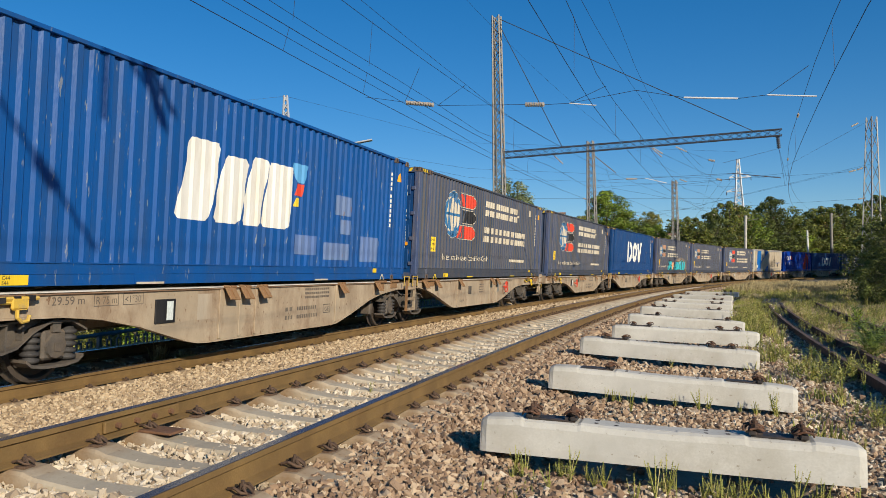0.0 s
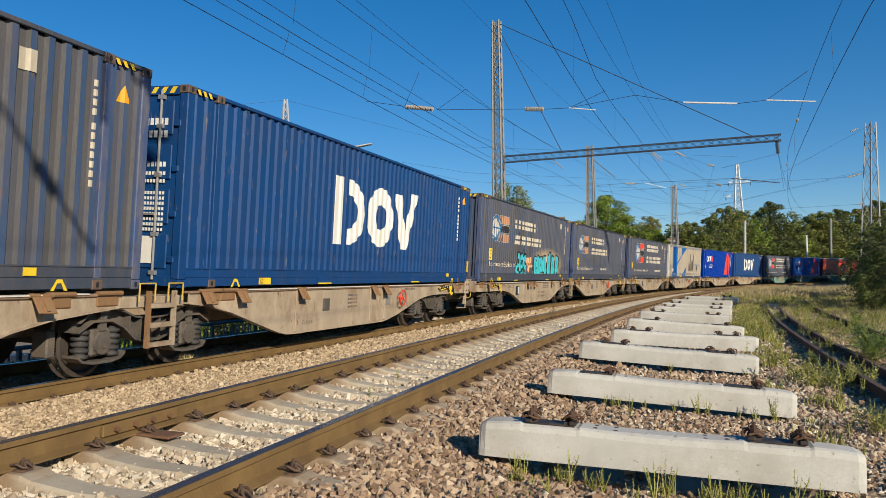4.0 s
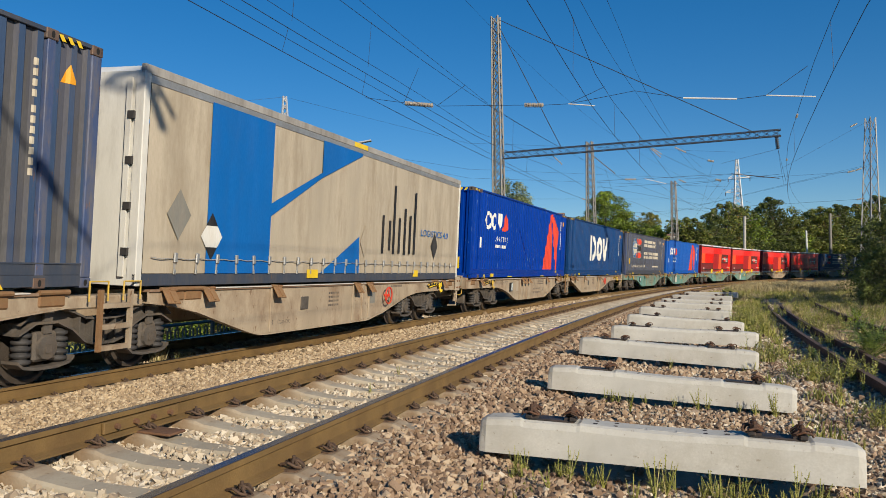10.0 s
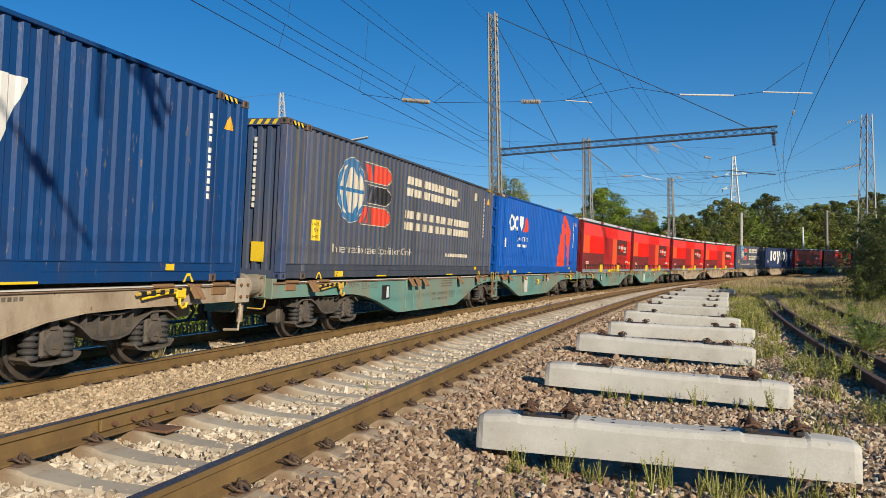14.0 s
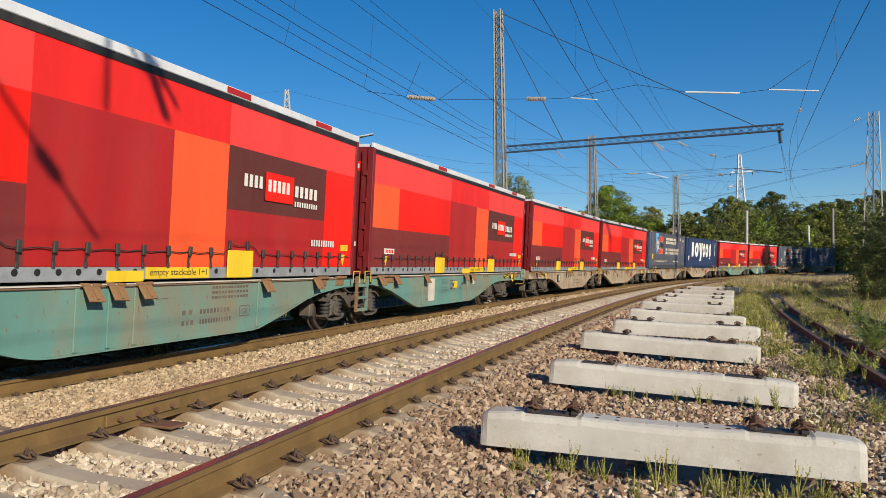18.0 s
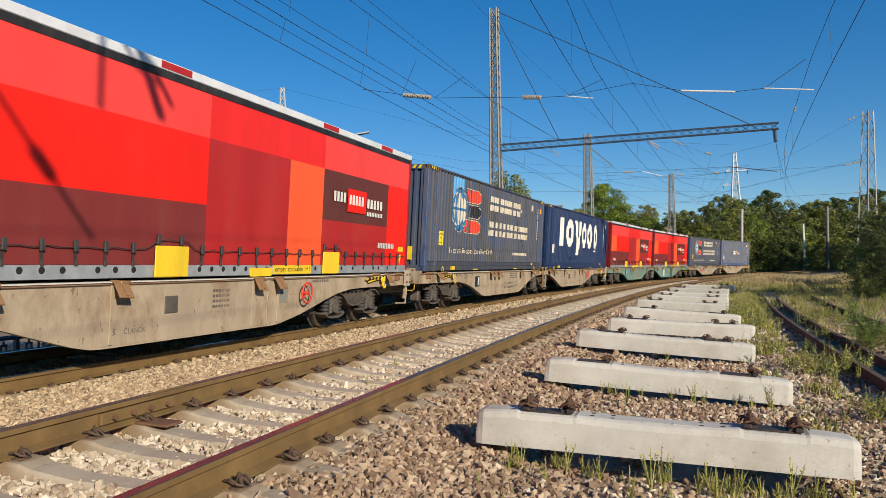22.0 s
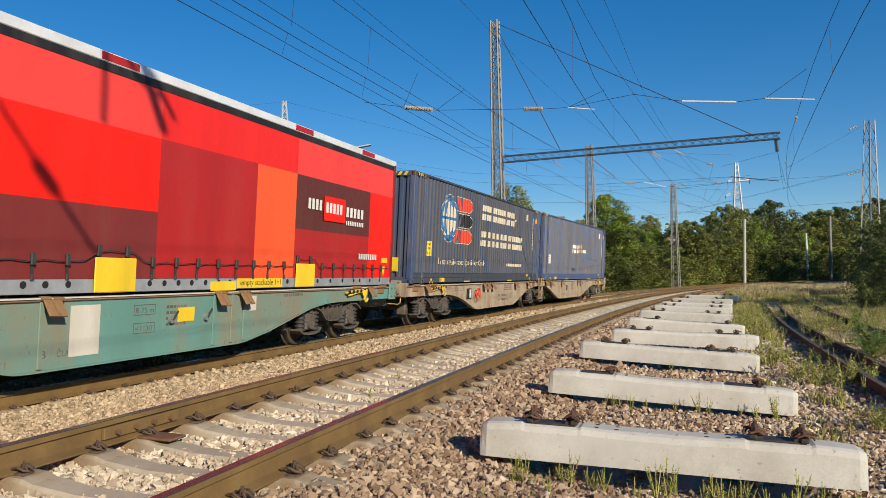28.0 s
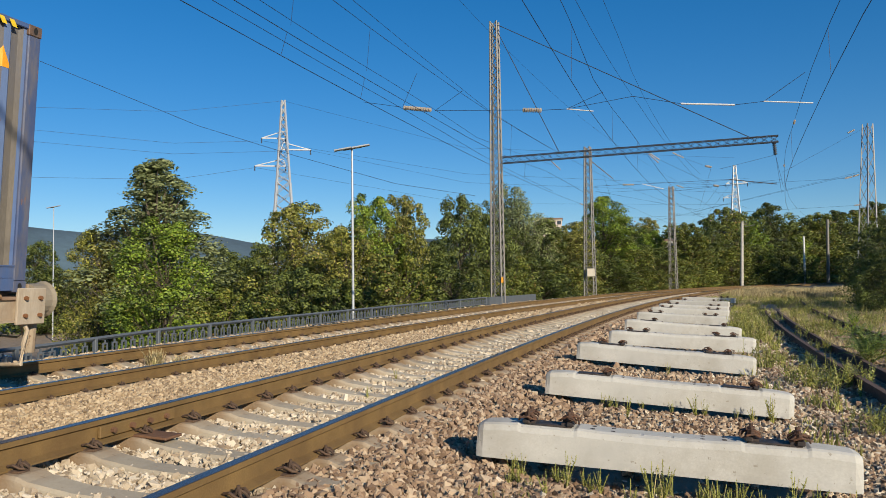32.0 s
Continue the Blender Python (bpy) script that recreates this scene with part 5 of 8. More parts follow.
def wagon_half(first, body, label, wheel=True):
    root = new("container_wagon")
    arch = ARCH_A if first else ARCH_B
    x0, x1 = arch[0][0], arch[-1][0]
    for s in (-1, 1):
        y0, y1 = s * 1.215, s * 1.195
        bm = split_prism(bmesh.new(), [(x, 1.06) for x, z in arch], arch, y0, y1)
        sill = part("side_sill", bm, body, root)
        part("top_flange", boxed(x0, s * 1.245, 1.06, x1, s * 1.08, 1.095, bevel=0.006), w_flange, sill)
        # thin pale strip along the upper edge of the flange
        part("flange_edge", boxed(x0 + 0.6, s * 1.262, 1.088, x1 - 0.6, s * 1.1, 1.104, bevel=0.003), w_edge, sill, "thin pale strip along the top flange of the wagon")
        bm = split_prism(bmesh.new(), [(x, z) for x, z in arch], [(x, z - 0.022) for x, z in arch], s * 1.245, s * 1.12)
        part("bottom_flange", bm, body, sill)
    # spine, cross beams, ends
    out = -1 if first else 1
    spine = boxed(-7.0 if first else -7.5, -0.22, 0.5, 7.5 if first else 7.0, 0.22, 0.95)
    part("centre_sill", spine, body, root)
    for x in ((-6.6, -3.4, -0.6, 2.0, 4.4, 6.3) if first else (-6.3, -4.2, -1.6, 1.0, 3.2, 6.6)):
        part("cross_beam", boxed(x - 0.08, -1.19, 0.86, x + 0.08, 1.19, 1.06), body, root)
    hs = part("headstock", boxed(out * 6.92, -1.22, 0.80, out * 7.06, 1.22, 1.16, bevel=0.012), body, root)
    for s in (-1, 1):
        bm = bmesh.new()
        lathe(bm, [(out * 7.06, 0.20), (out * 7.08, 0.2), (out * 7.09, 0.165), (out * 7.20, 0.165), (out * 7.21, 0.15), (out * 7.24, 0.15), (out * 7.25, 0.185), (out * 7.45, 0.19), (out * 7.49, 0.215), (out * 7.51, 0.20), (out * 7.515, 0.15)], 18, "X", Matrix.Translation((0, s * 0.875, 1.03)))
        part("buffer", bm, buffer_grey, hs, smooth=False)
        part("buffer_plate", boxed(out * 7.055, s * 0.68, 0.82, out * 7.075, s * 1.08, 1.22, bevel=0.008), body, hs)
        bm = tube(bmesh.new(), [(out * 7.0, s * 1.05, 0.82), (out * 7.05, s * 1.06, 0.66), (out * 7.05, s * 1.0, 0.62), (out * 7.05, s * 0.72, 0.62)], 0.014, 6)
        part("foot_step", bm, w_worn if s < 0 and first else body, hs)
        for by in (-0.12, 0.12):
            for bz in (-0.12, 0.12):
                part("buffer_bolt", rod(bmesh.new(), (out * 7.07, s * 0.875 + by * 1.2, 1.03 + bz * 1.2), (out * 7.11, s * 0.875 + by * 1.2, 1.03 + bz * 1.2), 0.022, 6), rust, hs)
    if not first:
        if body is w_tan:
            part("strut", rod(bmesh.new(), (7.1, -1.12, 0.82), (7.09, -1.12, 0.46), 0.055, 10), body, hs)
            part("shunter_step", tube(bmesh.new(), [(6.9, -1.2, 0.82), (6.92, -1.24, 0.72), (6.86, -1.26, 0.58), (6.84, -1.26, 0.36), (6.84, -1.0, 0.34)], 0.024, 6), body, hs)
        plate = part("end_plate", boxed(6.74, -1.268, 0.79, 7.13, -1.232, 1.19, bevel=0.008), w_pale if body is w_tan else body, hs, "pale bolted end plate" if body is w_tan else "")
        for bx in (6.84, 7.04):
            for bz in (0.89, 1.08):
                part("plate_bolt", rod(bmesh.new(), (bx, -1.266, bz), (bx, -1.30, bz), 0.024, 6), rust if body is w_tan else body, plate)
    bm = tube(bmesh.new(), [(out * 7.0, 0.0, 0.95), (out * 7.25, 0.05, 0.85), (out * 7.45, 0.0, 0.55), (out * 7.3, 0.0, 0.4)], 0.035, 6)
    part("coupling", bm, steel_dark, hs)
    # ribs, flaps
    for x in ((-0.79, -0.25, 0.22, 3.2) if first else (-3.45, -0.2, 0.28, 0.62)):
        low = float(np.interp(x, [a for a, _ in arch], [b for _, b in arch]))
        bm = boxed(x - 0.035, -1.238, low + 0.012, x + 0.035, -1.21, 1.06, bevel=0.008)
        part("rib", bm, body, root)
    flap = boxed(-0.125, -0.012, -0.22, 0.125, 0.012, 0.0, bevel=0.005)
    for dx in (-0.09, 0.09):
        rod(flap, (dx - 0.07, 0.0, 0.01), (dx + 0.07, 0.0, 0.01), 0.026, 8)
    box(flap, -0.02, -0.03, -0.2, 0.02, -0.012, -0.05)
    flap = mesh_of("container_flap", flap)
    for x in ((-5.75, -0.62, -0.2, 0.32, 3.35, 5.2) if first else (-6.2, -5.3, -3.35, -0.1, 0.55, 5.6)):
        o = link("container_flap", flap, w_rusty, root)
        o.matrix_basis = Matrix.Translation((x, -1.265, 1.085)) @ Matrix.Rotation(radians(-34), 4, "X") @ Matrix.Rotation(radians(2 * (x % 3 - 1)), 4, "Y")
    for x in ((-6.45, -5.25, 5.5, 6.3) if first else (-6.0, -5.6, 4.9, 6.3)):
        bm = boxed(x - 0.2, -1.235, 0.93, x + 0.2, -1.1, 1.10, bevel=0.02)
        rod(bm, (x - 0.22, -1.25, 1.1), (x + 0.22, -1.25, 1.1), 0.03, 8)
        part("spigot_seat", bm, w_rusty, root)
    # lever with a yellow hook
    hx = -4.55 if first else 5.25
    bm = tube(bmesh.new(), [(hx - 0.9, -1.27, 1.0), (hx - 0.4, -1.28, 1.04), (hx + 0.25, -1.28, 1.04)], 0.026, 7)
    lever = part("lever", bm, w_worn, root)
    for k in range(6):
        x = hx - 0.84 + k * 0.19
        part("black_band", bar(bmesh.new(), (x, -1.275, 1.005 + 0.007 * k), (x + 0.085, -1.278, 1.012 + 0.006 * k), 0.062), p_black, lever)
    bm = boxed(hx - 0.11, -1.31, 0.92, hx + 0.11, -1.28, 1.06, bevel=0.02)
    tube(bm, [(hx - 0.03, -1.3, 0.92), (hx - 0.03, -1.3, 0.84), (hx + 0.03, -1.3, 0.79), (hx + 0.11, -1.3, 0.80), (hx + 0.13, -1.3, 0.86)], 0.022, 6)
    tube(bm, [(hx - 0.8, -1.28, 0.94), (hx - 0.3, -1.28, 1.0), (hx, -1.28, 1.0)], 0.018, 6)
    part("lever_hook", bm, w_worn if first else p_yellow, root)
    # plates and lettering on the sill
    dark = faded_print
    if first:
        f = part("signal_frame", boxed(-2.29, -1.236, 0.62, -1.87, -1.212, 0.95, bevel=0.006), p_black, root)
        part("reflector", boxed(-2.06, -1.242, 0.66, -1.93, -1.232, 0.92), glass_white, f)
        bm = lettered(bmesh.new(), "29.59 m", 0.14, -4.05, 0.94, 0.5)
        part("length_lettering", flat(bm, -1.2165), dark, root)
        for x, w, text in ((-3.40, 0.42, "R 75 m"), (-2.90, 0.38, "<1\u00b030'")):
            bm = lettered(bmesh.new(), text, 0.13, x + 0.03, 0.93, w - 0.06)
            for a in ((x, 0.90, x + w, 0.91), (x, 1.04, x + w, 1.05), (x, 0.91, x + 0.01, 1.04), (x + w - 0.01, 0.91, x + w, 1.04)):
                rect(bm, *a)
            part("curve_lettering", flat(bm, -1.2165), dark, root)
        bm = blocks(bmesh.new(), 1.2, 0.62, 1.5, 0.69, 2, 0.6)
        blocks(bm, 1.62, 0.62, 2.4, 0.69, 9, 0.62)
        blocks(bm, 1.2, 0.47, 1.5, 0.54, 3, 0.62)
        blocks(bm, 1.62, 0.47, 2.45, 0.54, 12, 0.62)
        for k in range(3):
            blocks(bm, 1.9, 0.98 - k * 0.075, 2.9, 1.02 - k * 0.075, 12, 0.8)
        tagged(part("wagon_number", flat(bm, -1.2165), dark, root), kind="stuff")
        bm = lettered(bmesh.new(), "GE", 0.12, 2.72, 0.56, 0.18)
        for a in ((2.66, 0.52, 2.96, 0.535), (2.66, 0.68, 2.96, 0.695), (2.66, 0.53, 2.675, 0.69), (2.945, 0.53, 2.96, 0.69)):
            rect(bm, *a)
        part("brake_lettering", flat(bm, -1.2165), dark, root)
        if body is w_tan:
            part("repaint_patch", flat(rect(bmesh.new(), -1.35, 0.62, -1.0, 1.0), -1.2162), w_pale, root)
        part("label_holder", boxed(0.62, -1.228, 0.88, 0.86, -1.212, 0.99), body, root)
        # ladder over the shared bogie
        for x, m in ((6.98, w_rusty), (7.52, body)):
            part("ladder_rail", boxed(x - 0.03, -1.33, 0.36, x + 0.03, -1.28, 1.12), m, root)
        for z in (0.40, 0.66, 0.92):
            part("rung", boxed(7.0, -1.34, z - 0.03, 7.5, -1.27, z + 0.03), body, root)
        for x in (6.95, 7.55):
            bm = tube(bmesh.new(), [(x - 0.16, -1.3, 0.98), (x - 0.16, -1.3, 1.22), (x + 0.16, -1.3, 1.22), (x + 0.16, -1.3, 0.98)], 0.013, 6)
            part("handrail", bm, w_worn, root)
        part("joint_beam", boxed(6.5, -1.2, 0.88, 7.9, -0.9, 1.04, bevel=0.02), body, root)
        part("joint_beam", boxed(6.5, 0.9, 0.88, 7.9, 1.2, 1.04, bevel=0.02), body, root)
        bogie(root, -4.75)
        bogie(root, 7.275)
    else:
        if body is w_tan:
            if wheel:
                hw = part("brake_wheel", handwheel(), p_red, root, "red handwheel of the parking brake")
                hw.location = (1.5, -1.33, 0.80)
        else:
            part("document_sheet", boxed(-3.02, -1.222, 0.40, -2.55, -1.212, 1.0), p_paper, root, "white paper sheet in a holder")
            part("label_plate", boxed(-1.05, -1.224, 0.70, -0.68, -1.212, 0.90), p_yellow, root, "yellow printed label")
            part("document_sheet", boxed(0.78, -1.222, 0.78, 0.98, -1.212, 1.02), p_paper, root)
            for x in (-1.22, -0.42):
                v = part("valve", rod(bmesh.new(), (x, -1.21, 0.74), (x, -1.27, 0.74), 0.05, 10), galvanised, root)
                part("valve_handle", bar(bmesh.new(), (x, -1.275, 0.74), (x + 0.1, -1.275, 0.86), 0.022), steel_dark, v)
            for x, z, text in ((-1.95, 0.86, "R 75 m"), (-1.95, 0.62, "<1\u00b030'")):
                bm = lettered(bmesh.new(), text, 0.1, x + 0.03, z, 0.36)
                for a in ((x, z - 0.03, x + 0.42, z - 0.02), (x, z + 0.1, x + 0.42, z + 0.11), (x, z - 0.02, x + 0.01, z + 0.1), (x + 0.41, z - 0.02, x + 0.42, z + 0.1)):
                    rect(bm, *a)
                part("curve_lettering", flat(bm, -1.2165), dark, root)
        bm = blocks(bmesh.new(), -1.3, 0.90, -0.85, 0.94, 6, 0.8)
        for k in range(3):
            blocks(bm, -1.3, 0.82 - k * 0.08, -0.85, 0.86 - k * 0.08, 6, 0.8)
        blocks(bm, 1.9, 0.98, 2.6, 1.03, 9, 0.7)
        for text, x, w, h in (("B", -3.45, 0.1, 0.13), ("\u010cLANOK", -3.2, 0.42, 0.1)):
            part("section_lettering", flat(lettered(bmesh.new(), text, h, x, 0.42, w), -1.2165), dark, root)
        if body is w_tan:
            part("bracket_plate", boxed(-2.42, -1.232, 0.64, -2.14, -1.212, 0.88, bevel=0.008), bogie_grey, root)
            part("repaint_patch", flat(rect(bmesh.new(), 0.66, 0.64, 0.98, 0.98), -1.2162), w_grey, root)
            part("repaint_patch", flat(rect(bmesh.new(), 1.72, 0.74, 1.9, 1.0), -1.2162), w_grey, root)
        tagged(part("wagon_marking", flat(bm, -1.2165), dark, root), kind="stuff")
        bogie(root, 4.05)
    return tagged(root, label, "freight wagon", "wagons of the train")


# ---- the train ----
SPEED = [(0, -13.55), (6, 45.2), (9, 75.42), (13, 116.1), (14.5, 131.46), (17, 156.77), (19, 177.1), (21, 197.5), (23, 217.88), (28, 268.05), (30.8, 296.33), (32, 308.15)]


def run(t):
    """How far the train has come at t seconds: smooth through the rows above."""
    ts, vs = [r[0] for r in SPEED], [r[1] for r in SPEED]
    sl = [(vs[i + 1] - vs[i]) / (ts[i + 1] - ts[i]) for i in range(len(ts) - 1)]
    m = [sl[0]] + [(a + b) / 2 for a, b in zip(sl, sl[1:])] + [sl[-1]]
    i = max(0, min(len(ts) - 2, int(np.searchsorted(ts, t, "right")) - 1))
    h = ts[i + 1] - ts[i]
    u = (t - ts[i]) / h
    return (2 * u**3 - 3 * u**2 + 1) * vs[i] + (u**3 - 2 * u**2 + u) * h * m[i] + (-2 * u**3 + 3 * u**2) * vs[i + 1] + (u**3 - u**2) * h * m[i + 1]


def place_of(i):
    return (i // 2) * 29.59 + (i % 2) * 14.55


SLATE = "weathered slate-blue corrugated steel container with globe emblem and cream lettering"


def make_box(kind):
    doors = kind.endswith("d")
    k = kind[0]
    if k == "E":
        return steel_container(p_slate, p_slate_rail, dust, doors, SLATE, marks_forwarder(), p_post, extra=caution_words(p_black))
    if k == "F":
        return steel_container(p_slate, p_slate_rail, dust, doors, "dusty slate-blue container with a globe emblem and sun-bleached arrows", marks_forwarder(pale=True, small=True), p_post, extra=caution_words(p_black))
    if k == "P":
        return steel_container(p_slate, p_slate_rail, dust, doors, "slate-blue container with a pale blue repainted patch over its globe emblem", marks_forwarder(patch=True), p_post, extra=caution_words(p_black))
    if k == "G":
        return steel_container(p_slate, p_slate_rail, dust, doors, "slate-blue container sprayed with turquoise graffiti and an orange heart", marks_forwarder(spray=True, pale=True, small=True), p_post, extra=caution_words(p_black))
    if k == "B":
        return steel_container(p_balc, p_balc, p_balc, doors, "mid-blue corrugated steel container with big white lettering, faded patches", marks_balc(), stripes=False)
    if k == "D":
        return steel_container(p_deep, p_deep, p_deep, doors, "deep blue corrugated steel container with three big white letter shapes", marks_dsv(), stripes=True)
    if k == "C":
        return steel_container(p_royal, p_royal, p_royal, doors, "clean royal-blue steel container with a tall red arrow emblem", marks_ceva())
    if k == "L":
        return steel_container(p_azure, p_azure, p_azure, doors, "clean azure-blue steel container with a tall red arrow emblem", marks_ceva(0.25))
    if k == "R":
        return steel_container(p_ink, p_ink, p_ink, doors, "dark ink-blue steel container with huge white lettering", marks_reysas(), extra=caution_words(p_red))
    if k == "U":
        return steel_container(p_faded, p_faded_rail, dust_thin, doors, "faded grey-blue dusty steel container with small white and orange lettering", marks_unit(), p_post, extra=caution_words(p_red))
    if k == "T":
        return curtain_body(True, "curtain-sided swap body tiled in many reds, white roof rail")
    return curtain_body(False, "grubby cream curtain-sided swap body with bright blue printed shapes")


ORDER = ["B", "Ed", "E", "Dd", "G", "Fd", "E", "K", "C", "Dd", "E", "Ld", "T", "T", "T", "T", "P", "Rd", "T", "T", "E", "Ud"]
GREEN = {5, 6, 9}
TAN_LABEL = "dusty tan articulated container wagon half with rusty folding flaps"
GREEN_LABEL = "pale green articulated container wagon half, grimy, with rusty folding flaps"
boxes, halves, train = {}, {}, []
for i, kind in enumerate(ORDER):
    thing = copy_thing(boxes[kind], Matrix()) if kind in boxes else make_box(kind)
    boxes.setdefault(kind, thing)
    key = (i % 2 == 0, i // 2 in GREEN)
    key += (i in (2, 20), i != 21)
    wag = copy_thing(halves[key], Matrix()) if key in halves else wagon_half(key[0], w_green if key[1] else w_tan, GREEN_LABEL if key[1] else TAN_LABEL, key[3])
    if key[2] and key not in halves:
        brake = part("brake_wheel", handwheel(), p_red, wag, "red handwheel of the parking brake")
        brake.location = (-1.45, -1.33, 0.76)
    halves.setdefault(key, wag)
    train.append((thing, wag, i))


def motions():
    up = Matrix.Translation((0, 0, FLOOR))
    spin = [(k / 15, Matrix.Rotation(-run(k / 15) / 0.455, 4, "Y")) for k in range(481)]
    for thing, wag, i in train:
        rows = [(k / 2, on_track(place_of(i) - run(k / 2))) for k in range(65)]
        walk(thing, [(t, m @ up) for t, m in rows])
        walk(wag, rows)
        for b in wag.children:
            if b.name.startswith("bogie"):
                for w in b.children:
                    if w.name.startswith("wheelset"):
                        here = Matrix.Translation(w.location)
                        walk(w, [(t, here @ m) for t, m in spin])


# ---- overhead line ----
mast_steel = shade("mast_steel", (0.215, 0.205, 0.185), 0.6, 0.3, 0.2, 5, 50, 0.15, (0.2, 0.15, 0.1), 0.3)
pale_mast = shade("pale_mast", (0.36, 0.35, 0.33), 0.6, 0.2, 0.2, 5, 50, 0.15, (0.2, 0.15, 0.1), 0.3)
beam_steel = shade("beam_steel", (0.055, 0.06, 0.07), 0.65, 0.4, 0.2, 5, 50, 0.1)
wire_dark = shade("wire_dark", (0.03, 0.03, 0.035), 0.6, 0.4, 0.1, 3, 40, 0.0)
porcelain = shade("porcelain", (0.42, 0.35, 0.27), 0.3, 0, 0.3, 20, 90, 0.0, (0.6, 0.56, 0.5), 0.5, 20)
white_rod = shade("white_rod", (0.72, 0.71, 0.68), 0.4, 0.0, 0.1, 5, 50, 0.0)
lamp_grey = shade("lamp_grey", (0.5, 0.51, 0.52), 0.45, 0.3, 0.15, 5, 50, 0.0)
pole_concrete = shade("pole_concrete", (0.46, 0.43, 0.38), 0.85, 0, 0.15, 3, 40, 0.2)


def lattice(root, foot, top, w0, w1, step, steel, leg=0.07, axis=None, thin=0.04, crossed=True):
    """Four legs from foot to top, with crossing or zigzag lacing on each face."""
    foot, top = Vector(foot), Vector(top)
    d = (top - foot)
    up = d.normalized()
    a = (axis or Vector((1, 0, 0)))
    a = (a - up * a.dot(up)).normalized()
    b = up.cross(a)
    n = max(2, int(d.length / step))

    def corner(i, k):
        t = i / n
        w = (w0 + (w1 - w0) * t) / 2
        sa, sb = ((-1, -1), (1, -1), (1, 1), (-1, 1))[k]
        return foot + d * t + a * (sa * w) + b * (sb * w)
    for k in range(4):
        part("leg", bar(bmesh.new(), corner(0, k), corner(n, k), leg), steel, root)
    for k in range(4):
        for odd in (0, 1) if crossed else (0,):
            part("lacing", tube(bmesh.new(), [corner(i, k if i % 2 == odd else (k + 1) % 4) for i in range(n + 1)], thin * 0.5, 4), steel, root)


def mast(s, off, z0, z1, w0, w1, label, step=0.55):
    root = new("lattice_mast")
    p = at(s, off)
    lattice(root, (p.x, p.y, z0), (p.x, p.y, z1), w0, w1, step, mast_steel, 0.075, at(s + 1, off) - at(s, off), 0.055)
    part("foundation", boxed(p.x - 0.5, p.y - 0.5, z0 - 1.2, p.x + 0.5, p.y + 0.5, z0 + 0.12, bevel=0.04), pole_concrete, root)
    tagged(root, label, "mast", "lattice masts of the overhead line")
    return root


m1 = mast(43.5, -3.2, -0.75, 15.5, 0.60, 0.37, "tall grey lattice steel mast carrying a long cross beam")
box_ = part("switch_box", boxed(-0.06, -0.07, 0, 0.06, 0.07, 0.3, Matrix.Translation(at(43.2, -2.85, 1.0))), p_orange, m1)
m2 = mast(64.0, -3.2, -0.5, 11.7, 0.78, 0.42, "grey lattice steel mast with a beige switch cabinet")
part("switch_cabinet", boxed(-0.3, -0.25, 0, 0.3, 0.25, 0.62, Matrix.Translation(at(63.4, -3.0, 1.35)), 0.02), p_cream, m2)
part("mast_bracket", bar(bmesh.new(), at(64, -3.0, 10.6), at(64, -1.2, 9.0), 0.07), mast_steel, m2)
mast(92.0, -3.0, -0.4, 11.4, 0.78, 0.42, "slender grey lattice steel mast beside the wood")
mr = new("lattice_mast")
lattice(mr, (28.85, 52.4, -0.4), (29.2, 52.4, 11.55), 0.98, 0.44, 1.05, pale_mast, 0.065, Vector((1, 0.3, 0)), 0.05, False)
part("crosspiece", bar(bmesh.new(), (28.95, 52.3, 4.4), (29.95, 52.7, 4.4), 0.07), pale_mast, mr)
tagged(mr, "broad grey lattice steel mast with guyed top among bushes", "mast", "lattice masts of the overhead line")


def cross_beam(s, o0, o1, z, stays, label):
    root = new("catenary_beam")
    a, b = at(s, o0, z), at(s, o1, z + 0.05)
    lattice(root, a, b, 0.34, 0.30, 0.42, beam_steel, 0.038, Vector((0, 0, 1)), 0.022)
    for (top, o, zz) in stays:
        part("stay_rod", rod(bmesh.new(), top, at(s, o, zz), 0.02, 6), beam_steel, root)
    tagged(root, label, "catenary beam", "cross beams of the overhead line")
    return root


def ribbed(bm, a, b, r, n):
    """A ribbed insulator from a to b."""
    a, b = Vector(a), Vector(b)
    rod(bm, a, b, r * 0.45, 8)
    d = (b - a) / n
    for k in range(n):
        rod(bm, a + d * (k + 0.25), a + d * (k + 0.75), r, 10)
    return bm


b1 = cross_beam(43.5, -2.87, 11.1, 7.72, [(at(43.5, -3.0, 15.3), 9.9, 7.9), (at(43.5, -3.0, 14.9), 0.4, 7.85)], "dark lattice steel beam reaching over all the tracks")
part("hanging_insulator", ribbed(bmesh.new(), at(43.5, 10.9, 7.6), at(43.5, 10.95, 7.0), 0.09, 6), beam_steel, b1)
for o in (0.1, 5.2):
    part("beam_insulator", ribbed(bmesh.new(), at(43.5, o - 0.2, 7.5), at(43.5, o + 0.3, 7.0), 0.035, 7), porcelain, b1)

# the support that stands over the camera and throws its shadow on the train
m0 = mast(-1.2, -3.6, -0.9, 15.2, 0.62, 0.45, "grey lattice steel mast beside the fence")
b0 = cross_beam(-1.6, -3.3, 10.6, 9.2, [], "dark lattice steel beam overhead with hanging insulators")


def toward_sun(x, y, z, k=13.0):
    """The place k metres up the sun's ray that falls on a point."""
    return Vector((x + k * math.sin(SUN_AZ) * math.cos(SUN_EL), y + k * math.cos(SUN_AZ) * math.cos(SUN_EL), z + k * math.sin(SUN_EL)))


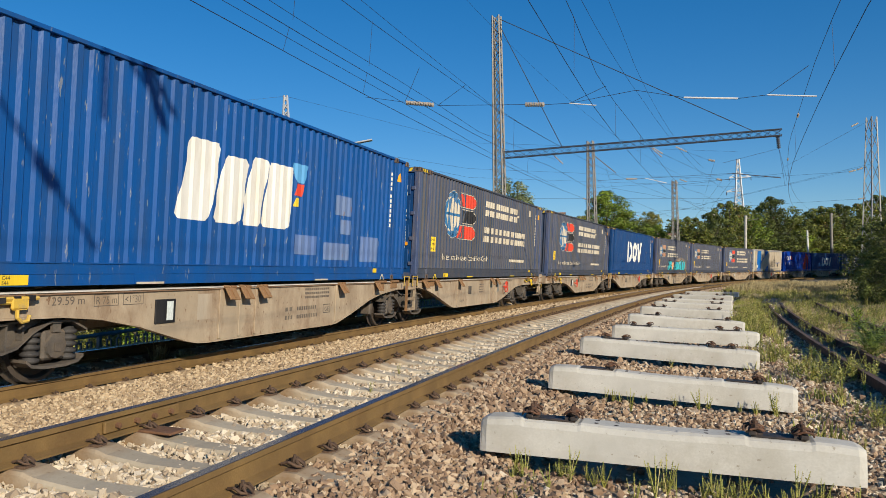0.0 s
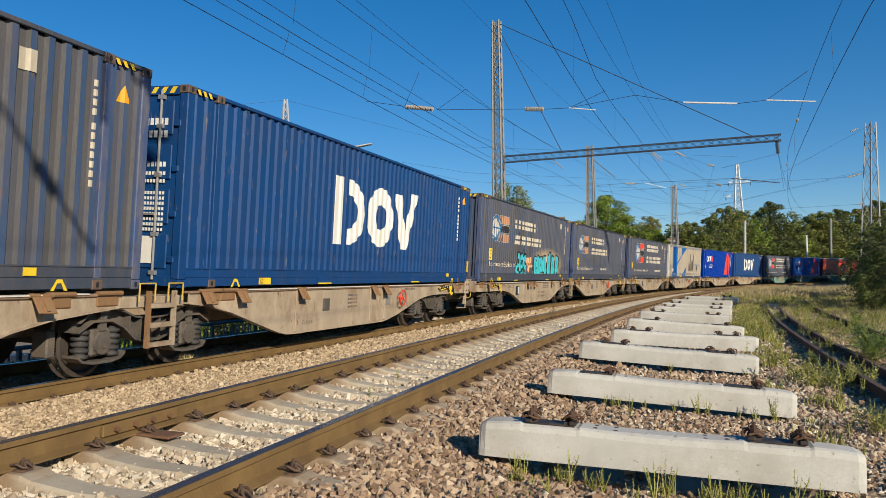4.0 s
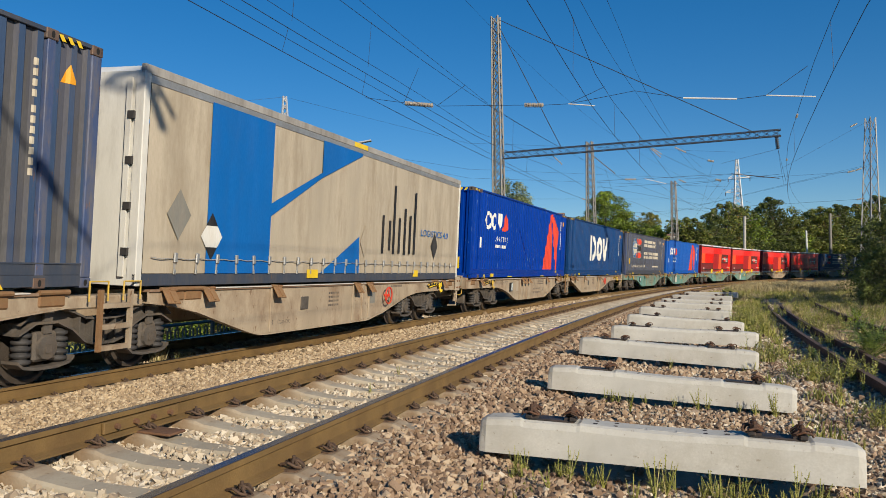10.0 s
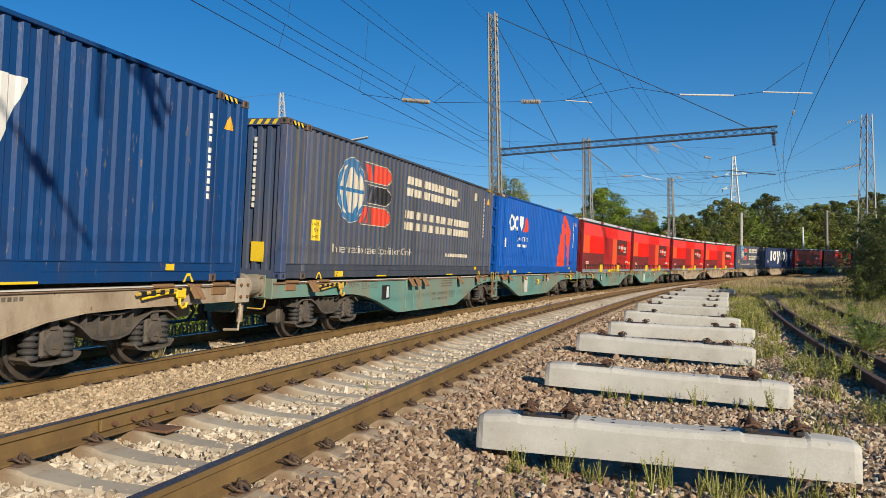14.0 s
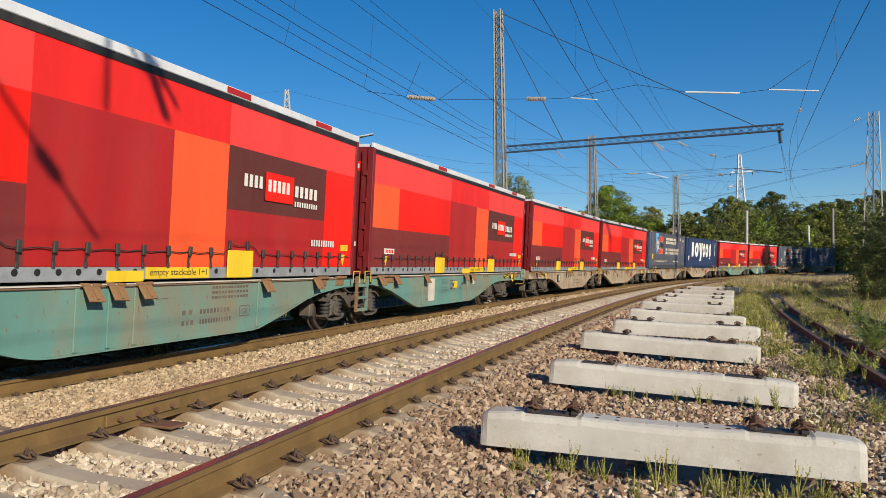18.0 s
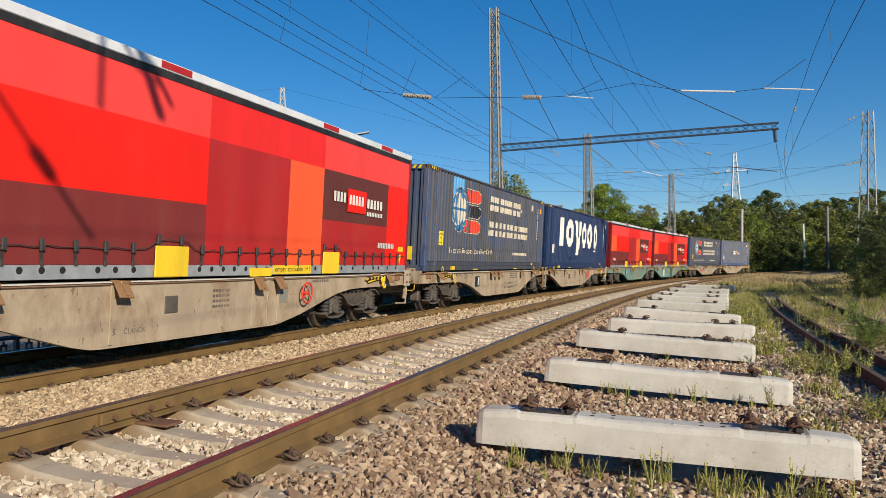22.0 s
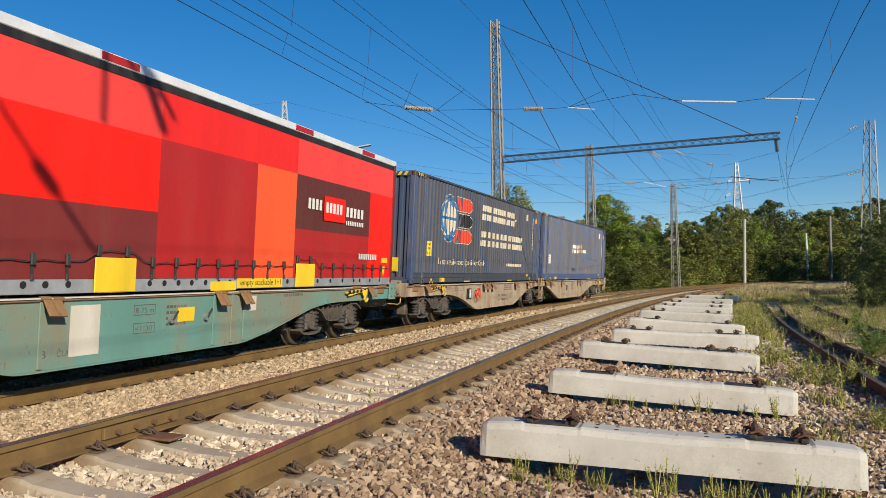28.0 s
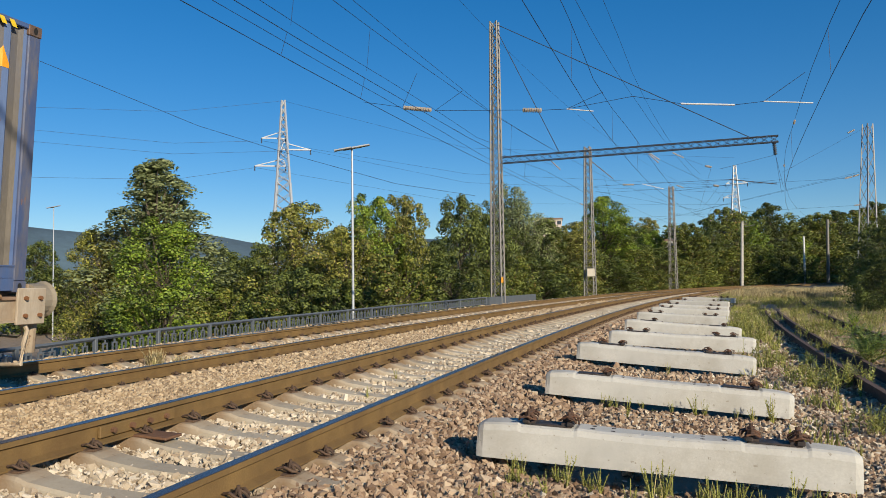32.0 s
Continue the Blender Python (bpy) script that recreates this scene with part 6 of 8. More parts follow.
part("hanging_insulator", ribbed(bmesh.new(), toward_sun(-4.1, 9.28, 4.2), toward_sun(-4.13, 9.28, 3.1), 0.045, 8), beam_steel, b0)
part("hanging_arm", tube(bmesh.new(), [toward_sun(-4.0, 9.5, 4.2), toward_sun(-3.82, 10.11, 3.84), toward_sun(-3.72, 10.55, 3.4)], 0.045, 8), beam_steel, b0)
part("hanging_arm", ribbed(bmesh.new(), toward_sun(-3.9, 9.9, 3.95), toward_sun(-3.79, 10.37, 3.18), 0.08, 6), beam_steel, b0)
part("hanging_arm", tube(bmesh.new(), [toward_sun(-4.05, 9.4, 4.2), toward_sun(-3.95, 9.85, 3.75), toward_sun(-3.83, 10.3, 3.6)], 0.035, 8), beam_steel, b0)
part("stay_rod", tube(bmesh.new(), [toward_sun(-4.9, 6.5, 4.6), toward_sun(-4.57, 7.91, 2.98), toward_sun(-4.24, 9.3, 1.53)], 0.03, 6), beam_steel, b0)
part("stay_insulator", ribbed(bmesh.new(), toward_sun(-4.46, 8.38, 2.47), toward_sun(-4.4, 8.66, 2.2), 0.09, 4), beam_steel, b0)


def wire(points, r=0.011, label="thin dark overhead wire above the tracks"):
    o = part("overhead_wire", tube(bmesh.new(), points, r * 0.68, 5), wire_dark)
    return tagged(o, label, "wire", "overhead wires")


def line_wire(off, rows, r=0.011, step=4.0):
    ss, zs = [a for a, _ in rows], [b for _, b in rows]
    n = int((ss[-1] - ss[0]) / step) + 1
    wire([at(s, off if not callable(off) else off(s), float(np.interp(s, ss, zs))) for s in np.linspace(ss[0], ss[-1], n)], r)


# over the train's track, the second track and the disused one
line_wire(0.0, [(-30, 6.1), (14, 6.0), (25, 5.9), (43, 5.75), (64, 5.7), (92, 5.7), (150, 5.7)], 0.012)
line_wire(0.12, [(-30, 6.3), (14, 6.25), (25, 6.2), (33, 5.95), (43, 5.8)], 0.009)
line_wire(0.0, [(-30, 6.9), (15, 6.56), (25, 6.54), (33, 6.45), (43, 6.8), (54, 6.4), (64, 6.8), (78, 6.4), (92, 6.8), (150, 6.6)], 0.012)
line_wire(0.1, [(-30, 7.4), (0, 7.3), (16, 6.78), (25, 6.81), (31, 6.6), (43, 7.2)], 0.009)
line_wire(-0.1, [(-30, 8.3), (20, 8.1), (32, 8.06), (45, 8.19), (64, 8.3), (92, 8.4), (150, 8.4)], 0.011)
line_wire(0.05, [(-30, 8.9), (20, 8.38), (29, 8.15), (33, 8.0), (45, 8.1)], 0.009)
line_wire(5.2, [(-30, 6.9), (17, 6.61), (22, 6.42), (26, 6.22), (32, 6.08), (43, 5.8), (64, 5.8), (92, 5.8), (150, 5.8)], 0.012)
line_wire(5.2, [(-30, 9.2), (22, 8.16), (25, 7.59), (28, 7.27), (36, 7.36), (43, 7.1), (54, 6.5), (64, 7.0), (92, 6.8)], 0.012)
line_wire(5.1, [(0, 9.4), (25, 9.06), (31, 9.13), (40, 9.24), (50, 9.08), (64, 8.6), (92, 8.4)], 0.010)
line_wire(5.35, [(0, 11.5), (32, 10.2), (37, 9.68), (50, 9.08), (64, 8.9)], 0.009)
line_wire(11.38, [(-30, 7.4), (21, 7.18), (26, 7.11), (34, 6.82), (43, 7.1), (64, 6.8), (92, 6.8)], 0.011)
line_wire(11.38, [(-30, 6.3), (18, 6.07), (26, 5.77), (33, 5.63), (43, 5.7), (64, 5.7), (92, 5.7)], 0.012)
line_wire(-1.0, [(30, 12.6), (41, 12.3), (53, 12.0), (74, 11.6), (92, 11.2)], 0.008)
# droppers between the wires
for off, pairs in ((0.0, ((17, 6.0, 6.55), (21, 5.95, 6.54), (38, 5.8, 6.6), (54, 5.7, 6.4))), (-0.05, ((21.5, 6.8, 8.1), (17.5, 6.8, 8.1), (36, 6.6, 8.1))), (5.2, ((23, 6.4, 8.0), (31, 6.1, 7.3), (38, 5.95, 7.3), (50, 5.8, 6.6))),
                   (11.38, ((23, 5.9, 7.1), (36, 5.65, 6.9), (52, 5.7, 7.0)))):
    for s, z0, z1 in pairs:
        wire([at(s, off, z0), at(s + 0.25, off, z1)], 0.007, "short dropper wire between two overhead wires")


# the span across the tracks with its insulators and arms
def across(o, z, s=26.6):
    return at(s, o, z)


span = new("cross_span")
for k, (a, b) in enumerate((((-2.6, 7.3), (-1.14, 6.99)), ((0.03, 6.77), (3.0, 6.53)), ((3.62, 6.47), (4.41, 6.44)), ((4.41, 6.44), (6.43, 6.65)), ((6.43, 6.65), (7.81, 6.30)), ((9.3, 6.13), (10.08, 6.16)),
                            ((0.03, 6.77), (1.03, 7.36)), ((4.41, 6.44), (5.55, 6.87)), ((10.08, 6.16), (11.18, 6.89)), ((-1.14, 6.99), (-0.6, 8.1)))):
    part("span_wire", rod(bmesh.new(), across(*a), across(*b), 0.0075, 6), wire_dark, span)
part("insulator", ribbed(bmesh.new(), across(-1.1, 6.97), across(-0.1, 6.80), 0.075, 11), porcelain, span)
part("insulator", ribbed(bmesh.new(), across(3.0, 6.53), across(3.62, 6.47), 0.075, 8), porcelain, span)
part("insulator_rod", rod(bmesh.new(), across(7.81, 6.30), across(9.3, 6.13), 0.027, 8), white_rod, span)
part("steady_arm", rod(bmesh.new(), across(4.41, 6.44), across(5.23, 6.30), 0.017, 8), white_rod, span)
part("steady_arm", rod(bmesh.new(), across(10.08, 6.16), across(11.36, 6.0), 0.019, 8), white_rod, span)
tagged(span, "cross-span wire with brown ribbed insulators and pale arms", "catenary span")
# guys of the broad mast and further spans behind the beam
for a, b in (((29.2, 52.4, 11.4), at(46, 11.2, 6.4)), ((29.3, 52.5, 8.4), at(66, 5.2, 6.4)), ((29.3, 52.5, 8.3), at(74, 0, 6.3)), (at(64, -3.0, 8.2), at(66, 5.2, 6.3)), (at(64, -3.0, 9.0), at(60, 0.0, 6.0)),
             (at(92, -2.8, 8.4), at(92, 5.4, 6.9)), (at(43.5, 10.95, 7.0), at(47, 11.3, 5.8)), (at(43.5, 10.95, 7.0), at(39, 8.6, 5.9)), (at(43.5, 10.95, 7.0), at(52, 11.2, 6.0)), (at(50, 5.2, 6.2), at(48, 11.2, 6.3))):
    wire([a, b], 0.009)
for s, o, z in ((50, 0.0, 5.73), (66, 0.0, 5.7), (52, 5.2, 6.6), (70, 5.2, 5.8), (34, 11.38, 6.82), (48, 11.38, 7.03)):
    o = part("line_insulator", ribbed(bmesh.new(), at(s - 0.3, o, z), at(s + 0.3, o, z), 0.04, 6), porcelain)
    tagged(o, "brown ribbed insulator hung in the overhead wires", "insulator", "insulators in the wires")


# a second span farther on, under the beam
far_span = new("cross_span")
for a, b, r in (((12.3, 62, 8.64), (14.59, 62, 8.75), 0.012), ((15.5, 62, 8.74), (16.19, 62, 8.78), 0.012), ((16.19, 62, 8.78), (23.19, 62, 9.07), 0.012), ((23.19, 62, 9.07), (27.06, 62, 8.65), 0.035)):
    part("span_wire", rod(bmesh.new(), a, b, r, 6), wire_dark, far_span)
part("insulator", ribbed(bmesh.new(), (14.59, 62, 8.75), (15.5, 62, 8.74), 0.075, 9), porcelain, far_span)
part("steady_arm", rod(bmesh.new(), (16.19, 62, 8.78), (17.92, 62, 8.35), 0.025, 8), white_rod, far_span)
tagged(far_span, "second cross-span wire with a pale insulator beyond the beam", "catenary span")
for a, b, r in (((11.54, 42.5, 8.07), (12.07, 42.5, 7.72), 0.045), ((12.8, 42.5, 8.1), (13.42, 42.5, 7.8), 0.045), ((18.89, 55, 9.17), (19.34, 55, 9.08), 0.08), ((19.43, 55, 7.78), (19.83, 55, 7.69), 0.08), ((28.09, 92, 12.3), (28.96, 92, 11.95), 0.08),
                ((27.81, 52.4, 10.93), (28.29, 52.4, 11.16), 0.055), ((27.52, 52.4, 7.82), (28.02, 52.4, 7.93), 0.055), ((28.1, 52.4, 7.95), (28.5, 52.4, 8.08), 0.055), ((28.11, 52.4, 5.95), (28.61, 52.4, 6.03), 0.05)):
    o = part("line_insulator", ribbed(bmesh.new(), a, b, r, 5), porcelain)
    tagged(o, "brown ribbed insulator hung in the overhead wires", "insulator", "insulators in the wires")
for a, b in (((13.42, 42.5, 7.8), (18.89, 55, 9.17)), ((19.34, 55, 9.08), (25, 75, 7.6)), ((12.07, 42.5, 7.72), (19.43, 55, 7.78)), ((19.83, 55, 7.69), (26, 80, 6.9)), ((27.52, 52.4, 7.82), (12.5, 64, 8.3)), ((28.11, 52.4, 5.95), (16, 70, 6.6)),
             ((28.09, 92, 12.3), (24, 60, 8.9)), ((27.87, 92, 8.76), (30.92, 92, 8.87)), ((28.5, 52.4, 8.08), (28.8, 52.4, 8.12)), ((23.5, 62, 8.95), (21.5, 62, 6.4)), ((12.6, 60, 9.4), (13.4, 60, 6.6))):
    wire([a, b], 0.010)


# ---- poles and pylons ----
def plain_pole(x, y, z0, z1, r, material, label, arm=True, lean=0.0):
    root = new("line_pole")
    part("shaft", rod(bmesh.new(), (x, y, z0), (x + lean, y, z1), r * 1.25, 10, r), material, root)
    if arm:
        part("cross_arm", bar(bmesh.new(), (x - 0.1, y, z1 - 0.9), (x + 1.9, y - 0.4, z1 - 0.5), 0.06), mast_steel, root)
        part("pole_insulator", ribbed(bmesh.new(), (x + 0.2, y, z1 - 0.35), (x + 0.9, y - 0.1, z1 - 0.4), 0.06, 5), porcelain, root)
    tagged(root, label, "pole", "poles by the line")


plain_pole(42.65, 110.2, -0.6, 9.15, 0.19, pole_concrete, "weathered concrete line pole leaning slightly at the bend", lean=0.3)
plain_pole(62.3, 132.8, -0.6, 8.1, 0.15, white_rod, "plain white post beside the line at the bend", arm=False)
plain_pole(70.2, 140.6, -0.6, 11.6, 0.24, mast_steel, "dark grey line pole at the bend among trees", lean=0.2)


pale_steel = shade("pylon_steel", (0.72, 0.72, 0.7), 0.6, 0.1, 0.15, 2, 20, 0.0)


def pylon(x, y, z0, z1, base, arms, label, turn=0.0, pylon_steel=lamp_grey):
    root = new("pylon")
    mid = z0 + (z1 - z0) * 0.62
    ax = Vector((math.cos(turn), math.sin(turn), 0))
    lattice(root, (x, y, z0), (x, y, mid), base, base * 0.42, 1.9, pylon_steel, 0.3, ax, 0.2)
    lattice(root, (x, y, mid), (x, y, z1), base * 0.42, 0.5, 1.3, pylon_steel, 0.24, ax, 0.17)
    for z, lo, hi in arms:
        for q in (lo, hi):
            bm = bar(bmesh.new(), Vector((x, y, z)), Vector((x, y, z)) + ax * q, 0.22)
            bar(bm, Vector((x, y, z + 1.3)), Vector((x, y, z)) + ax * q, 0.16)
            arm = part("pylon_arm", bm, pylon_steel, root)
            part("pylon_insulator", ribbed(bmesh.new(), Vector((x, y, z)) + ax * q, Vector((x, y, z - 0.9)) + ax * q * 1.0, 0.12, 6), steel_dark, arm)
    tagged(root, label, "pylon", "power pylons")


pylon(-28.4, 137.1, -5, 33.9, 5.5, ((27.0, -3.8, 0.4), (25.0, -0.4, 4.8), (22.0, -5.0, 0.4)), "grey lattice power pylon rising behind the trees", 0.15)
pylon(74.9, 196.2, 0, 29.9, 4.4, ((25.2, -2.2, 3.0), (21.6, -2.9, 0.6)), "pale lattice power pylon behind the wood", -0.3, pale_steel)
for z0, z1, dx in ((26.6, 26.3, -3.8), (24.8, 24.4, 4.6), (21.8, 18.6, -5.0), (33.8, 30, 0)):
    wire([(-28.4 + dx, 137.1, z0), (-46, 131, (z0 + z1) / 2 - 1.2), (-66, 123.5, z1)], 0.03, "distant power cable sagging between pylons")
    wire([(-28.4 + dx, 137.1, z0), (5, 160, (z0 + z1) / 2 - 3), (74.9, 196.2, z0 - 2)], 0.028, "distant power cable sagging between pylons")
wire([(-17.5, 32.9, 10.9), (-11.2, 35.2, 8.4), (-7.3, 37.7, 7.4), (-2.6, 42.9, 6.6), (1.9, 44.5, 6.05)], 0.016, "thick dark cable crossing behind the fence")


def street_lamp(x, y, z0, z1, span_, label, two=True):
    root = new("street_lamp")
    part("post", rod(bmesh.new(), (x, y, z0), (x, y, z1), 0.075, 12, 0.045), lamp_grey, root)
    for k in ((-1, 1) if two else (1,)):
        bm = boxed(-0.42, -0.15, -0.035, 0.42, 0.15, 0.035, Matrix.Translation((x + k * span_, y - 0.1, z1 + 0.04 + k * 0.06)) @ Matrix.Rotation(radians(-10), 4, "Y"), 0.02)
        part("lamp_head", bm, lamp_grey, root)
    part("bracket", bar(bmesh.new(), (x - span_, y, z1 - 0.06), (x + span_, y, z1 + 0.08), 0.05), galvanised, root)
    tagged(root, label, "street lamp", "street lamps below the line")


street_lamp(-4.2, 35.8, -5.2, 7.35, 0.42, "tall white street lamp with two flat heads behind the fence")
street_lamp(-42.9, 84.7, -5.2, 9.75, 0.35, "tall white street lamp beside the road below", two=True)

# ---- fence along the bridge ----
fence_paint = shade("fence_paint", (0.12, 0.135, 0.15), 0.55, 0.2, 0.15, 4, 60, 0.05)
fence = new("bridge_fence")
FTOP = ([2, 13.5, 17.3, 26.3, 41.8], [-0.02, 0.04, 0.14, 0.19, 0.26])


def ftop(s):
    return float(np.interp(s, *FTOP))


for lo, hi, w, h in ((-0.045, 0.02, 0.05, 0.03), (-0.36, -0.32, 0.035, 0.02), (-0.74, -0.69, 0.035, 0.02)):
    ss = [1 + k * 1.6 for k in range(26)]
    bm = tube(bmesh.new(), [at(a, -3.0, ftop(a) + (lo + hi) / 2) for a in ss], w * 0.8, 4)
    part("fence_rail", bm, fence_paint, fence)
loop = bmesh.new()
for x in (-0.055, 0.055):
    box(loop, x - 0.014, -0.014, -0.34, x + 0.014, 0.014, -0.13)
box(loop, -0.069, -0.014, -0.13, 0.069, 0.014, -0.10)
box(loop, -0.014, -0.014, -0.10, 0.014, 0.014, -0.04)
loop = mesh_of("baluster", loop)
post = mesh_of("fence_post", boxed(-0.04, -0.04, -0.95, 0.04, 0.04, 0.02, bevel=0.008))
for k in range(150):
    s = 2.0 + k * 0.265
    o = link("baluster" if k % 7 else "fence_post", loop if k % 7 else post, fence_paint, fence)
    o.matrix_basis = along(s, -3.0, ftop(s) - 0.02)
tagged(fence, "dark grey metal railing along the bridge edge", "fence")
sweep("parapet", [(-0.12, -1.0), (0.12, -1.0), (0.12, 0.0), (-0.12, 0.0)], 41.2, 49.6, 0.7, -3.0, 0.25, 0.0, fence_paint)
tagged(bpy.data.objects["parapet"], "solid grey parapet at the end of the bridge railing", "parapet", kind="structure")
sweep("bridge_edge", [(-0.35, -1.2), (0.2, -1.2), (0.2, -0.58), (-0.35, -0.58)], -8, 50, 1.0, -3.0, 0.0, 0.0, pole_concrete)
tagged(bpy.data.objects["bridge_edge"], "concrete edge of the bridge under its railing", "bridge edge", kind="structure")

# ---- the street below, with parked cars ----
asphalt = shade("asphalt", (0.10, 0.10, 0.105), 0.85, 0, 0.2, 0.6, 30, 0.2, (0.15, 0.14, 0.13), 0.4, 0.5)
bm = bmesh.new()
prof_ = [(-62, 92), (-24, 56), (-12, 30), (-20, 24), (-46, 50), (-84, 80)]
bm.faces.new([bm.verts.new((x, y, -5.12)) for x, y in prof_])
bmesh.ops.recalc_face_normals(bm, faces=bm.faces[:])
bmesh.ops.solidify(bm, geom=bm.faces[:], thickness=0.08)
tagged(part("road", bm, asphalt), "grey asphalt street running below the railway bridge", "road", kind="structure")
for k in range(9):
    p = Vector((-20 - k * 4.6, 41 + k * 4.4, -5.03))
    o = part("lane_mark", boxed(-1.1, -0.07, 0, 1.1, 0.07, 0.012, Matrix.Translation(p) @ Matrix.Rotation(radians(136), 4, "Z")), white_rod)
    tagged(o, "white painted dash on the asphalt street", "lane mark", "lane marks on the street")


def car(x, y, z, turn, body, label):
    root = new("car")
    root.matrix_basis = Matrix.Translation((x, y, z)) @ Matrix.Rotation(radians(turn), 4, "Z")
    low = [(-2.1, 0.3), (2.1, 0.3), (2.15, 0.62), (1.9, 0.82), (1.1, 0.9), (-1.9, 0.92), (-2.15, 0.75)]
    bm = prism(bmesh.new(), low, -0.86, 0.86)
    bmesh.ops.bevel(bm, geom=bm.edges[:], offset=0.06, segments=2, affect="EDGES")
    part("body", bm, body, root)
    bm = prism(bmesh.new(), [(-1.75, 0.9), (1.1, 0.9), (0.35, 1.42), (-1.2, 1.45)], -0.74, 0.74)
    bmesh.ops.bevel(bm, geom=bm.edges[:], offset=0.05, segments=2, affect="EDGES")
    part("cabin", bm, car_glass, root)
    part("roof", boxed(-1.1, -0.66, 1.44, 0.25, 0.66, 1.475, bevel=0.015), body, root)
    for x_ in (-1.3, 1.3):
        for y_ in (-0.8, 0.8):
            w = part("wheel", lathe(bmesh.new(), [(y_ - 0.1, 0.2), (y_ - 0.1, 0.32), (y_ + 0.1, 0.32), (y_ + 0.1, 0.2)], 16), steel_dark, root)
            w.location = (x_, 0, 0.32)
    for y_ in (-0.62, 0.62):
        part("tail_light", boxed(-2.17, y_ - 0.16, 0.66, -2.1, y_ + 0.16, 0.8), p_red, root)
    tagged(root, label, "car", "cars on the street below")


car_glass = shade("car_glass", (0.02, 0.025, 0.03), 0.1, 0, 0.1, 2, 20, 0.0, coat=0.5)
car_blue = shade("car_blue", (0.02, 0.06, 0.22), 0.3, 0.2, 0.1, 2, 20, 0.0, coat=1.0)
car_silver = shade("car_silver", (0.4, 0.41, 0.42), 0.3, 0.5, 0.1, 2, 20, 0.0, coat=1.0)
car(-29.5, 53.0, -5.04, 136, car_blue, "dark blue car on the street below the bridge")
car(-47.0, 70.0, -5.04, 136, car_silver, "silver car on the street below the bridge")

# ---- far buildings and hills ----
plaster = shade("plaster", (0.62, 0.52, 0.42), 0.85, 0, 0.08, 0.4, 8, 0.05)
plaster_white = shade("plaster_white", (0.62, 0.60, 0.56), 0.85, 0, 0.08, 0.4, 8, 0.05)
window_dark = shade("window_dark", (0.06, 0.07, 0.085), 0.25, 0, 0.2, 1, 10, 0.0)
roof_tile = shade("roof_tile", (0.24, 0.15, 0.11), 0.85, 0, 0.2, 0.6, 10, 0.1)


def block(x, y, z, w, d, h, floors, bays, wall_m, turn, label):
    root = new("apartment_block")
    root.matrix_basis = Matrix.Translation((x, y, z)) @ Matrix.Rotation(radians(turn), 4, "Z")
    part("wall", boxed(-w / 2, -d / 2, 0, w / 2, d / 2, h), wall_m, root)
    part("roof", boxed(-w / 2 - 0.4, -d / 2 - 0.4, h, w / 2 + 0.4, d / 2 + 0.4, h + 0.5), roof_tile, root)
    me = mesh_of("window", boxed(-0.75, -0.06, -0.75, 0.75, 0.06, 0.75))
    for i in range(floors):
        for j in range(bays):
            o = link("window", me, window_dark, root)
            o.location = (-w / 2 + w * (j + 0.5) / bays, -d / 2, h * (i + 0.55) / floors)
    tagged(root, label, "apartment building", "buildings behind the trees")


block(43.5, 317, 0, 11, 12, 25.6, 8, 5, plaster, -8, "beige apartment block above the trees")
block(66, 251, 0, 7, 8, 15.0, 4, 2, plaster_white, -15, "white house front among the trees")
block(76, 246, 0, 9, 8, 13.0, 4, 3, pole_concrete, -15, "grey concrete building among the trees")
block(150, 265, 0, 16, 10, 17.5, 5, 4, plaster_white, -25, "pale house roof beyond the wood")
# distance haze is mixed into the hill's blue-green colour
hill_hazed = shade("hill_hazed", (0.085, 0.135, 0.165), 0.95, 0, 0.3, 0.006, 0.05, 0.0)


def hills():
    rng = np.random.default_rng(2)
    bm = bmesh.new()
    n = 60
    prev = None
    for i in range(n + 1):
        a = radians(-60 + 110 * i / n)
        d = 2600
        h = 158 + 18 * math.sin(i * 0.35 + 1.5) + 12 * math.sin(i * 0.9) - 1.1 * max(0, i - 22)
        ring_ = [bm.verts.new((k * d * math.sin(a), k * d * math.cos(a), z)) for k, z in ((0.86, -10), (0.93, h * 0.55), (1.0, h), (1.12, h * 0.5), (1.2, -10))]
        if prev:
            for p, q in zip(range(4), range(1, 5)):
                bm.faces.new((prev[p], ring_[p], ring_[q], prev[q]))
        prev = ring_
    bmesh.ops.recalc_face_normals(bm, faces=bm.faces[:])
    tagged(part("backdrop_hill", bm, hill_hazed, smooth=True), "long hill ridge on the horizon, tinted blue-green by painted haze", "hill", kind="structure")


hills()


# ---- ballast ----
def stone_material(name, low, mid, high):
    m = shade(name, mid, 0.92, 0, 0.2, 12, 90, 0.5)
    N, L = m.node_tree.nodes, m.node_tree.links
    g = N.new("ShaderNodeNewGeometry")
    r = N.new("ShaderNodeValToRGB")
    e = r.color_ramp.elements
    e[0].color, e[1].color = (*low, 1), (*high, 1)
    e.new(0.5).color = (*mid, 1)
    L.new(g.outputs["Random Per Island"], r.inputs[0])
    x = N.new("ShaderNodeMix")
    x.data_type = "RGBA"
    x.inputs[0].default_value = 0.75
    old = N["Principled BSDF"].inputs["Base Color"].links[0].from_socket
    L.new(old, x.inputs[6])
    L.new(r.outputs[0], x.inputs[7])
    L.new(x.outputs[2], N["Principled BSDF"].inputs["Base Color"])
    return m


